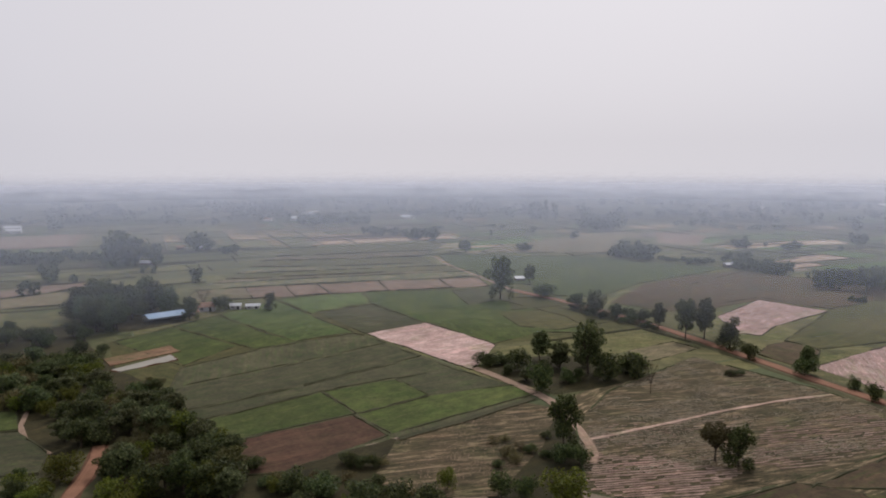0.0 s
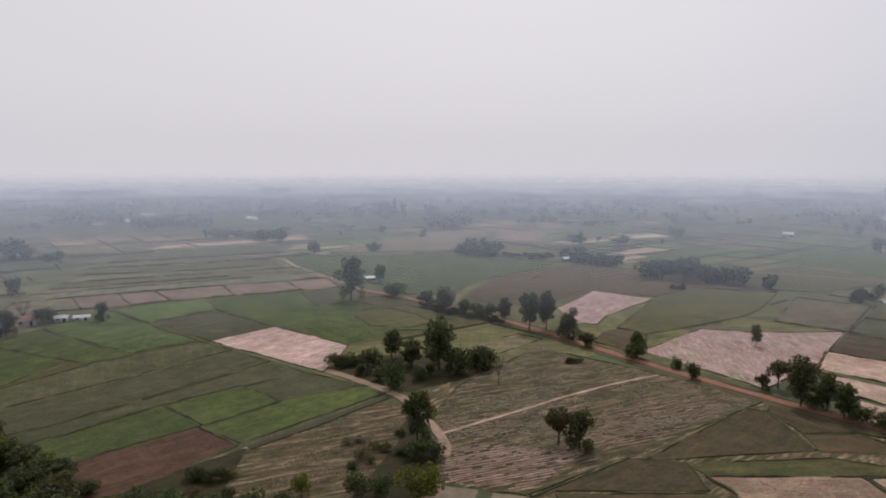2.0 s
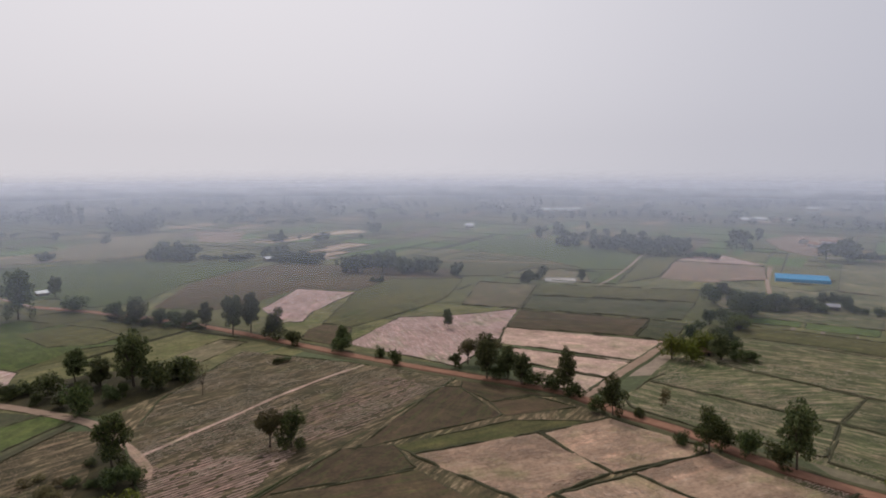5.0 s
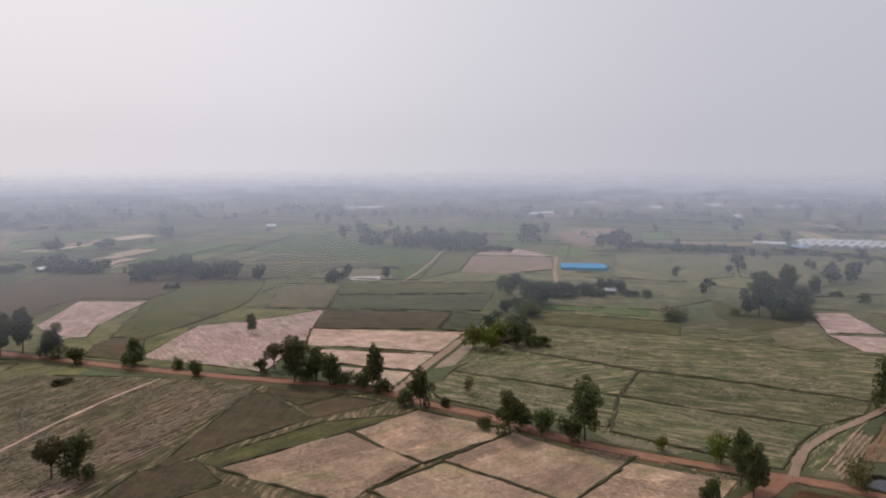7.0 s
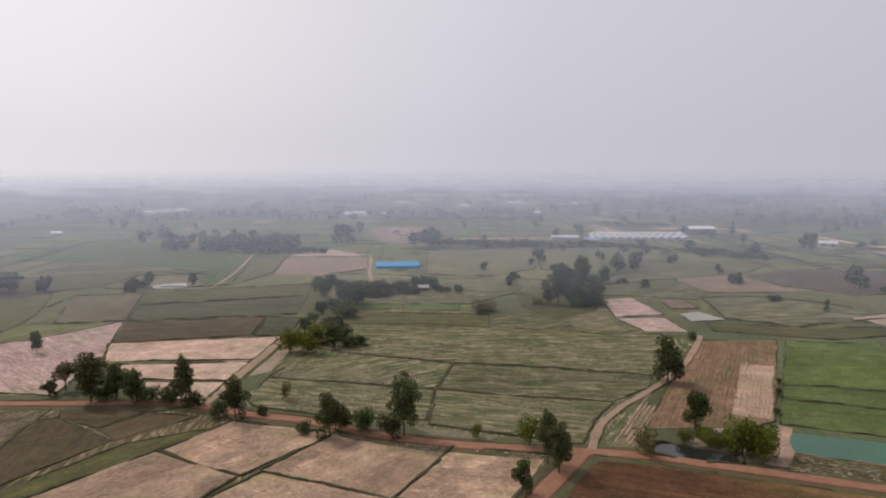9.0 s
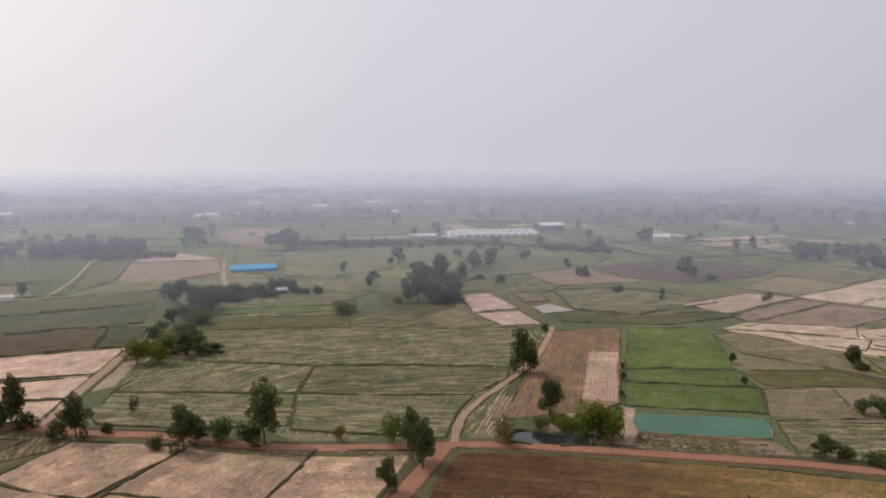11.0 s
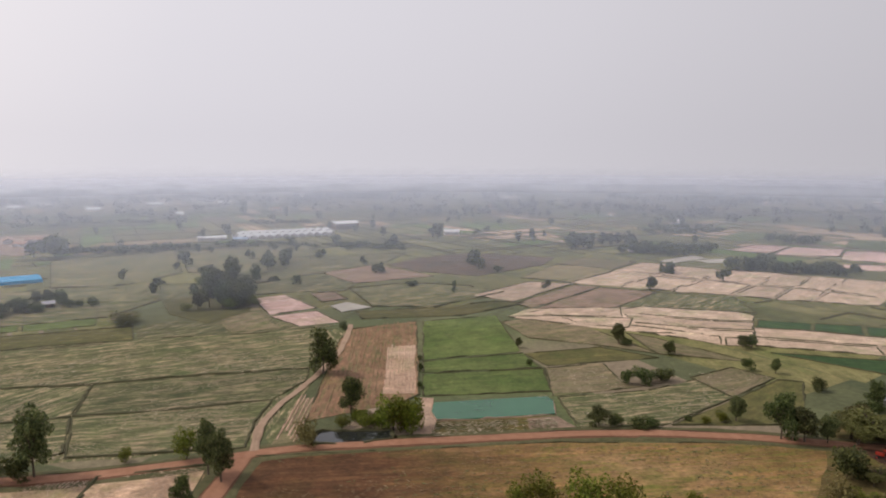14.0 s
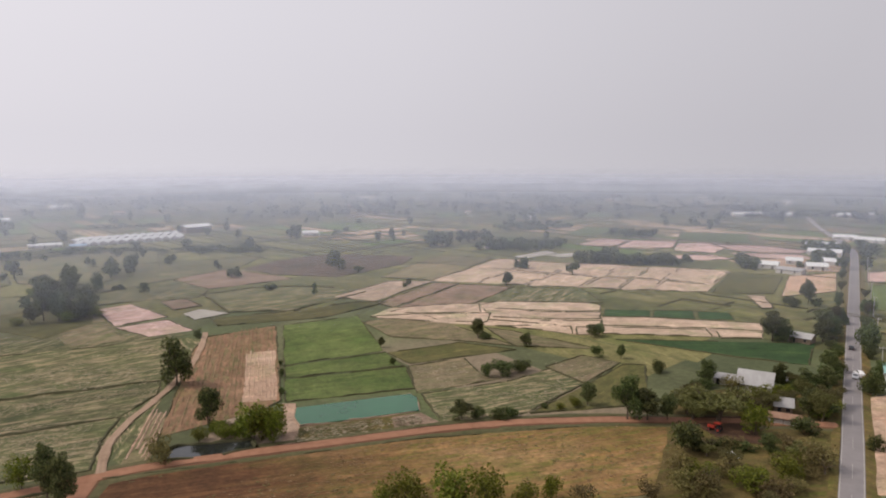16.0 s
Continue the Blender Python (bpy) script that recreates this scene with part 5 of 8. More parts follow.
dirt_road("track", "pale dry footpath across the rough field", SOIL["pale"], 1.0, (38.5, 178.5), (52, 185), (64.9, 191.2), (80.3, 199), (102.4, 208.4), (121.5, 214.5), high=0.3, bank=None, seed=7)
dirt_road("dirt_road", "red earth lane under the trees", LATERITE, 2.8, (-87.9, 174.2), (-83.4, 160.7), (-81.4, 149), (-80.3, 140), high=0.4, seed=8)
dirt_road("track", "straight farm track on a bund beside the paddy", BUND, 2.2, (-11.7, 178.9), (5.8, 192.5), (28, 211.3), high=0.4, bank=None, seed=9)
dirt_road("track", "pale earth road across the distant fields", TRACK, 5, (664.8, -19.9), (655.4, -60.6), (641.8, -98.9), (624.1, -129.5), (585.5, -161.2), high=0.4, bank=None, seed=40)
dirt_road("track", "pale narrow track between distant fields", TRACK, 2.5, (288.5, 415.9), (317.4, 396.9), (341, 369.6), (359.9, 350.2), high=0.4, bank=None, seed=41)
dirt_road("track", "thin pale footpath between green fields", TRACK, 1.6, (439, 345.7), (390.2, 316), (351.3, 294.1), (315.1, 277), high=0.4, bank=None, seed=42)
dirt_road("track", "pale path beside the netted enclosure", TRACK, 2.2, (459.8, 254.4), (404.4, 225.3), (367.5, 202.7), high=0.4, bank=None, seed=43)
MAIN_ROAD = [(93.6, -102.5), (113.6, -123.6), (132.8, -143.7), (158.6, -170.3), (190.2, -203.1), (254.1, -269.5), (325.7, -343.9), (419.1, -440.1), (478, -489), (547.4, -540.3), (626.4, -600.7), (743.4, -698.5)]


# ---- plots of the plain beyond, in blocks of long strips ----
def taken(x, y):
    """True on a plot that is laid out by itself, or beside the main road."""
    for (ax, ay), (bx, by) in zip(MAIN_ROAD, MAIN_ROAD[1:]):
        k = max(0.0, min(1.0, ((x - ax) * (bx - ax) + (y - ay) * (by - ay)) / ((bx - ax) ** 2 + (by - ay) ** 2)))
        if math.hypot(x - ax - k * (bx - ax), y - ay - k * (by - ay)) < 8:
            return True
    return any(x0 < x < x1 and y0 < y < y1 and inside((x, y), poly) for x0, x1, y0, y1, poly in plots)


def far_plots(name, label, seed, near, far, kinds):
    """Blocks of narrow plots with low dark banks between them, one joined sheet per plain."""
    rng = random.Random(seed)
    verts, faces, slot = [], [], []
    size = 118.0
    n = int(far / size) + 1
    for gx in range(-n, n + 1):
        for gy in range(-n, n + 1):
            bx, by = (gx + 0.5 + rng.uniform(-0.1, 0.1)) * size, (gy + 0.5 + rng.uniform(-0.1, 0.1)) * size
            r, az = math.hypot(bx, by), math.atan2(bx, by)
            favour = rng.choice(kinds)
            d = 0.42 + 0.3 * noise.noise(Vector((bx * 0.0012, by * 0.0012, seed))) + rng.choice((0, 0, 0, math.pi / 2))
            if not near < r < far or not -1.0 < az < 2.8:
                continue
            c, e = Vector((math.cos(d), math.sin(d))), Vector((-math.sin(d), math.cos(d)))
            v0 = -0.56 * size
            while v0 < 0.56 * size:
                wide = rng.uniform(9, 34)
                u0 = -0.58 * size + rng.uniform(-12, 12)
                while u0 < 0.55 * size:
                    long = rng.uniform(28, 130)
                    kind = favour if rng.random() < 0.5 else rng.choice(kinds)
                    if r < 560 and kind in ("straw", "bare", "fallow", "rice"):
                        kind = rng.choice(("weedy", "grass", "paddy"))
                    i = len(verts)
                    for du, dv in ((0.5, 0.5), (long - 0.5, 0.5), (long - 0.5, wide - 0.5), (0.5, wide - 0.5)):
                        q = Vector((bx, by)) + c * (u0 + du + rng.uniform(-2, 2)) + e * (v0 + dv + rng.uniform(-0.6, 0.6))
                        verts.append((q.x, q.y, 0.02 + 0.012 * rng.random()))
                    faces.append((i, i + 1, i + 2, i + 3))
                    slot.append(FAR_KINDS.index(kind))
                    for a, b in ((verts[i], verts[i + 1]), (verts[i + 1], verts[i + 2])):
                        if rng.random() < 0.8:
                            a, b = Vector(a), Vector(b)
                            if any(taken(p.x, p.y) for p in (a, (a + b) / 2, b)):
                                continue
                            side = Vector((a.y - b.y, b.x - a.x, 0)).normalized() * rng.uniform(0.5, 1.1)
                            high = Vector((0, 0, rng.uniform(0.3, 0.8)))
                            j = len(verts)
                            verts.extend(tuple(p) for p in (a - side, b - side, b + high, a + high, a + side, b + side))
                            faces.extend(((j, j + 1, j + 2, j + 3), (j + 3, j + 2, j + 5, j + 4)))
                            slot.extend((len(FAR_KINDS), len(FAR_KINDS)))
                    u0 += long
                v0 += wide
    me = bpy.data.meshes.new(name)
    me.from_pydata(verts, [], faces)
    for kind in FAR_KINDS:
        me.materials.append(FAR_SOIL[kind])
    me.materials.append(BUND)
    me.polygons.foreach_set("material_index", slot)
    return tagged(new(name, me), label, "fields", kind="stuff")


FAR_KINDS = ("weedy", "grass", "paddy", "rice", "fallow", "straw", "bare")
FAR_SOIL = {
    "weedy": soil("far_weedy_field", (0.088, 0.084, 0.045), (0.122, 0.115, 0.064), (0.165, 0.145, 0.085), 0.5, 0.02),
    "grass": soil("far_grass_field", (0.105, 0.102, 0.05), (0.142, 0.134, 0.07), (0.185, 0.165, 0.095), 0.4, 0.02),
    "paddy": soil("far_paddy", (0.066, 0.068, 0.036), (0.094, 0.094, 0.05), (0.128, 0.12, 0.066), 0.4, 0.02),
    "rice": soil("far_green_rice", (0.064, 0.088, 0.03), (0.09, 0.122, 0.042), (0.125, 0.155, 0.06), 0.3, 0.02),
    "fallow": soil("far_fallow", (0.15, 0.122, 0.078), (0.2, 0.16, 0.106), (0.25, 0.2, 0.135), 0.4, 0.02),
    "straw": soil("far_straw_field", (0.27, 0.205, 0.15), (0.35, 0.27, 0.205), (0.43, 0.335, 0.26), 0.4, 0.02),
    "bare": soil("far_bare_soil", (0.095, 0.075, 0.058), (0.135, 0.106, 0.083), (0.18, 0.142, 0.112), 0.4, 0.02),
}
# the far plots get the same alpha fade in place of haze
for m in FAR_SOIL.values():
    haze_fade(m.node_tree.nodes, m.node_tree.links, m.node_tree.nodes["Principled BSDF"], 1560.0)
far_plots("far_fields", "patchwork of green, brown and pale plots in the haze", 5, 300, 1650, ("weedy", "weedy", "grass", "paddy", "paddy", "rice", "fallow", "weedy", "grass", "straw", "bare", "paddy", "rice"))

# ponds
pond("rectangular pond of still green water", GREEN_WATER, TRACK, (201.7, -14.2), (204.5, -48.7), (200.6, -49.8), (189.8, -47.8), (188.3, -31), (187.3, -14.2), (193.3, -13), rim=0.45, high=0.1)
pond("small dark pond under overhanging shrubs", DARK_WATER, BUND, (179.3, 19.1), (182, 16.7), (181.1, -1.4), (175.7, -2.1), (173.4, 5.8), (173.3, 18.5), rim=1.0)
pond("shallow milky pond among the fields", MILKY_WATER, BUND, (343.7, 25.9), (352.1, 18.8), (338.6, 5.7), (329.5, 20.3), rim=0.8, high=0.15)
pond("shallow milky pond beside a brown bank", MILKY_WATER, CUT_BANK, (-116.2, 241.4), (-102.8, 261.4), (-97.7, 254.4), (-112.1, 239.4), rim=0.8, high=0.12)
field("brown", (-125.2, 255.1), (-108.4, 274.7), (-101.2, 266.3), (-119.2, 246.3), bund=0)
pond("long narrow pale pond", MILKY_WATER, BUND, (305.6, 313.7), (320.1, 301.3), (309.1, 290), (296.6, 303.1), rim=0.6, high=0.1)
pond("distant pale pond", MILKY_WATER, BUND, (477.8, -190.9), (502.3, -228.4), (488.6, -232), (467.9, -198.1), rim=0.6, high=0.1)
pond("distant pale pond", MILKY_WATER, BUND, (480.6, -218.7), (486.1, -248.2), (468.2, -239.2), (465.6, -223.1), rim=0.6, high=0.1)

# trees and shrubs
tree("round", 30.4, 371.8, 22.7, 15)
tree("round", 111, 268.8, 12.2, 10.5)
tree("round", 30.9, 174.5, 13.7, 9.3)
tree("round", -85.4, 344.8, 9.3, 6.1)
tree("round", -117.6, 322.9, 10.6, 8.9)
far_tree(-226.7, 383.4, 10.6, 11.8)
far_tree(-148.6, 420.7, 10.9, 8.1)
tree("round", 71.7, 330, 12.2, 10.2)
tree("round", 66.1, 345.6, 8, 10.1)
tree("tall", 52.1, 421.9, 11, 7.5)
tree("tall", 99.3, 284.7, 16.9, 8.3)
tree("tall", 106.9, 284.7, 16.9, 8.3)
tree("tall", 93.7, 302.5, 11.5, 5.9)
tree("tall", 49.8, 237.4, 17.8, 11.7)
tree("tall", 35.4, 252.7, 11, 8.3)
tree("tall", 125.2, 237.6, 9.3, 6.2)
tree("tall", 41.2, 244.1, 9.4, 8)
tree("bush", 54.2, 376.8, 10.8, 14)
tree("round", 80.6, 324.4, 6.8, 7.9)
tree("bush", 85.5, 323, 6.3, 7.9)
tree("bush", 14.8, 247.8, 5.5, 8.2)
tree("bush", 20.3, 249.1, 5.4, 8.2)
tree("bush", 25.9, 241.3, 8.9, 9.1)
tree("bush", 30.8, 219, 11.1, 9.4)
tree("bush", 55.1, 231, 11.6, 11.4)
tree("bush", 65, 236.1, 10.3, 11.6)
tree("round", 97.2, 234.4, 2.3, 3.1)
tree("bush", 99.4, 234.9, 2, 3.1)
tree("bush", 101.7, 235.4, 2, 3.1)
tree("bush", 131.2, 219.3, 5.9, 4.3)
tree("bush", 130.4, 208, 7.2, 5.5)
tree("bush", -110, 344.7, 9.3, 11.2)
tree("bush", 28.9, 164.3, 5.5, 6.1)
tree("bush", 32.8, 163.4, 5.9, 6.1)
tree("bush", 112.9, 255.3, 7.8, 7.1)
tree("bush", 87, 318.7, 5.1, 7.7)
tree("round", 91.5, 316.6, 5.8, 7.7)
tree("bush", 76.1, 328, 4, 4)
tree("bush", 79, 328.7, 2.9, 4)
tree("bush", 81.3, 327.6, 3.4, 4)
tree("bare", 65, 215.8, 9.6, 5.3)
tree("bare", -118.3, 344.7, 10.2, 9.5)
tree("flat", 65.9, 164.9, 9.6, 7.7)
tree("round", 70.3, 161.7, 10.5, 7.8)
tree("light", 0.8, 150.3, 6.3, 4.3)
tree("light", 25.9, 142.5, 9.7, 10.3)
tree("light", 68.5, 249.2, 5.2, 8.1)
tree("bush", 12.4, 145.5, 7.1, 6.1)
tree("bush", 17.8, 145.5, 6.6, 5.6)
tree("bush", -2.8, 141.4, 6.9, 7.1)
tree("bush", -10, 142.7, 6.6, 8.4)
tree("bush", -17.3, 143.9, 6.6, 8.4)
tree("bush", -26.2, 146.5, 6.6, 8.6)
tree("bush", -32.9, 149.1, 6.5, 7.5)
tree("bush", -22.1, 162.2, 3.9, 4)
tree("bush", -19.3, 161.8, 3.2, 4)
tree("bush", -16.7, 161.8, 3.8, 4)
tree("bush", -44.7, 160.7, 4.2, 5.4)
far_tree(-228.3, 490.3, 27.6, 23.7)
far_tree(-216.9, 495.9, 26, 19.9)
far_tree(-196.5, 479.9, 20.2, 12.4)
far_tree(-202, 580.5, 16.8, 20.5)
far_tree(-175.6, 566.2, 6.5, 10.2)
far_tree(-169.7, 569.2, 8.1, 10.2)
far_tree(133.1, 541.9, 14.2, 13)
far_tree(141.9, 542, 12.4, 13)
far_tree(150.5, 541.9, 14.2, 13)
far_tree(149.5, 531.8, 10.9, 14)
far_tree(157.8, 528.5, 12.5, 14)
far_tree(175.8, 500.2, 5.8, 7.5)
far_tree(181.4, 501.6, 5.9, 7.5)
far_tree(186.1, 500.7, 5.9, 7.5)
far_tree(191.5, 501.7, 5, 7.5)
far_tree(200, 478.2, 7.6, 10.1)
far_tree(206.8, 478.6, 8.7, 10.1)
far_tree(213.3, 478, 7.1, 10.1)
far_tree(220.5, 479, 8, 10.1)
far_tree(211.5, 457.3, 6.6, 9.1)
far_tree(216.1, 454.1, 8.1, 9.1)
far_tree(223.5, 456.8, 6.3, 9.1)
far_tree(17.9, 571.2, 10.6, 12.8)
far_tree(64, 577.9, 7.2, 8.3)
far_tree(69.7, 579.5, 5.8, 8.3)
far_tree(165.2, 762.8, 19.4, 27.4)
far_tree(184.4, 766.7, 21.1, 27.4)
far_tree(155.2, 789.7, 13.2, 18.7)
far_tree(167.7, 789.3, 15.3, 18.7)
far_tree(-169.7, 837.6, 12.7, 14.6)
far_tree(-158.9, 832.5, 16.2, 14.6)
far_tree(-149.7, 836, 15.4, 14.6)
far_tree(-23.4, 665.9, 13.2, 15.8)
far_tree(-12.8, 666, 12.7, 15.8)
far_tree(-72.4, 715.4, 10.8, 12.8)
far_tree(-63.6, 713, 8, 12.8)
far_tree(-55, 712.9, 8.7, 12.8)
far_tree(-46.5, 712.9, 9.5, 12.8)
far_tree(249.6, 601.7, 8.4, 12.3)
far_tree(257.7, 601.7, 8, 12.3)
far_tree(281.8, 578, 7.3, 11.1)
far_tree(289.1, 577.5, 8.5, 11.1)
far_tree(373.2, 639.2, 9.5, 10.7)
far_tree(379.9, 638.5, 10, 10.7)
far_tree(-406.4, 743.3, 15.4, 20.2)
far_tree(114, 917, 24.8, 8.8)
far_tree(122.8, 917.1, 21.9, 7.3)
far_tree(130.5, 898.9, 27.2, 8.6)
far_tree(142, 899.1, 24.4, 8.6)
far_tree(173, 881.9, 25.3, 9.9)
far_tree(-28.7, 664.3, 12.3, 10.6)
far_tree(-7.5, 664.5, 11.2, 10.6)
far_tree(-314, 506.2, 11.8, 15.1)
far_tree(-303.3, 505.6, 10.6, 15.1)
far_tree(-292.2, 503.9, 10, 15.1)
far_tree(-282, 503.8, 9.6, 15.1)
far_tree(-284.6, 525.8, 8.6, 12.6)
far_tree(-277.2, 527.7, 9.1, 12.6)
far_tree(-264.6, 519.7, 7.8, 12.5)
far_tree(-256, 519, 8.8, 12.5)
far_tree(-239, 424.1, 10.3, 13.7)
tree("tall", 178.8, 242, 8.4, 4.4)
tree("tall", 286.7, 306.3, 7.9, 7.2)
far_tree(300.1, 312.2, 8.8, 8.1)
tree("round", 314.5, 291.2, 7.3, 6.5)
far_tree(207.7, 513.2, 8.7, 8.8)
far_tree(211.7, 507.3, 7.8, 8.8)
far_tree(217, 504.9, 9.2, 8.8)
far_tree(223.2, 478.6, 6.2, 8.5)
far_tree(228.4, 476.4, 6.4, 8.5)
far_tree(233.7, 474.1, 6.4, 8.5)
far_tree(135.6, 536.9, 13.4, 17.3)
far_tree(144.4, 527, 8.6, 10.8)
far_tree(150.3, 522, 8.6, 10.8)
far_tree(217.6, 406.9, 11.2, 16.7)
far_tree(227.4, 401.4, 12.1, 16.7)
far_tree(236.2, 391, 14.8, 18.4)
far_tree(245.6, 380.2, 9.8, 13.5)
far_tree(254.6, 377.3, 12.8, 13.5)
far_tree(258.3, 368.5, 12, 14.4)
far_tree(268.7, 352.7, 10.7, 7.8)
tree("round", 213.4, 365, 3, 4.1)
tree("bush", 215.5, 363.2, 2.8, 4.1)
tree("round", 218, 362, 3.4, 4.1)
tree("tall", 156.9, 150.2, 13.9, 6.6)
tree("tall", 159.9, 79.3, 16.5, 8.6)
tree("tall", 146.5, 176.5, 14.1, 7.8)
tree("tall", 151.7, 172.1, 11.3, 7.2)
tree("tall", 151.4, 164.8, 10.3, 7)
tree("tall", 158.4, 40.5, 12.8, 6)
tree("tall", 153.9, 36.6, 12, 5.6)
tree("round", 146, 193.2, 5.2, 5.1)
tree("round", 153.4, 128.8, 11.7, 7.5)
tree("round", 234, 20.7, 15.3, 10.9)
tree("round", 193.9, 9.5, 11.2, 7.7)
tree("round", 152.2, 97.2, 11.7, 8.1)
tree("flat", 156.9, 190.1, 10.7, 13.3)
tree("flat", 152.3, 194.2, 9.2, 6.4)
tree("bush", 153.6, 161.2, 6.3, 7.7)
tree("bush", 155.8, 154.3, 7.7, 8)
tree("bush", 156.5, 146.8, 6.4, 6.2)
tree("bush", 149.1, 174.3, 5.5, 7.1)
tree("bush", 152, 134, 5.9, 4.9)
tree("bush", 158.1, 82.5, 8, 6.5)
tree("bush", 158.1, 90.2, 9.2, 6.6)
tree("bush", 295.5, 17.3, 4.8, 3.9)
tree("bush", 157.5, 96, 7.6, 6.1)
tree("bush", 122.3, 233.5, 8.6, 8.1)
tree("bush", 151.4, 104.8, 4.7, 4.6)
tree("bush", 158.2, 123.3, 4.3, 3.3)
tree("light", 166.8, 61.7, 4.5, 3.5)
tree("light", 166.8, 47.6, 9.3, 5.9)
tree("light", 181.9, -2.1, 11, 10.4)
tree("light", 183.1, -7.1, 9.3, 7.8)
tree("light", 191.6, 6.6, 2.2, 5.6)
tree("light", 216.5, 155.2, 10.2, 10)
tree("light", 218.6, 148.3, 8.8, 8.6)
tree("light", 313.4, 113.1, 6.2, 15.5)
tree("drybush", 172.6, 19.7, 7.1, 5.8)
tree("drybush", 171.7, 125, 7.2, 3.5)
tree("round", 140.7, 41.4, 8.2, 4.8)
tree("light", 232.2, 152, 10.1, 11.3)
tree("light", 231.7, 159.9, 5.9, 9.2)
tree("tall", 229.1, 143.5, 9.5, 8.8)
tree("bush", 255.8, 161.6, 7.5, 8.9)
tree("bush", 280, 170, 9.7, 11.2)
tree("bush", 307.6, 181.3, 12.9, 13.9)
tree("bush", 318, 206.2, 13.6, 10.4)
tree("round", 333.2, 210.4, 8.9, 9.5)
tree("bush", 335.9, 204.6, 7.5, 9.5)
tree("bush", 326.3, 187, 9.9, 13.5)
tree("round", 328.7, 177.9, 9.1, 13.5)
tree("bush", 336.5, 176.3, 7.4, 9.2)
tree("round", 341.7, 172, 6.5, 9.2)
tree("round", 351.2, 154.9, 4.7, 5.2)
tree("bush", 352.2, 151.5, 4.8, 5.2)
tree("bush", 354.3, 148.7, 4.3, 5.2)
tree("bush", 352.2, 141.6, 6.8, 6.1)
tree("round", 340.7, 167.5, 6.4, 7.7)
tree("bush", 341.8, 162.4, 5.9, 7.7)
tree("bush", 232.9, 139.3, 5.5, 6.6)
tree("round", 236.2, 136.1, 4.3, 6.6)
tree("round", 354.8, 168.3, 7.4, 7.5)
tree("round", 359.6, 165.1, 7.3, 7.5)
tree("round", 361.8, 160.4, 6.6, 7.5)
far_tree(433.3, 156.3, 6.6, 6.2)
tree("round", 421.1, 75.4, 9.5, 6.5)
far_tree(549.3, 28.5, 7.1, 5.5)
far_tree(477.4, 13.6, 6.8, 6.1)
far_tree(444.6, 0.9, 7.2, 6.8)
tree("round", 417.2, 65.9, 2.9, 4.3)
tree("bush", 417.9, 63.3, 3.6, 4.3)
tree("round", 406.2, 49.9, 5.5, 6.1)
tree("tall", 345.2, 84.2, 19.5, 8.8)
tree("tall", 374.4, 79.3, 20.2, 8.8)
tree("tall", 344.3, 78, 13.5, 9.3)
tree("tall", 347.2, 68.1, 11.2, 8.1)
tree("tall", 341.1, 88.6, 8.1, 6.6)
tree("light", 349.4, 64.3, 5.8, 8.7)
tree("light", 338.6, 92.9, 4.2, 6.1)
tree("light", 342.2, 74.1, 5.5, 9.2)
far_tree(460.5, 75, 12.4, 10.5)
far_tree(476.1, 65.7, 11.2, 8.6)
far_tree(471.7, 129.2, 13, 9.1)
far_tree(468.8, 134.2, 6.9, 5.3)
far_tree(510.2, 44.5, 8.6, 8.9)
far_tree(267.6, 354.6, 9.3, 6.6)
far_tree(533.5, 324.8, 18.1, 17)
far_tree(247.1, 404.7, 14.2, 15.5)
far_tree(252.9, 395.7, 9.4, 12.5)
far_tree(255, 385.3, 9.4, 12.5)
far_tree(235, 423.1, 9, 12.5)
far_tree(239.5, 416.4, 8.2, 12.5)
far_tree(258.3, 378, 10.1, 13.3)
tree("round", 285.7, 309.1, 6.6, 7.1)
far_tree(529.7, 236, 17.6, 23.1)
far_tree(529.5, 251.2, 13.2, 14)
tree("round", 180.1, -57.5, 5.6, 6.5)
tree("round", 252.2, -135.4, 4.9, 5.5)
tree("round", 252.7, -139.2, 5.1, 5.5)
tree("round", 167, -101.3, 12.7, 8.6)
tree("round", 246.4, -104.6, 5.1, 5.4)
tree("round", 375.3, -37.6, 6.8, 3)
tree("bush", 395.6, -15.1, 2.7, 3.8)
tree("round", 396.6, -17.7, 3.3, 3.8)
far_tree(466.8, -60.8, 12.8, 9.8)
far_tree(440.7, 5.6, 8.2, 5.7)
far_tree(427.3, -178.6, 7.6, 6.9)
far_tree(393.4, -197, 9.5, 8.2)
far_tree(435.5, -223.7, 9.4, 13)
far_tree(436.8, -233.1, 9.4, 13)
far_tree(550.8, -148.9, 13.3, 14.5)
far_tree(551.7, -158.9, 13.4, 14.5)
far_tree(586.7, -185.4, 8.5, 9.3)
far_tree(586.2, -191.5, 8.4, 9.3)
far_tree(584.1, -197, 10, 9.3)
far_tree(538.1, -192.4, 8.5, 10.7)
far_tree(539.2, -199.9, 7.7, 10.7)
far_tree(535.6, -205.7, 8.4, 10.7)
tree("bush", 180.2, -62, 4, 4.5)
tree("bush", 177.6, -67.7, 4.5, 5.9)
tree("bush", 178, -71.2, 3.9, 4.4)
tree("bush", 214.6, -77.3, 6.3, 4.9)
tree("bush", 215.2, -83.1, 6.5, 8.1)
tree("bush", 216.4, -90.2, 5.8, 7.8)
tree("bush", 261.1, -93.3, 3.9, 4.7)
tree("bush", 235.7, -50, 3.4, 2.3)
tree("bush", 225.9, -123.3, 5.6, 4.8)
tree("bush", 182, -83.2, 2.2, 2.4)
tree("bush", 215.6, -10.9, 2.7, 2.1)
tree("bush", 233.3, -12.1, 3.9, 1.9)
tree("bush", 246.8, -12.4, 2.5, 2)
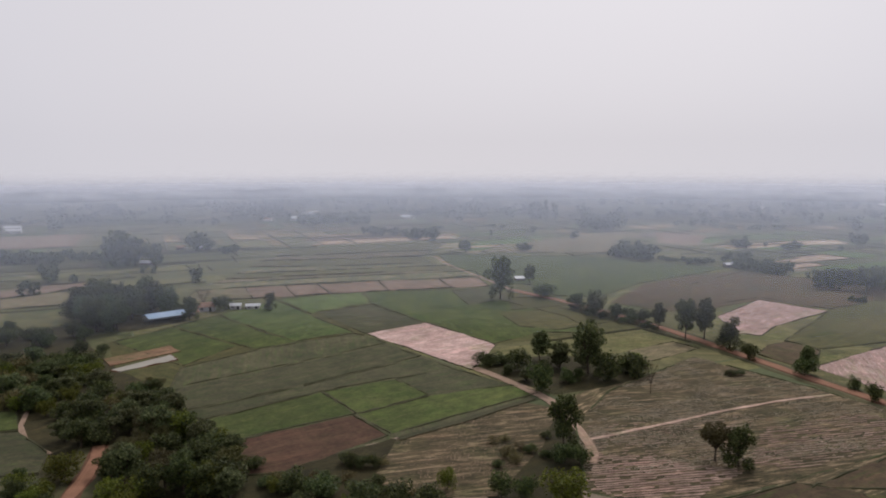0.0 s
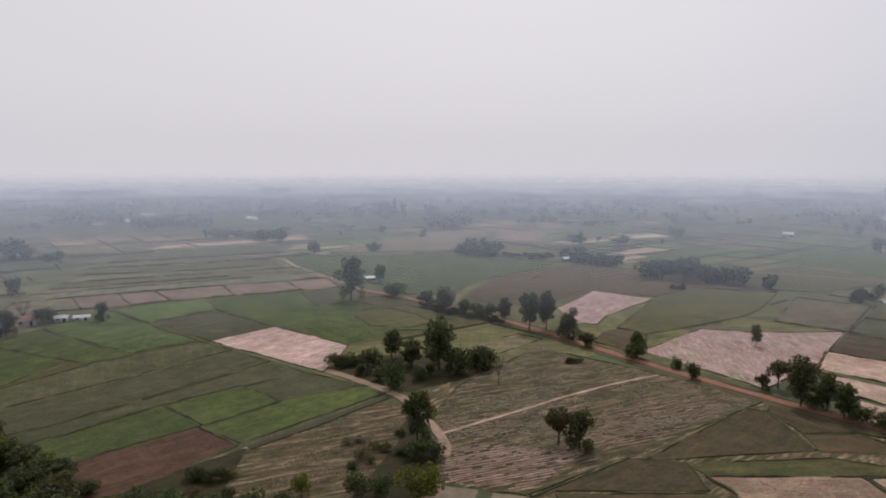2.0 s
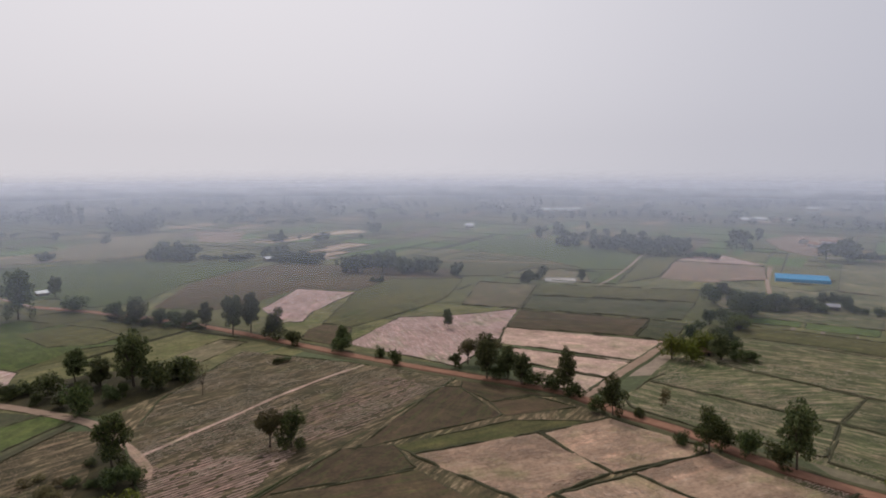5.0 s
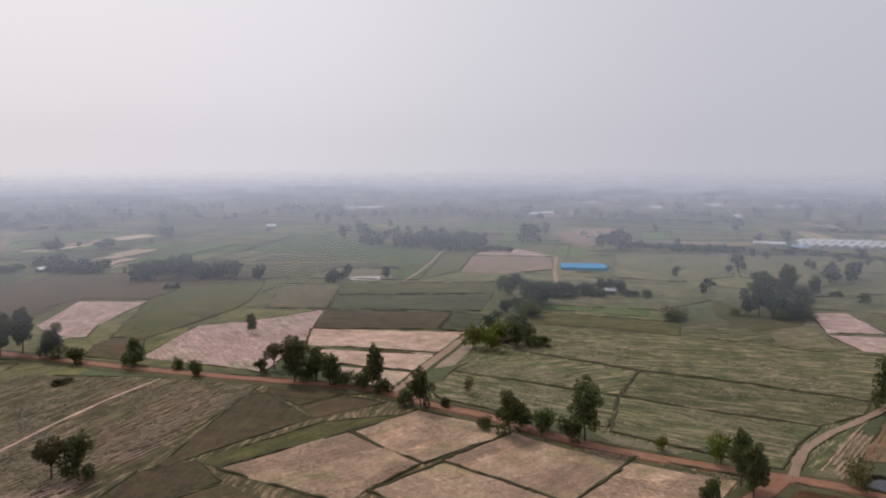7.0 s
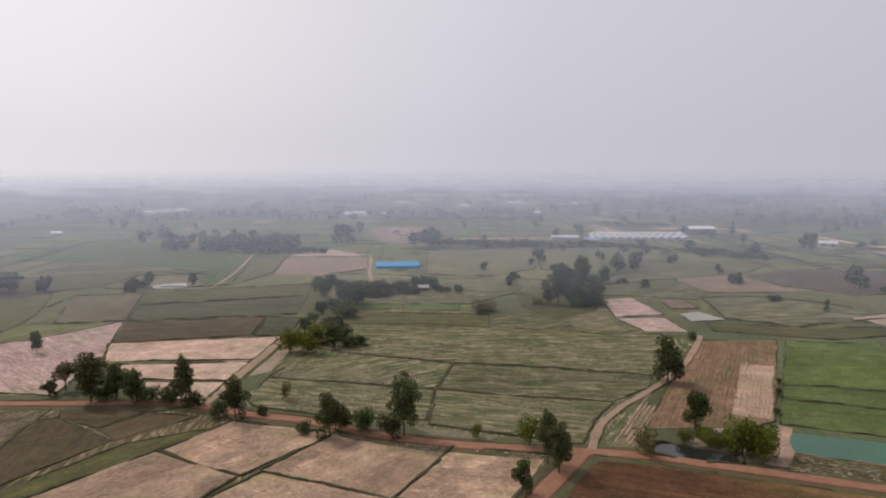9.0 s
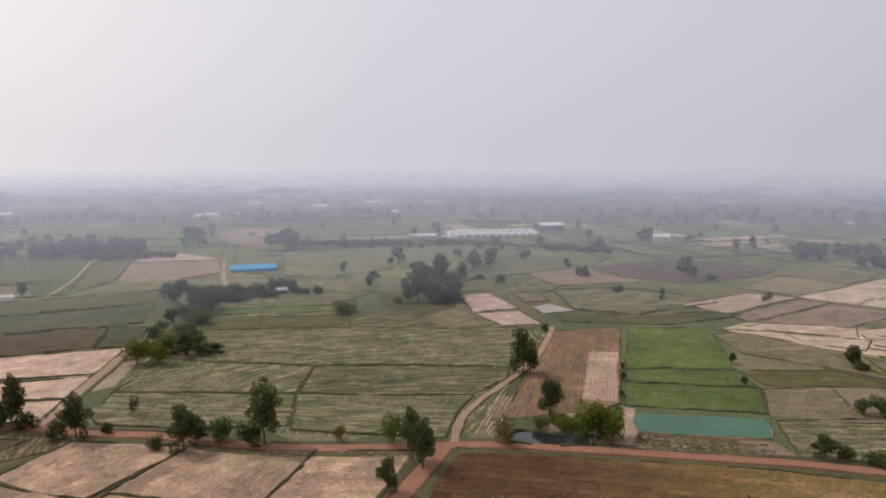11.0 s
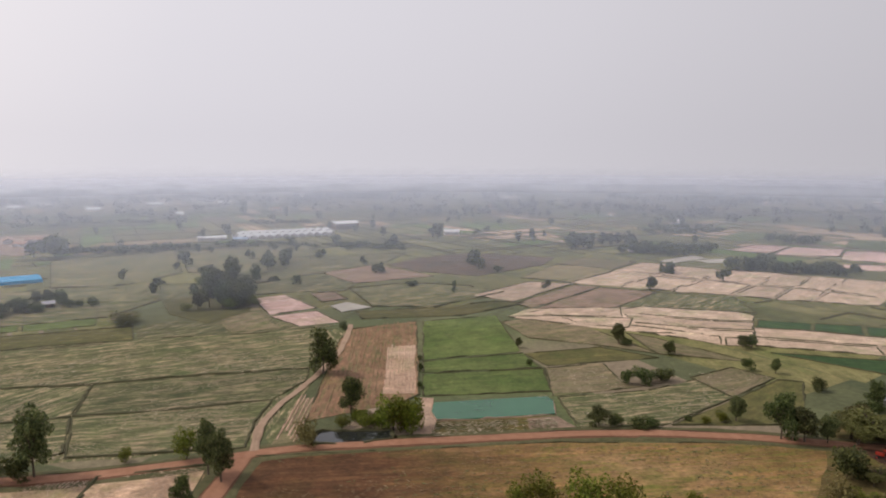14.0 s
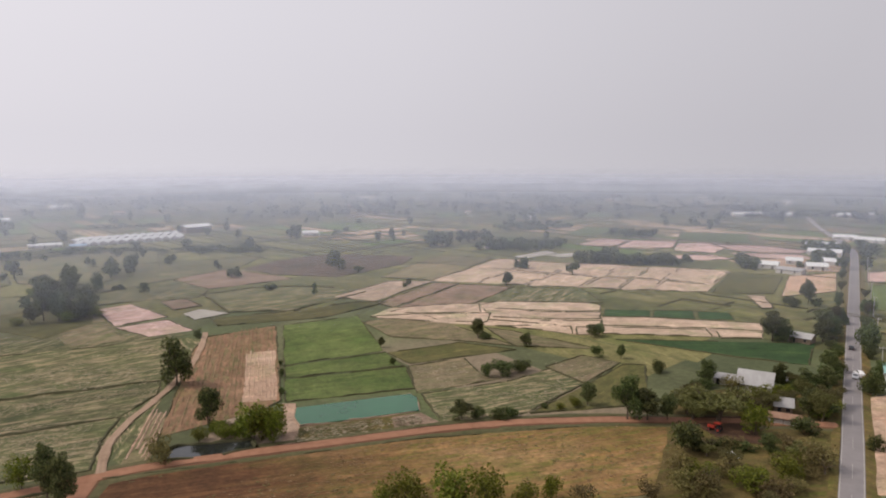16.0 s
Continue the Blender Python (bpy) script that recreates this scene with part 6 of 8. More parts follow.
tree("tall", 262.7, -90.6, 8.3, 5.6)
tree("tall", 260.7, -50.8, 3.9, 3)
tree("tall", 180.6, -96.2, 7, 4.8)
tree("tall", 376.3, -148.1, 6.7, 5.4)
tree("tall", 383.9, -91, 4.7, 3.7)
tree("tall", 221.3, -130.8, 5.2, 3.6)
tree("light", 184.5, 11.6, 4, 5.2)
tree("light", 184.2, 5.4, 4.4, 5.5)
tree("light", 183.4, 0.8, 6.3, 6.1)
tree("light", 180.3, -3.8, 11.1, 7.5)
tree("light", 178, -7, 10.1, 5)
tree("drybush", 177, 20.7, 7, 5.9)
tree("light", 180.5, -92.1, 3.5, 4.5)
tree("light", 179.7, -87.3, 2.3, 3.3)
tree("light", 147.9, -127.5, 10, 8.3)
tree("light", 154.2, -152.7, 5.8, 8.5)
tree("round", 187.3, -141.8, 8.1, 6.5)
tree("round", 177.3, -160.3, 7.6, 7.1)
tree("round", 138, -123.3, 4.9, 5.6)
far_tree(402.2, -325.3, 8.6, 7.6)
far_tree(400.9, -330.3, 8, 7.6)
far_tree(398.7, -334.6, 6.6, 7.6)
far_tree(441.2, -240.8, 9.9, 12.9)
far_tree(437.8, -248.5, 11, 12.9)
far_tree(429.7, -253.7, 8.1, 9.6)
far_tree(423.7, -257.4, 7.1, 9.6)
far_tree(423, -264.2, 7.1, 9.6)
far_tree(418.6, -267.3, 9.3, 11.4)
far_tree(416.7, -274.8, 8.7, 11.4)
far_tree(463.8, -435.8, 6.4, 8.2)
far_tree(460.8, -439.6, 7.4, 8.2)
far_tree(461.3, -446.8, 5.5, 8.2)
far_tree(458, -450.3, 7, 8.2)
far_tree(458.3, -457.3, 5.5, 8.2)
tree("bush", 172, -162.9, 5.9, 5.2)
tree("bush", 170.4, -165.6, 5.8, 5.2)
tree("round", 170.5, -170.1, 4.7, 5.2)
tree("flat", 158.8, -124.4, 9.6, 17)
tree("flat", 166, -119.6, 7.4, 11.2)
tree("flat", 161.8, -118.5, 7.2, 9.4)
tree("tall", 164.8, -106.3, 9, 7.8)
tree("tall", 163.3, -111.5, 7.7, 4.7)
tree("tall", 280.5, -268.8, 11.8, 6.7)
far_tree(449.1, -60.9, 8.7, 7.2)
tree("bush", 144.3, -103.7, 10.1, 8.6)
tree("bush", 225.4, -204.9, 7.5, 8.9)
tree("bush", 225.7, -211.4, 4.4, 5)
tree("bush", 224.5, -214.3, 3.6, 5)
tree("bush", 223.7, -226.7, 9.2, 11.3)
tree("bush", 177.5, -180, 7.4, 7.3)
tree("bush", 277.3, -255.8, 6.9, 8.2)
tree("round", 178.2, -162.5, 3.5, 3.5)
tree("bush", 177, -164.3, 3.2, 3.5)
tree("bush", 176.7, -166.8, 3.6, 3.5)
tree("bush", 203.1, -134.5, 5.9, 5)
tree("bush", 185.4, -136.3, 3.5, 5.3)
tree("bush", 184.7, -140, 3.8, 5.3)
tree("bush", 197.4, -203.2, 8.2, 4.8)
tree("light", 136.6, -31.8, 8.5, 9)
tree("light", 132.9, -40.5, 10, 11)
tree("light", 130.9, -47.2, 9.6, 8.4)
tree("light", 129.9, -61.4, 7, 5.2)
tree("light", 156.6, -160.5, 5, 8.1)
tree("light", 124.5, -116.4, 6.6, 8.9)
tree("light", 122.1, -105.3, 6.4, 8.6)
tree("light", 136.7, -27, 6.2, 5.8)
tree("light", 128.7, -55.1, 6.1, 7)
tree("drybush", 127.1, -126.6, 8.4, 9.2)
tree("drybush", 123.9, -89.5, 7.6, 7.3)
tree("drybush", 122.6, -94.2, 6.3, 6)
tree("drybush", 128.1, -104.2, 6.6, 6.4)
tree("drybush", 123.7, -81.2, 6.2, 5.9)
tree("drybush", 137, -129.2, 5, 7)
tree("drybush", 127.6, -67.5, 5, 5.9)
tree("drybush", 131.2, -93.2, 7.9, 6.4)
tree("bush", 145.1, -140.1, 6.1, 7.4)
tree("bush", 142.6, -115.1, 3.6, 5.2)
tree("bush", 140.5, -117.6, 3.6, 5.2)
tree("bush", 143.7, -108.1, 3.3, 4.2)
tree("bush", 143.8, -111.5, 3.4, 4.2)
tree("bush", 206.3, -226.6, 13, 8.5)
tree("bush", 252.3, -275.7, 10.5, 7.8)
tree("bush", 165, -183.8, 8.8, 6.9)
tree("bush", 131.3, -149.1, 5.7, 4.2)
far_tree(357.1, -385.9, 14.6, 12.3)

# groves
field("paddy", (-129.3, 180.9), (-114.8, 184.1), (-98.7, 169.9), (-94.6, 158.2), (-110.1, 154.6))
field("paddy", (-110.4, 153.1), (-93.9, 157), (-84.5, 141.3), (-99.1, 136.5))
field("rice", (-140.1, 196.5), (-124.5, 199.9), (-115.8, 185.7), (-130.4, 182.4))
dirt_road("track", "pale footpath that curves round the grove", TRACK, 1, (-121.2, 199.9), (-118, 192.1), (-114.1, 184.9), (-106.3, 175.9), (-97.8, 169.2), high=0.3, bank=None, seed=12)
grove(20, ("bush", "round", "light"), 9, 4.5, 5, (-98.5, 154.6), (-90.3, 156.1), (-80.3, 140), (-88.7, 136.5))
grove(1, ("round", "bush", "flat", "bush", "tall", "light", "round", "drybush"), 105, 6.3, 7.6, (-179, 231.4), (-159.2, 248.3), (-136.7, 252), (-115.2, 234.8), (-105.3, 219.7), (-86.9, 214.2), (-74.4, 190.1), (-69.9, 174.2), (-87.2, 174.2), (-85.1, 151.8), (-96.8, 170.6), (-111.6, 194.3), (-124.2, 199.9), (-153, 196.5))
grove(2, ("round", "bush", "flat", "tall", "light"), 34, 7.5, 7.5, (-84.1, 170.6), (-71.3, 181.8), (-53, 170.7), (-39.5, 141.4), (-68.2, 134.3))
grove(3, ("round", "round", "tall"), 22, 13, 12, (-167.8, 295.2), (-177, 328.7), (-167.6, 348.5), (-133.8, 348.7), (-119.8, 321.7), (-135.1, 305.8), (-149.6, 280.8))
grove(17, ("round", "bush", "tall", "bush"), 20, 5.5, 6.5, (-189.9, 276.2), (-176.7, 300.3), (-142.7, 290.3), (-121.3, 252.1), (-137, 244.8), (-168.9, 244.7))
grove(4, ("bush", "drybush", "bush", "light"), 24, 3.2, 4, (-40.5, 154.7), (-19.8, 165.6), (-0.5, 154.8), (1.9, 140.2), (-36.6, 134.3))
grove(5, ("flat", "light", "flat", "light", "bush", "drybush"), 15, 5.5, 7, (179.2, -124.9), (181, -147.5), (168.4, -172.2), (147.5, -153.1), (144.3, -143), (159.6, -141.9), (163, -122.1))
grove(6, ("light", "drybush", "flat", "drybush", "bare"), 22, 4.2, 6, (145.1, -101), (142.6, -122.2), (134.3, -138.6), (103.7, -109.5), (112.7, -78))
grove(7, ("bush", "bush", "round"), 14, 5, 5, (257.3, -258.2), (255, -266.5), (152.1, -160), (169.1, -169.7))
grove(8, ("bush", "round"), 10, 5, 5, (273.2, -294.4), (271.7, -299.8), (164.1, -187.2), (165.4, -182.5))
grove(9, ("round",), 18, 10, 9, (442.3, 445.7), (546.2, 479.4), (554.4, 381.6), (501.6, 345.3), (445.2, 379.1), (424.1, 414.9))
grove(16, ("bush", "tall", "bush", "round"), 12, 5, 5.5, (13.2, 244), (24.7, 260.3), (44.7, 252.7), (54.7, 242.1), (73.6, 245.6), (67.5, 231), (31.9, 220.1))
grove(10, ("drybush", "bush", "drybush"), 10, 2.6, 4, (11.7, 186.1), (28.3, 194.8), (30.7, 170.9), (22.8, 154.9), (9.7, 152))
grove(11, ("round", "tall", "bush"), 14, 9, 8, (428.9, -405.5), (456.1, -455.7), (425.6, -440.3), (351.2, -365.5), (366.2, -353.7))
grove(12, ("round", "bush"), 12, 9, 9, (568.8, -158.7), (548.2, -205.4), (511, -252.6), (494, -236.5), (519.3, -165.8))
grove(13, ("light", "drybush", "light"), 8, 3.5, 5, (178.4, 19.3), (189.5, 10.2), (193.6, -6.7), (187.9, -7.5), (185, 9.9))
tree("round", 250.3, 154.7, 7.3, 8.6)
tree("round", 301.4, 175, 11.4, 13)
tree("light", 276.9, 165.6, 8.5, 10.5)
grove(14, ("tall", "bush", "light", "flat"), 6, 8, 8, (373.2, 104.5), (455.9, 115), (493.2, 95), (349.4, 65), (352.9, 85.5))
grove(15, ("bare", "drybush", "tall"), 10, 6, 5, (507.9, 146.9), (624.9, 143.8), (563.9, 50.3), (483.4, 60.5))

# weeds, straw and dry grass
tufts(DRY_GRASS, "dry pale straw in rows over the rough field", 16000, 0.095, 1.3, 11, (33.2, 155.5), (63.4, 160.6), (130.9, 178), (138.7, 183.1), (120.4, 218.6), (93.6, 258.2), (53, 218.7), (37.3, 190.1), (31.7, 149.2), bare=0.03, scale=0.035)
tufts(REED, "dry straw and litter in the scrub", 1500, 0.11, 1, 13, (-17.6, 146.5), (-12.2, 176.2), (24.1, 207.2), (33.5, 201.8), (25.5, 174.5), (11.8, 146.5), bare=-0.05, scale=0.035)
tufts(DRY_GRASS, "pale stubble rows in the weedy fields", 8500, 0.1, 1.3, 15, (209, 150.7), (235.5, 24.6), (173.9, 33.2), (161.9, 132.8), bare=0.06, scale=0.035)
tufts(DRY_GRASS, "pale stubble rows in the far weedy field", 2000, 0.17, 1.5, 17, (240, 155.1), (295.4, 15.7), (239, 22.4), (225.8, 92.9), (216.1, 152.8), bare=0.14, scale=0.035)
tufts(DRY_GRASS, "dry grass over the fallow plots", 1200, 0.14, 1.3, 22, (233.8, -55.3), (228.9, -119.3), (216.3, -127.7), (179.6, -78.4), (178.5, -51.6), (205, -51.1), bare=0.08, scale=0.035)
tufts(WEED, "green weeds on the pond bank", 500, 0.16, 0.8, 41, (186, -13.2), (187.2, -47), (179.2, -46.2), (176.2, -11.6), bare=-0.2, scale=0.035)
tufts(DRY_GRASS, "dry grass on the pond bank", 500, 0.16, 0.8, 42, (186, -13.2), (187.2, -47), (179.2, -46.2), (176.2, -11.6), bare=-0.1, scale=0.035)
tufts(CLOD, "dry clods over the harvested tan field", 1819, 0.11, 0.9, 43, (128.4, 130.2), (150.8, 127.7), (153.9, 98.2), (125.3, 104.3), bare=-0.05, scale=0.035)
tufts(CLOD, "dry clods over the harvested tan field", 2240, 0.11, 0.9, 44, (93.4, 138.9), (126.3, 131.6), (122.7, 105), (99, 105.4), bare=-0.05, scale=0.035)
tufts(CLOD, "dry clods over the harvested tan field", 2520, 0.11, 0.9, 45, (129.2, 100.3), (153.1, 96.6), (158.1, 65.4), (128.7, 67.3), bare=-0.05, scale=0.035)
tufts(CLOD, "dry clods over the harvested tan field", 1819, 0.11, 0.9, 46, (158, 64), (162.4, 42.5), (133.6, 43.4), (128.9, 65.6), bare=-0.05, scale=0.035)
tufts(CLOD, "dry clods over the harvested tan field", 1819, 0.11, 0.9, 47, (127.2, 99.6), (127.5, 66.9), (107.1, 71.7), (106.7, 103), bare=-0.05, scale=0.035)
tufts(REED, "brown dead grass over the grassland", 2600, 0.11, 1, 48, (166.5, 31.3), (169, -42), (164.3, -95.1), (156.5, -108.8), (128.3, -91.3), (126.8, 31.8), bare=-0.1, scale=0.02)
tufts(WEED, "green tussocks in the grassland", 500, 0.14, 1, 49, (166.5, 31.3), (169, -42), (164.3, -95.1), (156.5, -108.8), (128.3, -91.3), (126.8, 31.8), bare=0.15, scale=0.03)
# groves, hedges and lone trees of the plain
tree("bush", 64, 347.2, 2.5, 4.2)
tree("bush", 66.2, 345.3, 2.3, 4.5)
tree("drybush", 67, 336.5, 3.9, 3.7)
tree("bush", 69.6, 337, 3.9, 5.0)
tree("bush", 71.6, 335.2, 4.2, 5.0)
tree("drybush", 72.5, 327.8, 2.6, 3.8)
tree("bush", 74.2, 324.5, 4.2, 4.8)
tree("drybush", 77.2, 327.5, 3.5, 4.5)
tree("drybush", 78.7, 323.5, 2.7, 3.6)
tree("drybush", 79.3, 316.6, 2.1, 3.6)
tree("bush", 80.9, 313.7, 3.8, 4.0)
tree("bush", 83.4, 314.3, 2.7, 3.9)
tree("bush", 85.2, 312.5, 3.7, 3.0)
tree("drybush", 86.5, 308.9, 4.1, 3.9)
tree("bush", 88, 306.3, 2.7, 4.8)
tree("bush", 90.3, 306.5, 3.9, 4.1)
tree("bush", 91.4, 302.7, 2.7, 4.2)
tree("bush", 312.9, 189.2, 7.4, 8.7)
tree("bush", 291.2, 182.5, 7.0, 8.3)
tree("round", 275.9, 179.1, 6.5, 7.4)
tree("bush", 263.5, 175.6, 5.0, 6.1)
tree("round", 243.5, 166.5, 6.3, 7.2)
tree("bush", 230.3, 161.6, 6.5, 8.2)
tree("bush", 238, 151.7, 5.4, 6.8)
tree("bush", 243.8, 147.2, 6.1, 6.4)
tree("light", 231.6, 157, 5.6, 7.7)
tree("bush", 345.1, 70.5, 7.5, 9.2)
tree("bush", 353.6, 67.1, 5.3, 6.9)
tree("round", 354.7, 77.5, 9.7, 9.6)
tree("round", 446.7, 94, 10.0, 11.3)
tree("bush", 368.8, 91.2, 7.4, 10.2)
tree("bush", 376.8, 69.8, 6.7, 6.3)
tree("round", 406.7, 93.7, 9.9, 10.0)
tree("tall", 431.7, 104.2, 8.2, 7.7)
tree("bare", 370.6, -144.1, 7.8, 5.1)
tree("bare", 382.1, -88.3, 4.2, 3.4)
tree("round", 424.9, -177.6, 8.2, 6.8)
far_tree(-426.2, 785.6, 10.7, 12.1)
far_tree(-249.6, 522.9, 15.6, 9.5)
far_tree(-241.9, 519.8, 20.1, 10.6)
far_tree(-229.5, 510.8, 26.3, 11.2)
far_tree(-249.1, 545.3, 19.7, 8.8)
far_tree(-206.6, 504.8, 17.5, 9.8)
far_tree(-206, 591.9, 14.3, 10.8)
far_tree(-194, 584.1, 13.2, 9.8)
far_tree(-216, 600, 10.6, 6.3)
far_tree(-170.8, 569, 7.3, 13.1)
far_tree(-179.9, 576.4, 5.1, 7.9)
far_tree(-250.3, 437.9, 12.4, 6.7)
far_tree(-240.8, 433.5, 13.7, 6.1)
far_tree(-195.1, 457.9, 7.4, 6.1)
far_tree(-187.7, 457.9, 5.9, 5.5)
far_tree(-224.2, 425.1, 6.2, 5.5)
far_tree(-315.2, 850.8, 10.9, 12.7)
far_tree(-332.2, 851, 9.5, 7.6)
far_tree(-344.2, 835.5, 8.0, 4.9)
far_tree(-270.6, 958.5, 9.2, 10.3)
far_tree(-262.9, 958.4, 7.6, 7.4)
far_tree(-224.6, 957.8, 6.9, 5.9)
far_tree(-162.7, 818.1, 15.0, 14.1)
far_tree(-147, 803.3, 17.3, 16.4)
far_tree(-141.1, 833, 12.0, 10.5)
far_tree(-79.4, 713.3, 9.2, 5.7)
far_tree(-66.9, 702, 9.6, 10.1)
far_tree(-59.1, 696.5, 9.5, 8.9)
far_tree(-50.4, 707.4, 7.4, 6.8)
far_tree(-38.2, 690.9, 9.4, 6.6)
far_tree(-24.6, 665.1, 12.3, 9.6)
far_tree(-17.2, 670, 11.3, 9.6)
far_tree(-5.6, 767.4, 4.9, 15.9)
far_tree(-9.5, 655.2, 7.9, 6.3)
far_tree(18.8, 574.8, 9.7, 11.1)
far_tree(54, 787, 6.3, 12.5)
far_tree(65.3, 786.8, 5.0, 11.3)
far_tree(48.5, 706.4, 8.5, 3.4)
far_tree(90, 933.7, 10.4, 7.4)
far_tree(4.4, 934.8, 9.7, 7.5)
far_tree(-41.8, 1068.3, 12.8, 10.2)
far_tree(94.5, 734.9, 8.2, 8.2)
far_tree(123.5, 668.7, 9.1, 9.5)
far_tree(66.6, 581.9, 7.0, 9.3)
far_tree(114.4, 914.4, 23.3, 5.8)
far_tree(126.1, 914.2, 23.3, 5.8)
far_tree(134.1, 914.1, 20.4, 5.8)
far_tree(143.5, 914, 23.3, 7.2)
far_tree(164.1, 829.3, 19.9, 11.7)
far_tree(166.6, 799.7, 19.2, 13.8)
far_tree(172.9, 778.8, 16.8, 13.4)
far_tree(178.2, 758.9, 20.6, 15.3)
far_tree(185.5, 771.9, 13.6, 9.6)
far_tree(270, 813, 7.8, 12.3)
far_tree(286.1, 812.8, 10.4, 15.9)
far_tree(299, 812.6, 15.6, 12.2)
far_tree(306.5, 798.1, 10.2, 14.3)
far_tree(320.2, 777.1, 4.4, 23.0)
far_tree(336.3, 757.2, 6.1, 22.1)
far_tree(366.6, 776.6, 5.6, 16.8)
far_tree(253.5, 595.9, 12.0, 8.8)
far_tree(276.2, 603.8, 4.9, 4.4)
far_tree(287.3, 591.6, 5.2, 6.0)
far_tree(293.5, 591.6, 7.6, 5.1)
far_tree(362.9, 615.6, 9.9, 10.2)
far_tree(320.5, 568.6, 5.9, 4.8)
far_tree(217.4, 362.9, 2.4, 4.5)
far_tree(-326.7, 518.1, 10.2, 10.8)
far_tree(-316.7, 512, 9.2, 7.4)
far_tree(-311.4, 512, 10.1, 7.6)
far_tree(-308.3, 518.5, 9.7, 8.5)
far_tree(-305.1, 521.2, 8.0, 8.3)
far_tree(-295.7, 515.6, 7.8, 7.7)
far_tree(-292.5, 518.1, 7.3, 9.8)
far_tree(-284.6, 517.3, 9.4, 9.5)
far_tree(-136.9, 844.5, 11.9, 16.1)
far_tree(-129.2, 849.8, 11.1, 18.4)
far_tree(-122.7, 851.7, 10.2, 13.2)
far_tree(-115.9, 861.7, 10.5, 14.7)
far_tree(-103.8, 833.8, 13.5, 19.4)
far_tree(-97.1, 847.2, 11.2, 15.2)
far_tree(-88.7, 836.7, 13.4, 13.6)
far_tree(201.6, 474.5, 6.5, 5.8)
far_tree(203.2, 468.1, 6.4, 5.8)
far_tree(205.5, 468.4, 7.2, 6.4)
far_tree(206.3, 461.3, 6.6, 5.5)
far_tree(211.6, 466.8, 5.7, 6.3)
far_tree(212.4, 458.6, 6.1, 4.4)
far_tree(217.1, 461.4, 4.6, 4.9)
far_tree(219.8, 459.9, 5.5, 6.3)
far_tree(221.7, 457.8, 4.6, 6.4)
far_tree(229.1, 423, 6.7, 7.6)
far_tree(233.1, 422, 9.8, 8.7)
far_tree(237.1, 421.6, 10.4, 7.5)
far_tree(238.8, 419.1, 9.8, 6.0)
far_tree(243.6, 420.8, 9.4, 6.7)
far_tree(245.4, 415.6, 6.8, 8.1)
far_tree(249.9, 417.6, 9.7, 8.1)
far_tree(251.7, 412.8, 8.3, 7.2)
far_tree(256, 413.3, 9.8, 5.6)
far_tree(258.9, 412.5, 7.2, 8.1)
far_tree(163.4, 525.2, 3.8, 8.0)
far_tree(164.4, 514.5, 4.8, 6.9)
far_tree(170.2, 513.7, 3.4, 9.2)
far_tree(176.4, 515.2, 4.3, 6.5)
far_tree(179, 507, 3.5, 8.2)
far_tree(182.3, 503.6, 4.7, 6.5)
far_tree(-520.8, 851.1, 3.5, 23.1)
far_tree(-499.4, 848.1, 3.3, 24.3)
far_tree(-497.7, 874.4, 3.7, 27.5)
far_tree(-471.8, 863.2, 4.5, 22.5)
far_tree(-451.2, 857.3, 4.1, 22.2)
far_tree(-442.8, 877.4, 4.9, 30.3)
far_tree(-425.7, 881, 3.4, 31.6)
far_tree(-401.5, 865.1, 4.1, 21.2)
far_tree(-395.2, 886.6, 4.7, 25.8)
far_tree(-370.3, 870.7, 4.3, 21.5)
far_tree(-352.3, 877.8, 3.5, 26.3)
far_tree(-335.8, 878.3, 3.7, 31.8)
far_tree(-146.5, 999.2, 3.7, 36.1)
far_tree(-124.5, 1002.4, 3.1, 31.4)
far_tree(-101.1, 1016.2, 4.1, 34.8)
far_tree(-75.1, 1021.2, 3.1, 29.4)
far_tree(-53.4, 1042.9, 3.3, 40.0)
far_tree(-29.9, 1021.4, 4.1, 30.9)
far_tree(-1.7, 1004.6, 4.2, 31.7)
far_tree(19.6, 1018.6, 3.7, 39.7)
far_tree(42.5, 1000, 3.4, 33.4)
far_tree(70.8, 1005.4, 3.7, 29.0)
far_tree(95.2, 1024.7, 4.5, 37.2)
far_tree(464.9, 482.4, 14.9, 11.6)
far_tree(495.1, 493.7, 13.4, 14.3)
far_tree(472.5, 456.6, 12.6, 12.5)
far_tree(438.7, 414.1, 14.5, 11.5)
far_tree(483, 442.9, 11.5, 9.4)
far_tree(533.6, 317.8, 15.8, 11.7)
far_tree(576.7, 352.9, 7.6, 7.5)
far_tree(601.7, 345.8, 13.8, 9.8)
far_tree(545.9, 612, 14.8, 7.6)
far_tree(553.8, 601.7, 11.6, 8.9)
far_tree(566.3, 517.5, 8.6, 6.1)
far_tree(717.6, 517.4, 7.8, 9.9)
far_tree(726.8, 477.2, 6.9, 5.5)
far_tree(704.7, 534.3, 9.9, 7.1)
far_tree(572.5, 267, 10.9, 10.6)
far_tree(570.7, 255.7, 14.6, 12.3)
far_tree(583, 253.4, 10.9, 8.6)
far_tree(563.5, 201.5, 10.1, 6.0)
far_tree(567.9, 178.2, 7.6, 5.0)
far_tree(741.3, 208.5, 14.2, 8.4)
far_tree(891.9, 302.7, 12.0, 12.0)
far_tree(690.3, 149.8, 10.2, 10.1)
far_tree(581.8, 121.7, 7.3, 11.5)
far_tree(676.4, 167.8, 6.6, 4.6)
far_tree(979.1, 187.9, 14.1, 8.8)
far_tree(860.9, 131.7, 7.3, 6.3)
far_tree(886.8, 119.5, 17.2, 6.4)
far_tree(804.3, 322.4, 6.6, 8.9)
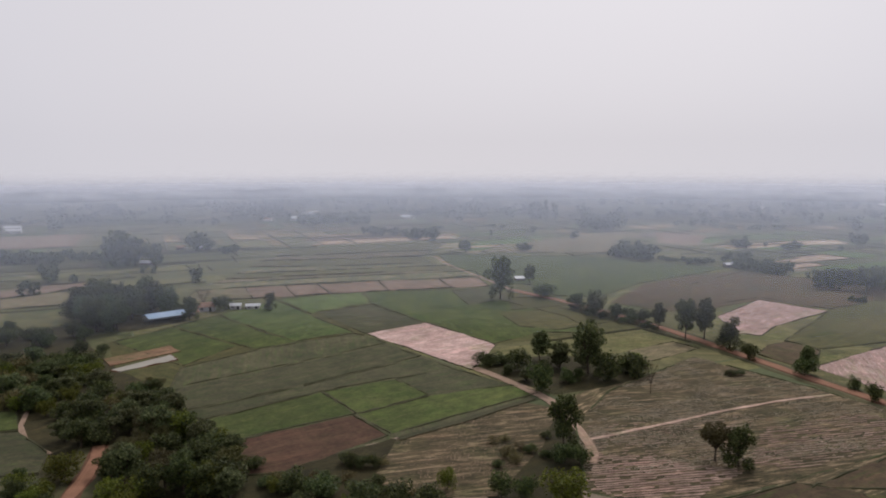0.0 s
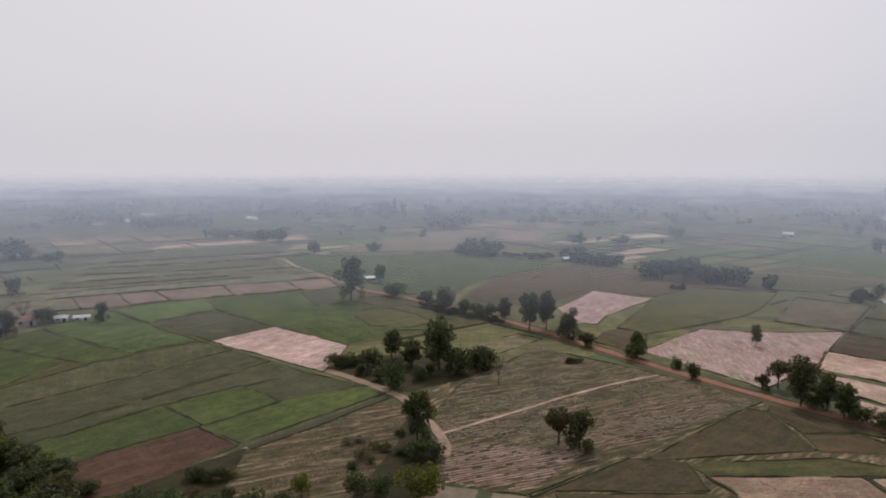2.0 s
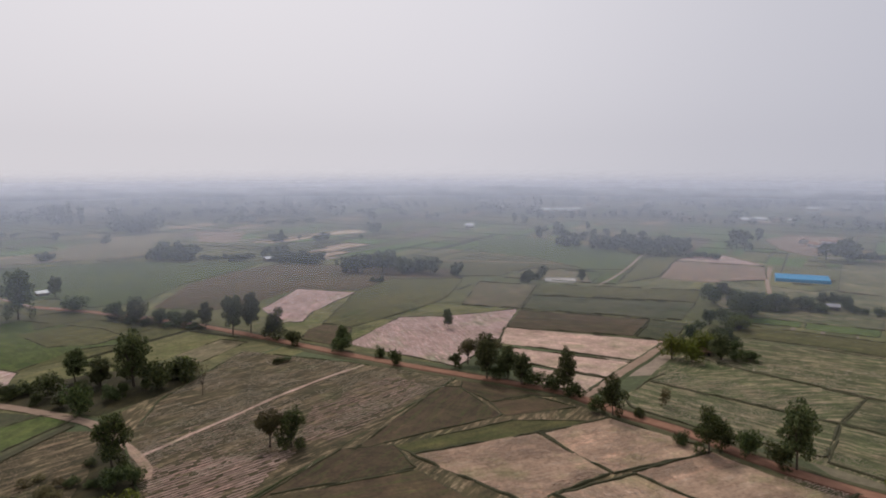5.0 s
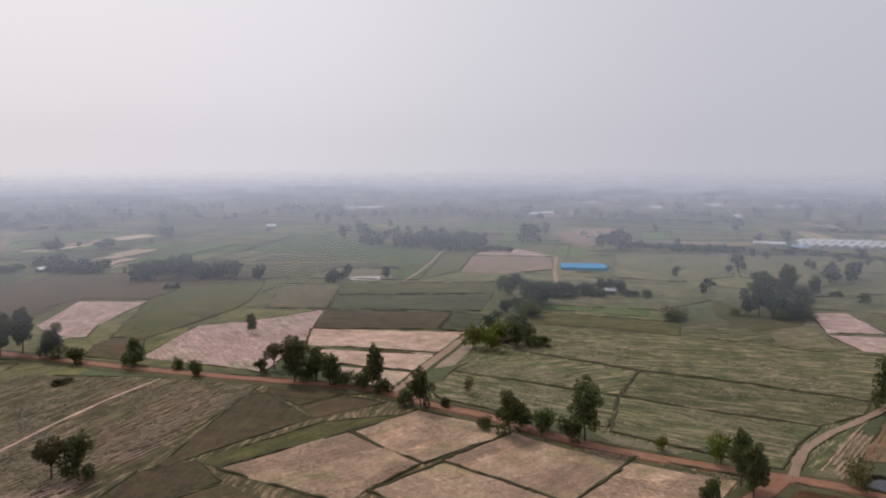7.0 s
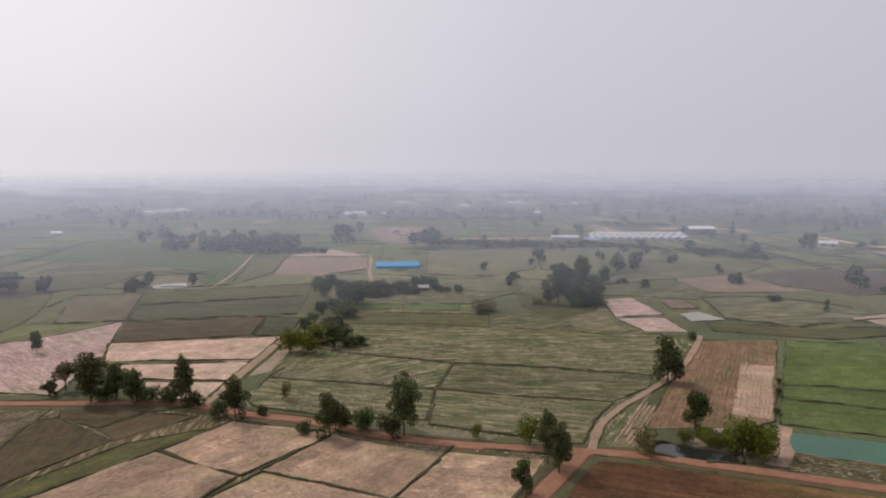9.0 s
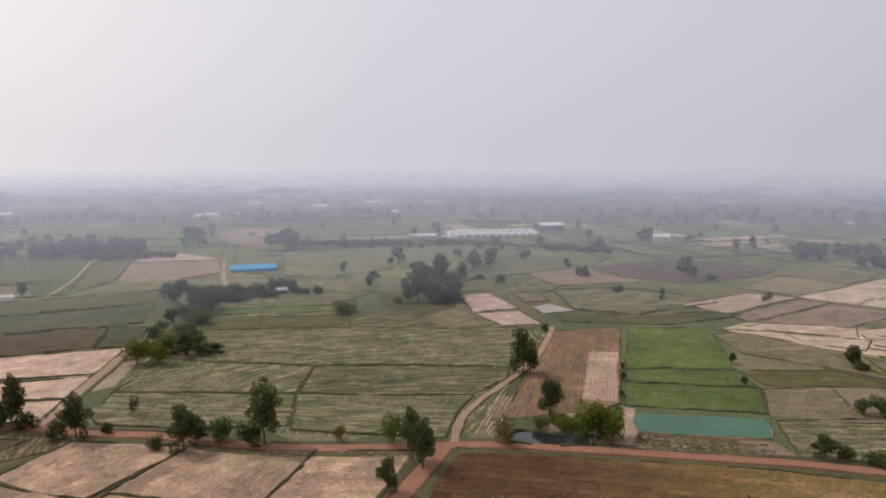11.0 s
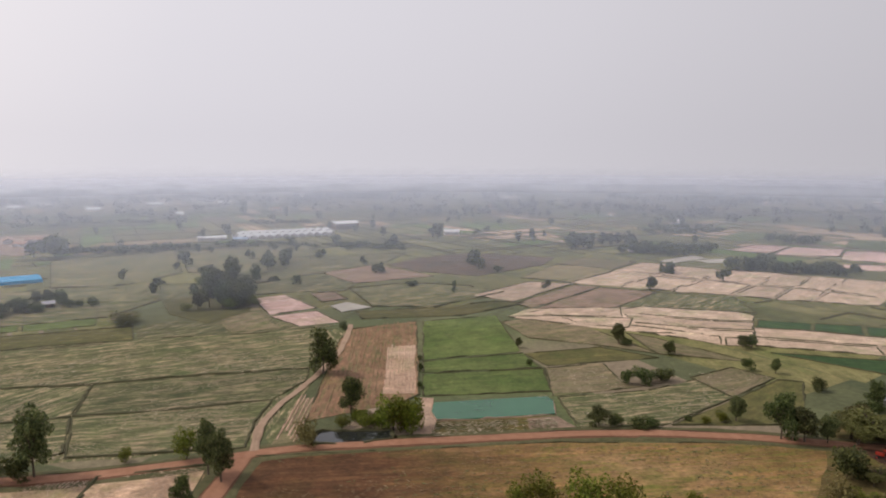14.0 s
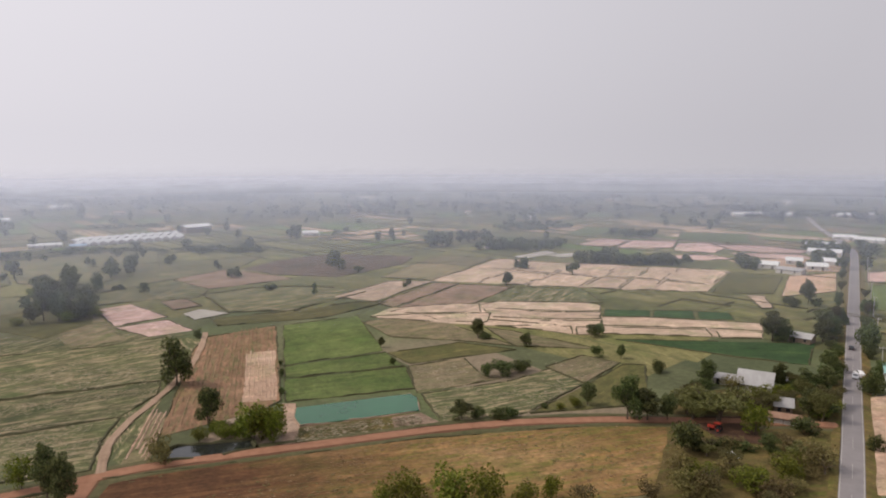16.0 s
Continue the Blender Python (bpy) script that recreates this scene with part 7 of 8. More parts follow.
far_tree(682.2, 267.2, 9.0, 5.4)
far_tree(504.1, 136.9, 7.8, 3.6)
far_tree(484.2, 78.3, 11.1, 6.7)
far_tree(498.5, 66.7, 10.5, 6.0)
far_tree(439.5, 79.2, 6.4, 4.5)
far_tree(384.4, 122.6, 8.6, 5.7)
far_tree(442.1, 395.3, 12.4, 10.7)
far_tree(450.3, 394.9, 14.5, 12.6)
far_tree(445, 383.2, 11.8, 11.9)
far_tree(450.8, 381.7, 13.5, 13.0)
far_tree(449.7, 377.5, 12.2, 11.6)
far_tree(464.7, 383.2, 14.7, 12.0)
far_tree(458.4, 370.2, 11.9, 9.4)
far_tree(466.8, 372.8, 9.9, 10.7)
far_tree(469.4, 369.5, 12.4, 12.8)
far_tree(478.3, 369.1, 11.9, 12.1)
far_tree(471.5, 356.5, 10.1, 13.0)
far_tree(484, 361.4, 13.8, 13.6)
far_tree(478.3, 349.7, 14.4, 12.8)
far_tree(488.6, 352.8, 12.1, 13.0)
far_tree(484.4, 343.6, 12.6, 13.8)
far_tree(494.6, 345.8, 11.9, 13.8)
far_tree(441.9, 352.5, 5.3, 10.2)
far_tree(443.7, 347.5, 6.0, 11.7)
far_tree(442.8, 339.8, 5.4, 8.4)
far_tree(445.4, 333.7, 5.3, 11.4)
far_tree(447.9, 329.2, 4.5, 9.7)
far_tree(459.9, 332.5, 6.1, 10.1)
far_tree(458.7, 325.2, 4.1, 10.8)
far_tree(457.6, 316.6, 4.1, 10.3)
far_tree(460.8, 311.9, 5.2, 8.8)
far_tree(465.1, 307.4, 4.9, 11.4)
far_tree(467.4, 302.7, 5.6, 11.7)
far_tree(542.5, 229.7, 4.6, 10.4)
far_tree(547, 227.8, 7.1, 7.7)
far_tree(555.6, 227, 6.9, 9.1)
far_tree(558.1, 224.2, 5.5, 7.6)
far_tree(551.9, 215.4, 5.5, 7.1)
far_tree(554.5, 211.6, 6.5, 7.9)
far_tree(555, 207.9, 6.0, 7.9)
far_tree(549.7, 201.3, 5.8, 7.6)
far_tree(560.6, 201.4, 5.0, 7.1)
far_tree(557.7, 195.2, 4.9, 9.5)
far_tree(565.8, 192.9, 5.9, 7.4)
far_tree(556.3, 186.5, 5.5, 7.0)
far_tree(564.5, 185, 4.5, 8.9)
far_tree(560.9, 178.5, 5.6, 6.9)
far_tree(567.5, 175, 4.9, 10.1)
far_tree(572, 171.7, 6.1, 9.0)
far_tree(571.2, 168.3, 5.2, 6.7)
far_tree(566.3, 163.7, 5.4, 8.0)
far_tree(570.6, 160.4, 5.3, 6.7)
far_tree(572.4, 157, 5.2, 7.1)
far_tree(576.6, 153.7, 5.7, 9.2)
far_tree(572.8, 148.7, 5.2, 7.8)
far_tree(769.8, 377.6, 4.7, 29.1)
far_tree(777.6, 366.2, 3.7, 18.8)
far_tree(766.4, 346, 4.2, 26.7)
far_tree(771.1, 331.8, 3.5, 26.6)
far_tree(802.9, 331.3, 3.4, 25.2)
far_tree(806.7, 318.1, 3.4, 24.3)
far_tree(810.4, 302.3, 4.3, 18.9)
far_tree(823.6, 292.5, 3.8, 21.7)
far_tree(807.6, 271.3, 4.3, 20.5)
far_tree(807.5, 259.8, 4.3, 22.0)
far_tree(395.6, 122.6, 7.3, 6.4)
far_tree(423, 75.9, 8.7, 5.5)
far_tree(466.9, 75.3, 12.3, 6.8)
far_tree(481.3, 64.5, 10.6, 5.5)
far_tree(418.3, 63, 3.4, 4.8)
far_tree(633.8, 158.1, 8.9, 7.2)
far_tree(675.4, 146, 11.0, 7.7)
far_tree(549.2, 174.2, 7.3, 6.2)
far_tree(546.8, 194.4, 9.6, 7.9)
far_tree(770.9, 214.6, 13.9, 11.2)
far_tree(925, 178.3, 16.5, 10.4)
far_tree(818.4, 126.3, 8.6, 9.9)
far_tree(840.3, 75.2, 11.5, 9.4)
far_tree(725.7, 56.2, 9.3, 5.8)
far_tree(591.9, 38.6, 10.5, 9.5)
far_tree(587.3, 77.3, 9.1, 8.5)
far_tree(700.4, 29, 9.0, 7.8)
far_tree(731.1, 11.1, 16.3, 7.0)
far_tree(652.7, 1, 9.9, 7.2)
far_tree(567, -6, 12.3, 11.7)
far_tree(639.7, -44.2, 14.7, 8.0)
far_tree(635.8, -48.9, 16.1, 10.8)
far_tree(472.5, -57, 9.0, 3.6)
far_tree(478.3, -64, 9.9, 5.1)
far_tree(438.1, -71.7, 5.6, 7.3)
far_tree(594.7, -114.5, 10.7, 6.2)
far_tree(600.2, -129.2, 12.7, 8.0)
far_tree(638.8, -146.9, 6.0, 4.7)
far_tree(556.7, -149.3, 14.7, 10.4)
far_tree(557.5, -155.8, 13.0, 8.8)
far_tree(587.4, -177, 10.9, 5.0)
far_tree(577.5, -182.6, 12.0, 7.3)
far_tree(574.7, -188.1, 11.5, 7.2)
far_tree(582.7, -197.1, 9.0, 5.7)
far_tree(579.8, -202.6, 12.0, 9.6)
far_tree(577, -208, 9.8, 7.9)
far_tree(583.8, -265.3, 7.1, 7.6)
far_tree(430.3, -175.1, 7.3, 4.1)
far_tree(424.9, -177.6, 8.8, 5.1)
far_tree(370.7, -144.7, 8.1, 5.1)
far_tree(382.1, -88.3, 3.9, 3.1)
far_tree(685.7, -273.7, 17.2, 10.1)
far_tree(735.8, -309.3, 15.1, 12.7)
far_tree(714.7, -309.3, 19.5, 9.4)
far_tree(807, -303.8, 8.6, 9.9)
far_tree(874.8, -270.2, 17.4, 7.4)
far_tree(754.5, -181.4, 10.5, 8.8)
far_tree(772.5, -127.4, 6.0, 9.3)
far_tree(923.3, -186.7, 7.2, 23.2)
far_tree(978.6, -252.6, 8.3, 21.1)
far_tree(847, -107.1, 10.6, 6.4)
far_tree(933.9, -344.1, 8.5, 14.0)
far_tree(694.8, -101.5, 5.5, 8.4)
far_tree(663.3, -86.9, 5.7, 9.1)
far_tree(393.3, -13.9, 3.5, 6.8)
far_tree(792.2, -72.8, 8.1, 7.3)
far_tree(814.9, -87.4, 9.6, 6.2)
far_tree(524.2, -190.4, 10.5, 9.5)
far_tree(518.9, -193.9, 8.4, 9.8)
far_tree(520.3, -200.1, 9.3, 10.0)
far_tree(513, -201.9, 8.2, 8.7)
far_tree(522.2, -210.6, 9.7, 10.7)
far_tree(519.2, -213.9, 7.5, 10.4)
far_tree(514.6, -216.6, 8.8, 8.7)
far_tree(513.3, -220.4, 7.7, 10.7)
far_tree(520, -228.2, 8.8, 10.3)
far_tree(517.1, -231.7, 8.3, 7.2)
far_tree(518.1, -237.5, 8.9, 9.5)
far_tree(521.4, -244.7, 9.4, 7.7)
far_tree(512.9, -245.9, 8.7, 10.6)
far_tree(574.1, 33.2, 4.9, 8.6)
far_tree(564.5, 26.4, 5.7, 8.2)
far_tree(570.9, 20.3, 6.4, 12.2)
far_tree(570.4, 13.9, 5.9, 11.4)
far_tree(561.7, 6.3, 4.7, 11.8)
far_tree(565.2, 1.3, 4.6, 12.1)
far_tree(562.4, -5, 5.5, 10.0)
far_tree(556.5, -12.1, 5.4, 11.8)
far_tree(597.1, 136.2, 3.2, 11.5)
far_tree(589.2, 125.8, 3.2, 14.7)
far_tree(602.4, 119, 2.8, 13.9)
far_tree(586.9, 106.8, 3.8, 13.1)
far_tree(599.4, 102, 2.7, 15.2)
far_tree(598.9, 92.2, 2.8, 11.4)
far_tree(590.5, 81.6, 3.6, 10.6)
far_tree(591.6, 75.1, 3.3, 10.9)
far_tree(589.8, 64.4, 2.9, 14.0)
far_tree(580.6, 56.3, 2.7, 12.4)
far_tree(592.3, 46.8, 2.6, 10.5)
far_tree(593.9, 39.1, 2.7, 11.0)
far_tree(589, 30.9, 3.0, 14.9)
far_tree(795.8, 141.6, 4.0, 15.0)
far_tree(795.1, 131.8, 4.6, 18.0)
far_tree(783.1, 120.6, 4.1, 14.9)
far_tree(805.6, 117.9, 4.1, 15.9)
far_tree(785.2, 104.9, 3.9, 16.8)
far_tree(791.6, 96.6, 4.2, 14.2)
far_tree(801.6, 87.7, 4.6, 20.1)
far_tree(788.8, 79.9, 4.6, 13.5)
far_tree(687, -269.3, 6.4, 13.5)
far_tree(683.4, -275.5, 5.8, 13.3)
far_tree(686.1, -284.1, 5.9, 15.3)
far_tree(688.1, -294.7, 6.8, 15.3)
far_tree(685.5, -300.8, 6.3, 13.0)
far_tree(688.5, -308.9, 4.9, 11.3)
far_tree(685.8, -316, 7.4, 10.7)
far_tree(686.2, -324.7, 6.6, 11.3)
far_tree(672.7, -325.7, 4.6, 10.5)
far_tree(438.2, -416.7, 9.5, 11.5)
far_tree(432.5, -424.5, 9.0, 11.3)
far_tree(424.4, -429.6, 7.6, 8.1)
far_tree(634.8, -457.2, 15.3, 13.3)
far_tree(649.5, -495.9, 13.4, 13.6)
far_tree(600.9, -449.3, 13.5, 8.4)
far_tree(643.3, -429.1, 9.4, 7.9)
far_tree(749.4, -436.4, 9.4, 6.5)
far_tree(301.3, -284.6, 7.8, 4.8)
far_tree(297.8, -285.7, 7.2, 4.2)
far_tree(275.8, -269.4, 5.6, 6.3)
far_tree(393.6, -335.5, 3.8, 6.9)
far_tree(376, -351.6, 4.8, 5.9)
far_tree(372.4, -364, 4.8, 5.2)
far_tree(824, -664.5, 12.4, 21.5)
far_tree(815, -694.1, 10.9, 21.3)
far_tree(667.8, -628.1, 11.7, 15.1)
far_tree(432.5, -459.2, 10.9, 9.8)
far_tree(422.8, -457.2, 10.3, 8.8)
far_tree(416, -457.9, 8.5, 8.7)
far_tree(436.7, -237.9, 8.5, 11.2)
far_tree(434.9, -240.3, 9.2, 10.2)
far_tree(433, -244.5, 9.3, 10.1)
far_tree(425.5, -246.6, 6.4, 7.9)
far_tree(429.4, -253.9, 6.9, 8.3)
far_tree(421.6, -252.6, 8.4, 10.3)
far_tree(421.3, -258.8, 9.0, 10.1)
far_tree(422.4, -262.8, 8.4, 8.0)
far_tree(417.8, -264.5, 8.2, 7.1)
far_tree(420.7, -270.8, 9.1, 7.5)
far_tree(417.8, -273.5, 8.6, 8.3)
far_tree(411.5, -276.4, 7.3, 9.0)
far_tree(407.9, -277.4, 9.0, 8.0)
far_tree(407.7, -281.9, 6.5, 8.3)
far_tree(412.2, -291.2, 7.8, 8.7)
far_tree(589.6, -333.7, 7.6, 12.0)
far_tree(588.3, -340.6, 8.9, 9.1)
far_tree(571.5, -338, 8.4, 13.1)
far_tree(577.2, -346.5, 9.0, 13.6)
far_tree(565.1, -348.6, 7.3, 12.3)
far_tree(566.9, -356.6, 8.2, 13.3)
far_tree(566.9, -363.5, 9.0, 12.1)
far_tree(388.1, -316.2, 7.9, 7.2)
far_tree(384, -315.4, 8.1, 6.3)
far_tree(382.9, -320.4, 6.7, 6.3)
far_tree(377.2, -318.8, 8.1, 7.3)
far_tree(665.8, -251.1, 6.6, 13.1)
far_tree(655.4, -255.3, 5.7, 13.3)
far_tree(662, -267.1, 5.8, 14.3)
far_tree(664, -277.2, 4.8, 18.0)
far_tree(651.5, -281, 5.5, 13.7)
far_tree(654.7, -292.4, 6.8, 14.0)
far_tree(669.4, -311.5, 5.0, 17.7)
far_tree(660.1, -317.6, 4.4, 17.4)
far_tree(658.2, -324.1, 6.4, 12.1)
far_tree(740.7, -690, 6.1, 20.2)
far_tree(755.4, -725.8, 5.1, 20.0)
far_tree(724, -710.4, 5.4, 24.0)
far_tree(716.6, -720.7, 6.5, 25.7)
far_tree(706.5, -726.3, 6.5, 19.9)
far_tree(697.6, -734.1, 5.4, 20.7)
far_tree(692.2, -746.2, 4.8, 20.4)
far_tree(683.4, -754.2, 4.6, 24.7)
far_tree(877.5, -510.1, 4.3, 30.7)
far_tree(879.6, -536.6, 5.6, 27.7)
far_tree(865.7, -549.3, 4.5, 29.6)
far_tree(880.7, -581.2, 5.5, 22.4)
far_tree(862.8, -590.4, 4.2, 32.6)
far_tree(882.5, -624.9, 4.4, 22.3)
far_tree(876.3, -640.5, 5.1, 28.9)
far_tree(864, -653.7, 5.6, 29.2)
far_tree(850.8, -670.7, 3.8, 22.1)
# trees along the asphalt road
tree("tall", 220.2, -219.1, 9, 7)
tree("round", 221.1, -225.4, 9, 6)
tree("flat", 241.9, -246.6, 9, 6)
tree("tall", 235, -234.2, 9, 8)
tree("round", 266.5, -273.4, 8, 5)
tree("flat", 295.6, -304.1, 8, 5)
tree("tall", 330.2, -339.8, 8, 5)
tree("tall", 226.5, -200.7, 12, 8)
tree("round", 223.8, -203.7, 9, 6)
tree("flat", 249.2, -272.5, 7, 5)
tree("tall", 224.4, -246.4, 7, 5)
tree("round", 203.8, -225.5, 7, 5)
tree("flat", 277.9, -301.3, 7, 5)
tree("tall", 170.4, -172.1, 8, 7)
tree("round", 178.5, -182.3, 7, 6)
tree("flat", 150.5, -151.4, 9, 8)
tree("tall", 154.2, -150.9, 8, 7)
tree("round", 173, -167.1, 7, 7)
tree("flat", 175.6, -164, 6, 6)
tree("tall", 191.8, -194.4, 6, 5)

build_far_trees("distant_trees", "dark lone trees and tree lines across the fields", 21, far_list)

# buildings of the first views
open_shed("long low farm shed with a pale blue sheet roof", -128, 322, 0.72, 18, 8, 2.6, 1.4, BLUE_ROOF)
house("farmhouse", "small house with a white roof among trees", -253.5, 575, 0.4, 7, 6, 2.6, 1.3, WHITE_ROOF, WALL)
house("farmhouse", "small house with a bright sheet roof", -209.7, 499, 0.3, 9, 6, 2.4, 1.2, WHITE_ROOF, TIMBER)
house("farmhouse", "low white-roofed house by a grove", -199, 591, 0.1, 9, 6, 2.6, 1.2, WHITE_ROOF, WALL)
house("farmhouse", "small brown-roofed hut in the fields", -219.7, 590, 0.2, 6, 5, 2.4, 1.2, RUST, TIMBER)
house("farmhouse", "white-walled hut at the paddy's edge", -103.4, 348, 0.15, 5, 4, 1.9, 0.8, WHITE_ROOF, WALL)
house("farmhouse", "low white hut at the paddy's edge", -95, 349, 0.15, 6.5, 4, 1.6, 0.7, WHITE_ROOF, WALL)
house("farmhouse", "distant white-roofed farm building", -445, 733, 0.3, 14, 7, 3, 1.4, WHITE_ROOF, WALL)
house("farmhouse", "small white-roofed hut by the road trees", 47.2, 432, 0.2, 6, 4, 1.8, 0.9, WHITE_ROOF, TIMBER)
house("farmhouse", "hut with a pale roof under trees", 198.6, 487, 0.1, 7, 5, 2.2, 1.0, WHITE_ROOF, TIMBER)
house("farmhouse", "small pale hut among dark trees", 352, 162, -1.0, 5, 4, 2.2, 1.0, TIN, TIMBER)
house("hut", "low timber field hut with a rusty roof", 231.6, 151, -1.2, 5, 4, 1.8, 0.8, RUST, TIMBER)
open_shed("low brown sheet-roofed shelter by the grove", -120, 331, 0.72, 6, 5, 2.2, 0.9, RUST)
house("farmhouse", "red-roofed house half hidden by trees", -116.9, 343.2, 0.4, 8, 6, 2.5, 1.6, RUST, WALL)

# white-roofed poultry sheds, two rows
first = house("farm_shed", "white-roofed long farm shed in a row of sheds", 640, 126, -0.15, 22, 6.4, 2.4, 1.7, WHITE_ROOF, WALL, 0.3, 3, "shed")
first["group"] = "row of white farm sheds"
for k in range(1, 12):
    copy_thing(first, Matrix.Translation((640 + 2.9 * k, 126 - 6.7 * k, 0)) @ Matrix.Rotation(-0.15, 4, "Z"))
for k in range(12):
    copy_thing(first, Matrix.Translation((665 + 2.9 * k, 132 - 6.7 * k, 0)) @ Matrix.Rotation(-0.15, 4, "Z"))
house("farm_shed", "low white-roofed shed beside the long sheds", 634, 150, -1.35, 24, 8, 2.6, 1.2, WHITE_ROOF, WALL, 0.4, 3, "shed")
house("warehouse", "large building with a white roof and brown walls", 728, 40, -1.05, 26, 14, 6, 2, WHITE_ROOF, TIMBER, 0.6, 3, "warehouse")
house("farm_shed", "blue-roofed low shed at the end of the row", 624, 124, -1.3, 12, 6, 2.4, 1.0, BLUE_ROOF, WALL, 0.3, 2, "shed")


# blue net enclosure
def net_house():
    ob = new("net_house")
    ob.matrix_basis = Matrix.Translation((427, 216, 0)) @ Matrix.Rotation(math.atan2(-24.8, 14.6), 4, "Z")
    tagged(ob, "long field enclosure covered with bright blue netting", "net house")
    for i in range(8):
        for s in (-10, 0, 10):
            bm = bmesh.new()
            tube(bm, (-14.5 + i * 4.14, s, 0), (-14.5 + i * 4.14, s, 2.0), 0.05, 0.05)
            part("post", bm, TIMBER, ob)
    bm = bmesh.new()
    grid = [[bm.verts.new((-14.7 + i * 1.05, -10.2 + j * 2.04, 2.02 - 0.18 * abs(math.sin(i * 0.76)) - (0.1 if j % 2 else 0))) for j in range(11)] for i in range(29)]
    for i in range(28):
        for j in range(10):
            bm.faces.new((grid[i][j], grid[i + 1][j], grid[i + 1][j + 1], grid[i][j + 1]))
    part("net_roof", bm, BLUE_NET, ob)
    for x0, x1, y0, y1 in ((-14.75, 14.75, -10.28, -10.22), (-14.75, 14.75, 10.22, 10.28), (-14.78, -14.72, -10.2, 10.2), (14.72, 14.78, -10.2, 10.2)):
        part("net_wall", box(bmesh.new(), x0, x1, y0, y1, 0.02, 1.95), BLUE_NET, ob)


net_house()
house("farmhouse", "village house with a faded red roof", 623.4, 315.7, 0.45, 16, 8, 3, 1.8, RUST, WALL, 0.6, 2)
house("farmhouse", "village house with a faded red roof", 598.5, 292.3, 1.2, 12, 8, 3, 1.8, RUST, WALL, 0.6, 2)
house("farmhouse", "village house with a faded red roof", 629.9, 297.2, 1.86, 14, 8, 3, 1.8, RUST, WALL, 0.6, 2)
house("farmhouse", "village house with a faded red roof", 604.4, 275.1, 2.55, 10, 8, 3, 1.8, RUST, WALL, 0.6, 2)

# homestead and roadside buildings
house("farmhouse", "farmhouse with a weathered grey sheet roof", 179.5, -154, 0.75, 9.5, 9.5, 2.8, 3.0, TIN, WALL, 0.7, 3)
house("farmhouse", "grey sheet-roofed annexe of the farmhouse", 187.5, -148.5, 0.75, 6, 5, 2.2, 1.0, TIN, WALL, 0.5, 2)
house("hut", "small hut with a bright tilted sheet roof", 160, -147, 0.9, 4.5, 4.5, 2.6, 1.7, TIN, TIMBER)
open_shed("dark open shelter with a grey roof", 176, -168, 0.6, 9, 4, 2.3, 0.7, TIN)
open_shed("open timber shelter behind the hut", 153, -141, 0.8, 8, 4, 2.2, 0.7, RUST)
house("shop", "roadside shop with white walls and a teal roof", 172.5, -207.8, 0.85, 14, 9, 3.2, 1.8, TEAL_ROOF, WHITE_ROOF, 0.9, 3, "shop")
house("shop", "white-roofed low roadside building", 190, -229, 0.85, 10, 7, 3.0, 1.4, WHITE_ROOF, WALL, 0.8, 2, "shop")
house("farmhouse", "small house with a pale roof among shrubs", 222, -211, 0.5, 8, 6, 2.4, 1.4, TIN, TIMBER)
house("roadside_building", "low grey-roofed building by the road", 360, -330, 0.4, 16, 7, 2.8, 1.2, TIN, WALL, 0.6, 2, "building")
house("roadside_building", "pale-roofed building behind roadside trees", 455, -445, 0.8, 22, 10, 3.5, 1.6, WHITE_ROOF, WALL, 0.6, 3, "building")
house("farm_shed", "very long distant white-roofed shed", 730, -620, -1.84, 72, 10, 3.2, 1.8, WHITE_ROOF, WALL, 0.6, 3, "shed")
house("farm_shed", "distant white-roofed shed beyond the road", 690, -720, -1.7, 50, 10, 3.2, 1.8, WHITE_ROOF, WALL, 0.6, 3, "shed")

# distant farm buildings and roofs
house("distant_house", "distant white-roofed farm building in the haze", 1200.1, 900.9, -0.86, 28, 12.6, 3, 1.8, WHITE_ROOF, WALL, 0.5, 2)
house("distant_house", "distant white-roofed farm building in the haze", 814, 465.8, -1.20, 16, 7.2, 3, 1.8, WHITE_ROOF, WALL, 0.5, 2)
house("distant_house", "distant white-roofed farm building in the haze", 1040.5, 516.3, -1.20, 16, 7.2, 3, 1.8, WHITE_ROOF, WALL, 0.5, 2)
house("distant_house", "distant white-roofed farm building in the haze", 1078.4, 490.1, -0.97, 18, 8.1, 3, 1.8, WHITE_ROOF, WALL, 0.5, 2)
house("distant_house", "distant white-roofed farm building in the haze", 1002.2, 393.8, -1.09, 18, 8.1, 3, 1.8, WHITE_ROOF, WALL, 0.5, 2)
house("distant_house", "distant white-roofed farm building in the haze", 1127.1, 401.4, -1.34, 14, 6.3, 3, 1.8, WHITE_ROOF, WALL, 0.5, 2)
house("distant_house", "distant white-roofed farm building in the haze", 1102.7, 343.2, -1.23, 22, 9.9, 3, 1.8, WHITE_ROOF, WALL, 0.5, 2)
house("distant_house", "distant white-roofed farm building in the haze", 1225.1, 320.1, -1.13, 18, 8.1, 3, 1.8, WHITE_ROOF, WALL, 0.5, 2)
house("distant_house", "distant white-roofed farm building in the haze", 1207.9, 294.1, -1.52, 16, 7.2, 3, 1.8, WHITE_ROOF, WALL, 0.5, 2)
house("distant_house", "distant white-roofed farm building in the haze", 1128.1, 247.2, -1.14, 22, 9.9, 3, 1.8, WHITE_ROOF, WALL, 0.5, 2)
house("distant_house", "distant white-roofed farm building in the haze", 906, 255.5, -1.40, 14, 6.3, 3, 1.8, WHITE_ROOF, WALL, 0.5, 2)
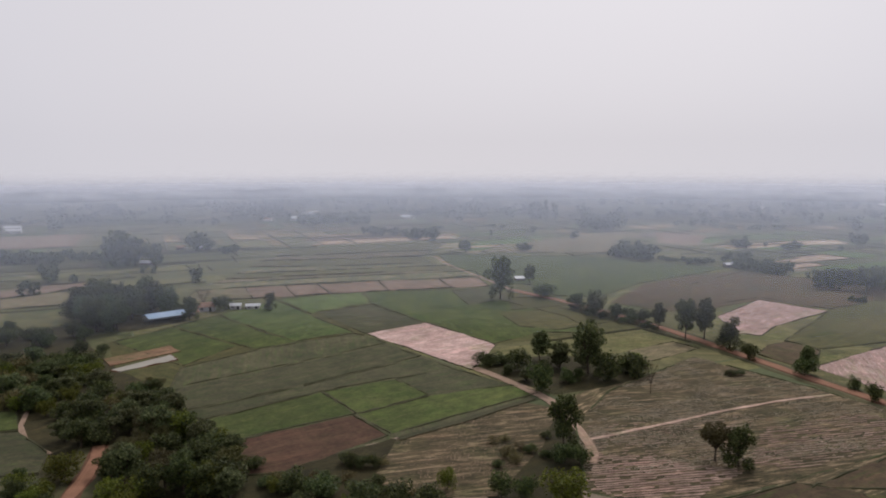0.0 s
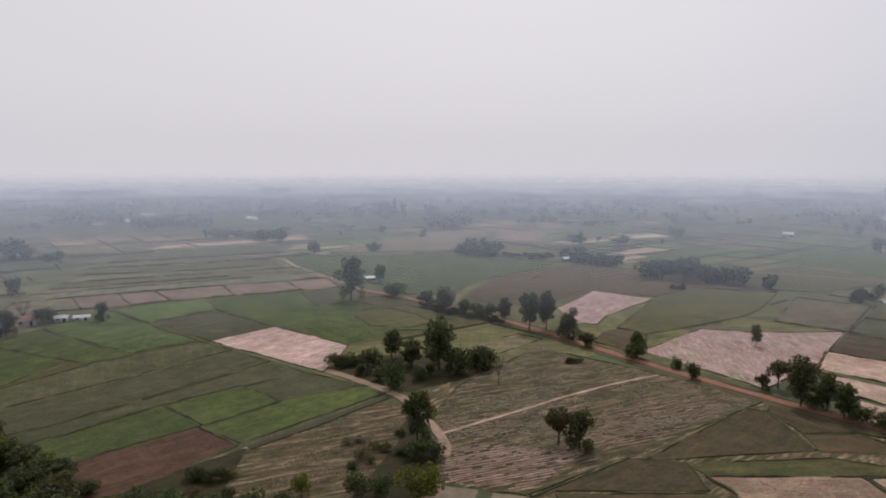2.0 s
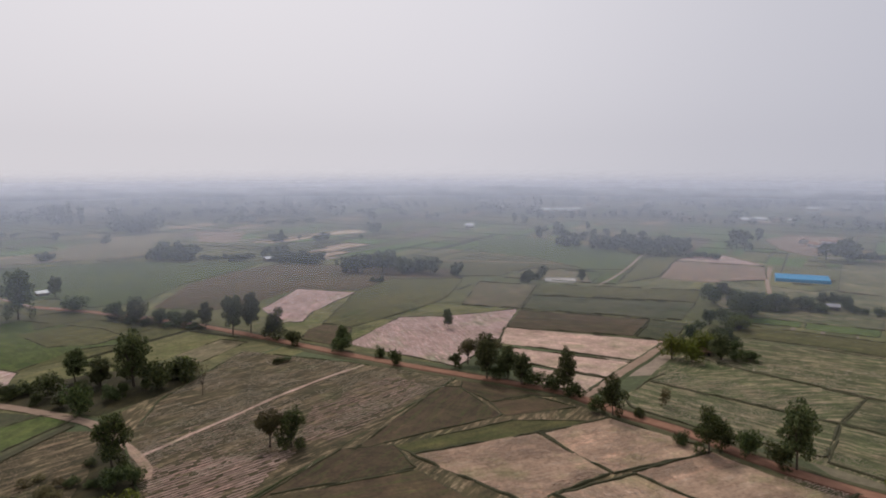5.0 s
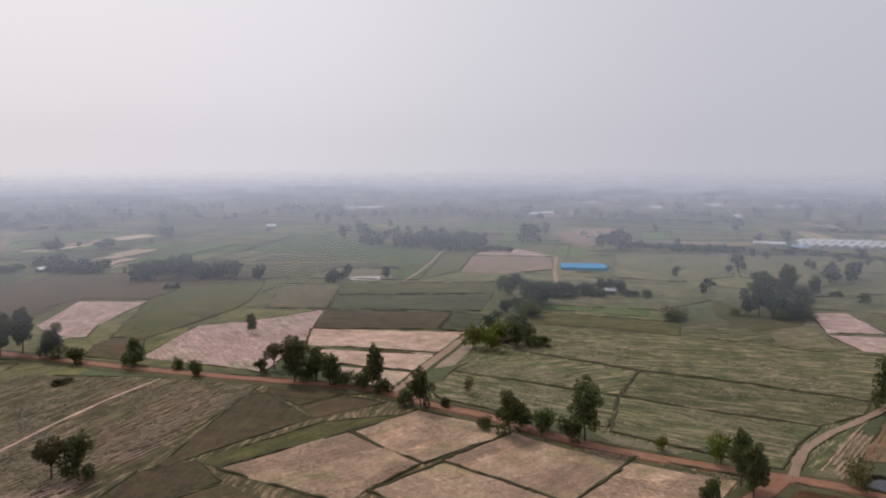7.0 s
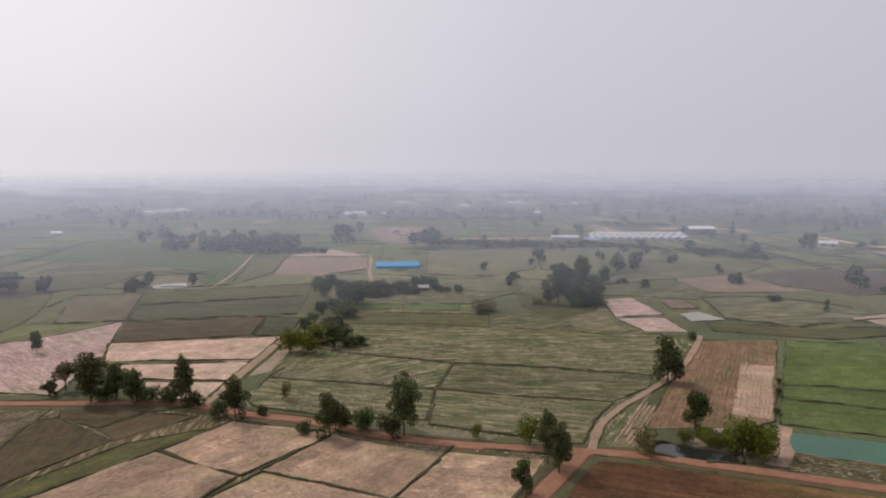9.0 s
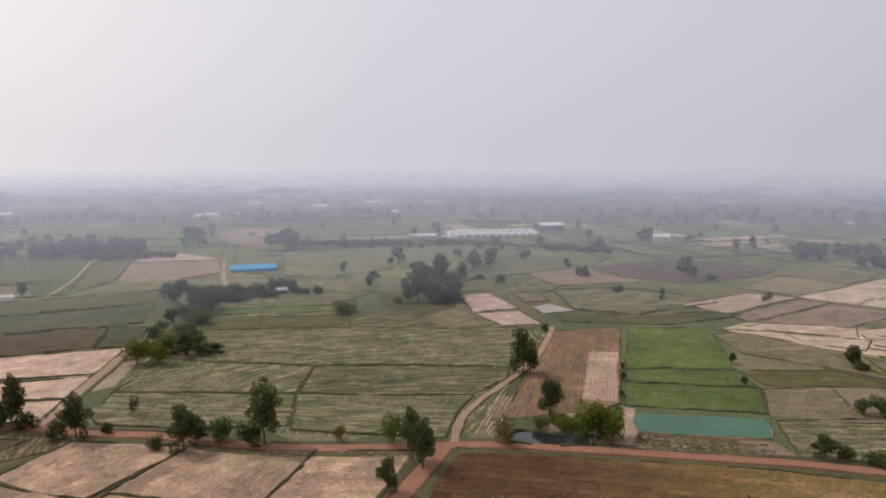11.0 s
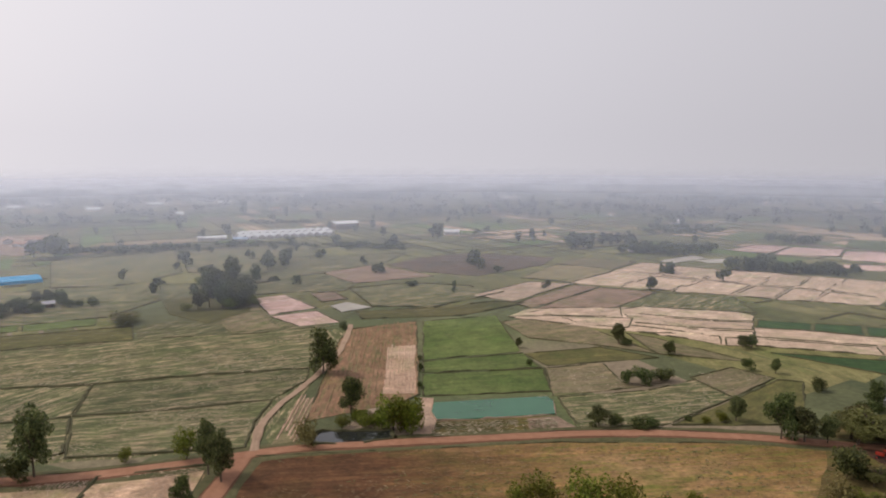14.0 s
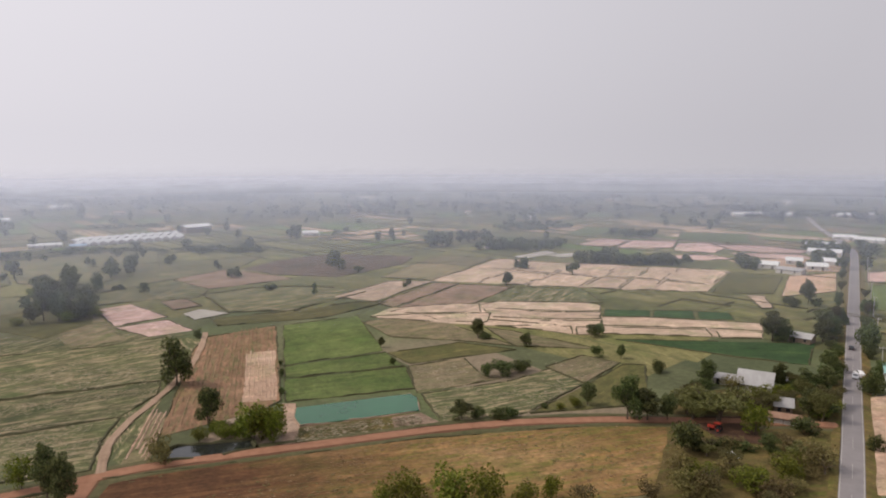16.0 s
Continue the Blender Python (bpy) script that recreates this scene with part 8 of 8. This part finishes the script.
house("distant_house", "distant white-roofed farm building in the haze", 726, 1158.1, -0.80, 26, 11.7, 3, 1.8, WHITE_ROOF, WALL, 0.5, 2)
house("distant_house", "distant white-roofed farm building in the haze", 475.6, 604.2, -0.74, 9, 6, 3, 1.8, WHITE_ROOF, WALL, 0.5, 2)
house("distant_house", "distant white-roofed farm building in the haze", 716.7, 736, -0.98, 16, 7.2, 3, 1.8, WHITE_ROOF, WALL, 0.5, 2)
house("distant_house", "distant white-roofed farm building in the haze", 734.4, 729.7, -0.56, 8, 6, 3, 1.8, WHITE_ROOF, WALL, 0.5, 2)
house("distant_house", "distant white-roofed farm building in the haze", 745, 725.9, -0.91, 8, 6, 3, 1.8, WHITE_ROOF, WALL, 0.5, 2)
house("distant_house", "distant white-roofed farm building in the haze", 761.3, 720.1, -0.73, 14, 6.3, 3, 1.8, WHITE_ROOF, WALL, 0.5, 2)
house("distant_house", "distant white-roofed farm building in the haze", -620.8, 1174.4, 0.40, 10, 6, 3, 1.8, WHITE_ROOF, WALL, 0.5, 2)
house("distant_house", "distant white-roofed farm building in the haze", -466.5, 766, 0.46, 16, 7.2, 3, 1.8, WHITE_ROOF, WALL, 0.5, 2)
house("distant_house", "distant white-roofed farm building in the haze", -187.9, 909.2, 0.11, 10, 6, 3, 1.8, WHITE_ROOF, WALL, 0.5, 2)
house("distant_house", "distant white-roofed farm building in the haze", 303.6, 1255.7, -0.41, 12, 6, 3, 1.8, WHITE_ROOF, WALL, 0.5, 2)
house("distant_house", "distant white-roofed farm building in the haze", 760.1, -324.8, -1.90, 10, 6, 3, 1.8, WHITE_ROOF, WALL, 0.5, 2)
house("distant_house", "distant white-roofed farm building in the haze", 665.3, -64, -1.49, 14, 6.3, 3, 1.8, WHITE_ROOF, WALL, 0.5, 2)
house("distant_house", "distant white-roofed farm building in the haze", 531.2, -193.7, -1.74, 10, 6, 3, 1.8, WHITE_ROOF, WALL, 0.5, 2)
house("distant_house", "distant white-roofed farm building in the haze", 1224, -214.2, -1.65, 14, 6.3, 3, 1.8, WHITE_ROOF, WALL, 0.5, 2)
house("distant_house", "white-roofed roadside building on bare ground", 381.8, -332.2, -2.50, 12, 6, 3, 1.8, WHITE_ROOF, WALL, 0.5, 2)
house("distant_house", "white-roofed roadside building on bare ground", 391.4, -361, -2.26, 10, 6, 3, 1.8, WHITE_ROOF, WALL, 0.5, 2)
house("distant_house", "white-roofed roadside building on bare ground", 367.2, -356.7, -2.14, 12, 7, 3, 1.8, WHITE_ROOF, WALL, 0.5, 2)
house("distant_house", "white-roofed roadside building on bare ground", 379.7, -382.6, -2.46, 13, 7, 3, 1.8, WHITE_ROOF, WALL, 0.5, 2)
house("distant_house", "white-roofed roadside building on bare ground", 421.8, -416.6, -2.47, 22, 9.9, 3, 1.8, WHITE_ROOF, WALL, 0.5, 2)
house("distant_house", "white-roofed roadside building on bare ground", 496.2, -510.4, -2.32, 18, 8.1, 3, 1.8, WHITE_ROOF, WALL, 0.5, 2)
house("distant_house", "white-roofed roadside building on bare ground", 473.4, -514.1, -2.57, 22, 9.9, 3, 1.8, WHITE_ROOF, WALL, 0.5, 2)
rng = random.Random(77)
for k in range(26):
    a, r = rng.uniform(-0.75, 2.35), rng.uniform(900, 1300)
    x, y = r * math.sin(a), r * math.cos(a)
    house("distant_house", "distant pale-roofed farmhouse in the haze", x, y, rng.uniform(0, 3), rng.uniform(8, 18), rng.uniform(6, 9), 2.8, 1.6, rng.choice((WHITE_ROOF, TIN, WHITE_ROOF, RUST)), WALL, 0.5, 2)


# ---- the main road ----
line = smooth_line(MAIN_ROAD, 8.0)
asphalt = new("road", mesh_of("road", ribbon(line, ((-2.6, 0.5), (0, 0.56), (2.6, 0.5)), 0.02, 2), ASPHALT))
tagged(asphalt, "straight two-lane grey asphalt road", "road", kind="structure")
part("shoulder", ribbon(line, ((-5.4, 0.02), (-3.5, 0.44), (-2.6, 0.48)), 0.3, 3), SOIL["scrub"], asphalt)
part("shoulder", ribbon(line, ((2.6, 0.48), (3.5, 0.44), (5.4, 0.02)), 0.3, 4), SOIL["scrub"], asphalt)
for s in (-2.35, 2.35):
    part("edge_line", ribbon(line, ((s - 0.09, 0.531), (s + 0.09, 0.531)), 0, 1), PAINT, asphalt)
for k in range(0, 60, 2):
    part("centre_dash", ribbon(line[k:k + 2], ((-0.05, 0.574), (0.05, 0.574)), 0, 1), PAINT, asphalt)


def car(label, x, y, turn, paint, pickup=False, name="car"):
    """A small car with body, cabin glass, lamps and wheels."""
    ob = new(name)
    ob.matrix_basis = Matrix.Translation((x, y, 0.56)) @ Matrix.Rotation(turn, 4, "Z")
    tagged(ob, label, "car")
    bm = bmesh.new()
    prof = [(-2.2, 0.35), (2.15, 0.35), (2.2, 0.7), (1.2, 0.92), (0.5, 1.42), (-0.9 if not pickup else -0.5, 1.45), (-1.7 if not pickup else -0.7, 0.95), (-2.2, 0.9)]
    sides = [[bm.verts.new((px, s * (0.86 if pz < 1 else 0.7), pz)) for px, pz in prof] for s in (-1, 1)]
    bm.faces.new(sides[0])
    bm.faces.new(sides[1][::-1])
    for i in range(len(prof)):
        j = (i + 1) % len(prof)
        bm.faces.new((sides[0][j], sides[0][i], sides[1][i], sides[1][j]))
    bmesh.ops.recalc_face_normals(bm, faces=bm.faces[:])
    bmesh.ops.bevel(bm, geom=bm.edges[:], offset=0.06, segments=2, affect="EDGES")
    body = part("body", bm, paint, ob)
    for nm, x0, x1, z0, z1 in (("windscreen", 1.08, 0.56, 0.98, 1.38), ("rear_window", -1.66 if not pickup else -0.72, -0.98 if not pickup else -0.55, 1.0, 1.38)):
        bm = bmesh.new()
        vs = [bm.verts.new(p) for p in ((x0 + 0.04, -0.68, z0), (x0 + 0.04, 0.68, z0), (x1 + 0.04, 0.6, z1), (x1 + 0.04, -0.6, z1))]
        bm.faces.new(vs)
        part(nm, bm, DARK, body)
    for s in (-1, 1):
        part("side_window", box(bmesh.new(), -0.95 if not pickup else -0.45, 0.6, s * 0.78 - 0.05, s * 0.78 + 0.05, 1.0, 1.34), DARK, body)
        part("headlight", box(bmesh.new(), 2.16, 2.22, s * 0.62 - 0.15, s * 0.62 + 0.15, 0.6, 0.72), LITTER, body)
        part("tail_light", box(bmesh.new(), -2.24, -2.18, s * 0.68 - 0.12, s * 0.68 + 0.12, 0.68, 0.84), RED_PAINT, body)
        for px in (-1.35, 1.35):
            bm = bmesh.new()
            tube(bm, (px, s * 0.7, 0.32), (px, s * 0.9, 0.32), 0.32, 0.32, 14)
            wheel = part("wheel", bm, RUBBER, ob)
            bm = bmesh.new()
            tube(bm, (px, s * 0.89, 0.32), (px, s * 0.92, 0.32), 0.18, 0.16, 10)
            part("rim", bm, SILVER, wheel)
    return ob


way = math.atan2(-444.5 + 123.8, 424.4 - 113.5)
car("dark car driving along the asphalt road", 206.5, -219.2, way, DARK_CAR)
car("silver car driving along the asphalt road", 178.2, -191.6, way + math.pi, SILVER)
car("white car parked beside the road", 181.5, -196.8, way + 0.5, WHITE_CAR).location.z = 0.1


def tractor(x, y, turn):
    ob = new("tractor")
    ob.matrix_basis = Matrix.Translation((x, y, 0.2)) @ Matrix.Rotation(turn, 4, "Z")
    tagged(ob, "red farm tractor standing on bare earth", "tractor")
    part("bonnet", box(bmesh.new(), 0.2, 2.2, -0.45, 0.45, 0.8, 1.55, 0.08), RED_PAINT, ob)
    part("seat_deck", box(bmesh.new(), -1.1, 0.2, -0.7, 0.7, 0.7, 1.0, 0.05), RED_PAINT, ob)
    part("seat", box(bmesh.new(), -0.8, -0.2, -0.3, 0.3, 1.0, 1.5, 0.08), RUBBER, ob)
    part("canopy", box(bmesh.new(), -1.2, 0.5, -0.8, 0.8, 2.3, 2.4, 0.03), RED_PAINT, ob)
    for px in (-1.1, 0.4):
        for s in (-0.7, 0.7):
            bm = bmesh.new()
            tube(bm, (px, s, 0.9), (px, s, 2.3), 0.04, 0.04)
            part("canopy_post", bm, RUBBER, ob)
    for px, r in ((-0.7, 0.75), (1.6, 0.45)):
        for s in (-1, 1):
            bm = bmesh.new()
            tube(bm, (px, s * 0.75, r), (px, s * 1.1, r), r, r, 16)
            wheel = part("wheel", bm, RUBBER, ob)
            bm = bmesh.new()
            tube(bm, (px, s * 1.08, r), (px, s * 1.13, r), r * 0.5, r * 0.45, 12)
            part("rim", bm, RED_PAINT, wheel)


tractor(152.7, -119.2, 0.6)


def power_pole(x, y, turn):
    ob = new("power_pole")
    ob.matrix_basis = Matrix.Translation((x, y, 0)) @ Matrix.Rotation(turn, 4, "Z")
    tagged(ob, "slim grey concrete power pole with a crossarm", "power pole", "poles along the road")
    bm = bmesh.new()
    tube(bm, (0, 0, 0), (0, 0, 10), 0.17, 0.1, 8)
    part("post", bm, CONCRETE, ob)
    part("crossarm", box(bmesh.new(), -0.06, 0.06, -1.1, 1.1, 9.3, 9.45), CONCRETE, ob)
    for s in (-1.0, 0.0, 1.0):
        bm = bmesh.new()
        tube(bm, (0, s, 9.45), (0, s, 9.7), 0.06, 0.04)
        part("insulator", bm, LITTER, ob)


for k in range(9):
    t = 0.12 + k * 0.11
    power_pole(113.5 + 311 * t - 8.2 * 0.718, -123.8 - 320.7 * t - 8.2 * 0.696, way)


def heap(name, label, mat, x, y, size, seed, category):
    """A crumpled sheet or pile lying on the ground."""
    bm = bmesh.new()
    bmesh.ops.create_icosphere(bm, subdivisions=3, radius=1.0)
    for v in bm.verts:
        v.co.x *= size * (1 + 0.35 * noise.noise(v.co * 1.7 + Vector((seed, 0, 0))))
        v.co.y *= 0.6 * size * (1 + 0.35 * noise.noise(v.co * 1.9 + Vector((0, seed, 0))))
        v.co.z = max(0.0, v.co.z) * 0.45 * (1 + 0.5 * noise.noise(v.co * 2.5)) + 0.02
    ob = new(name, mesh_of(name, bm, mat))
    ob.location = (x, y, 0.05)
    return tagged(ob, label, category)


heap("plastic_sheet", "crumpled pale plastic sheet on the scrub", LITTER, 138.7, -113.6, 2.4, 3, "plastic sheet")
heap("plastic_sheet", "white sheets heaped beside the trees", LITTER, -94.4, 213.1, 2.6, 5, "plastic sheet")
heap("brush_pile", "pale pile of cut branches", SOIL["mown"], 104, -67, 2.6, 8, "brush pile")


# ---- far woods and lone trees of the plain ----
def far_trees(name, label, seed, near, far, n, tall, tight):
    rng = random.Random(seed)
    verts, faces = [], []
    made = 0
    while made < n:
        a, r = rng.uniform(-0.95, 2.75), near + (far - near) * rng.random() ** 0.8
        x, y = r * math.sin(a), r * math.cos(a)
        if noise.noise(Vector((x * tight, y * tight, seed))) + 0.35 * noise.noise(Vector((x * tight * 4, y * tight * 4, seed))) < 0.16 and rng.random() > 0.06:
            continue
        made += 1
        if taken(x, y):
            continue
        h = tall * rng.uniform(0.5, 1.3)
        w = h * rng.uniform(0.4, 0.75)
        for _ in range(26 if r < 1200 else 16):
            u, b = rng.uniform(-1, 1), rng.uniform(0, 6.28)
            k = rng.uniform(0.3, 1) ** 0.5
            s = math.sqrt(1 - u * u)
            p = Vector((x + w * k * s * math.cos(b), y + w * k * s * math.sin(b), h * (0.55 + 0.42 * u * k)))
            m = Euler((rng.uniform(-1.2, 1.2), rng.uniform(-1.2, 1.2), rng.uniform(0, 6.3))).to_matrix()
            q = h * rng.uniform(0.1, 0.22)
            i = len(verts)
            verts += [p + m @ Vector(c) for c in ((-q, -0.4 * q, 0), (0.2 * q, -q, 0.3 * q), (q, 0.3 * q, 0), (-0.2 * q, q, 0.3 * q))]
            faces.append((i, i + 1, i + 2, i + 3))
        i = len(verts)
        verts += [Vector((x + dx, y + dy, z)) for z in (0, h * 0.5) for dx, dy in ((-0.2, -0.2), (0.2, -0.2), (0, 0.25))]
        faces += [(i, i + 1, i + 4, i + 3), (i + 1, i + 2, i + 5, i + 4), (i + 2, i, i + 3, i + 5)]
    me = bpy.data.meshes.new(name)
    me.from_pydata(verts, [], faces)
    me.materials.append(LEAF_FAR)
    ob = new(name, me)
    return tagged(ob, label, "trees", kind="stuff")


far_trees("far_trees", "scattered dark trees and groves on the hazy plain", 3, 840, 1250, 560, 10, 0.007)
far_trees("far_woods", "groves and tree lines far off in the haze", 5, 1150, 1900, 1200, 11, 0.006)


def far_hedges(name, label, seed, near, far, lines, tall):
    """Lines of trees along field edges and lanes of the plain."""
    rng = random.Random(seed)
    rows = []
    for _ in range(lines):
        a, r = rng.uniform(-0.95, 2.75), rng.uniform(near, far)
        x, y = r * math.sin(a), r * math.cos(a)
        d = rng.choice((0.45, 2.02, -0.3, 1.27)) + rng.gauss(0, 0.08)
        for k in range(rng.randint(5, 26)):
            step = k * rng.uniform(7, 10)
            px, py = x + step * math.cos(d) + rng.gauss(0, 2), y + step * math.sin(d) + rng.gauss(0, 2)
            if near < math.hypot(px, py) < far + 200 and rng.random() < 0.8:
                h = tall * rng.uniform(0.45, 1.25)
                rows.append((px, py, h, h * rng.uniform(0.7, 1.1)))
    return build_far_trees(name, label, seed, rows, LEAF_FAR)


far_hedges("hedgerow_trees", "lines of dark trees along distant field edges", 31, 860, 1250, 60, 9)
far_hedges("far_hedgerows", "lines of trees along lanes far off in the haze", 37, 1150, 1700, 60, 10)
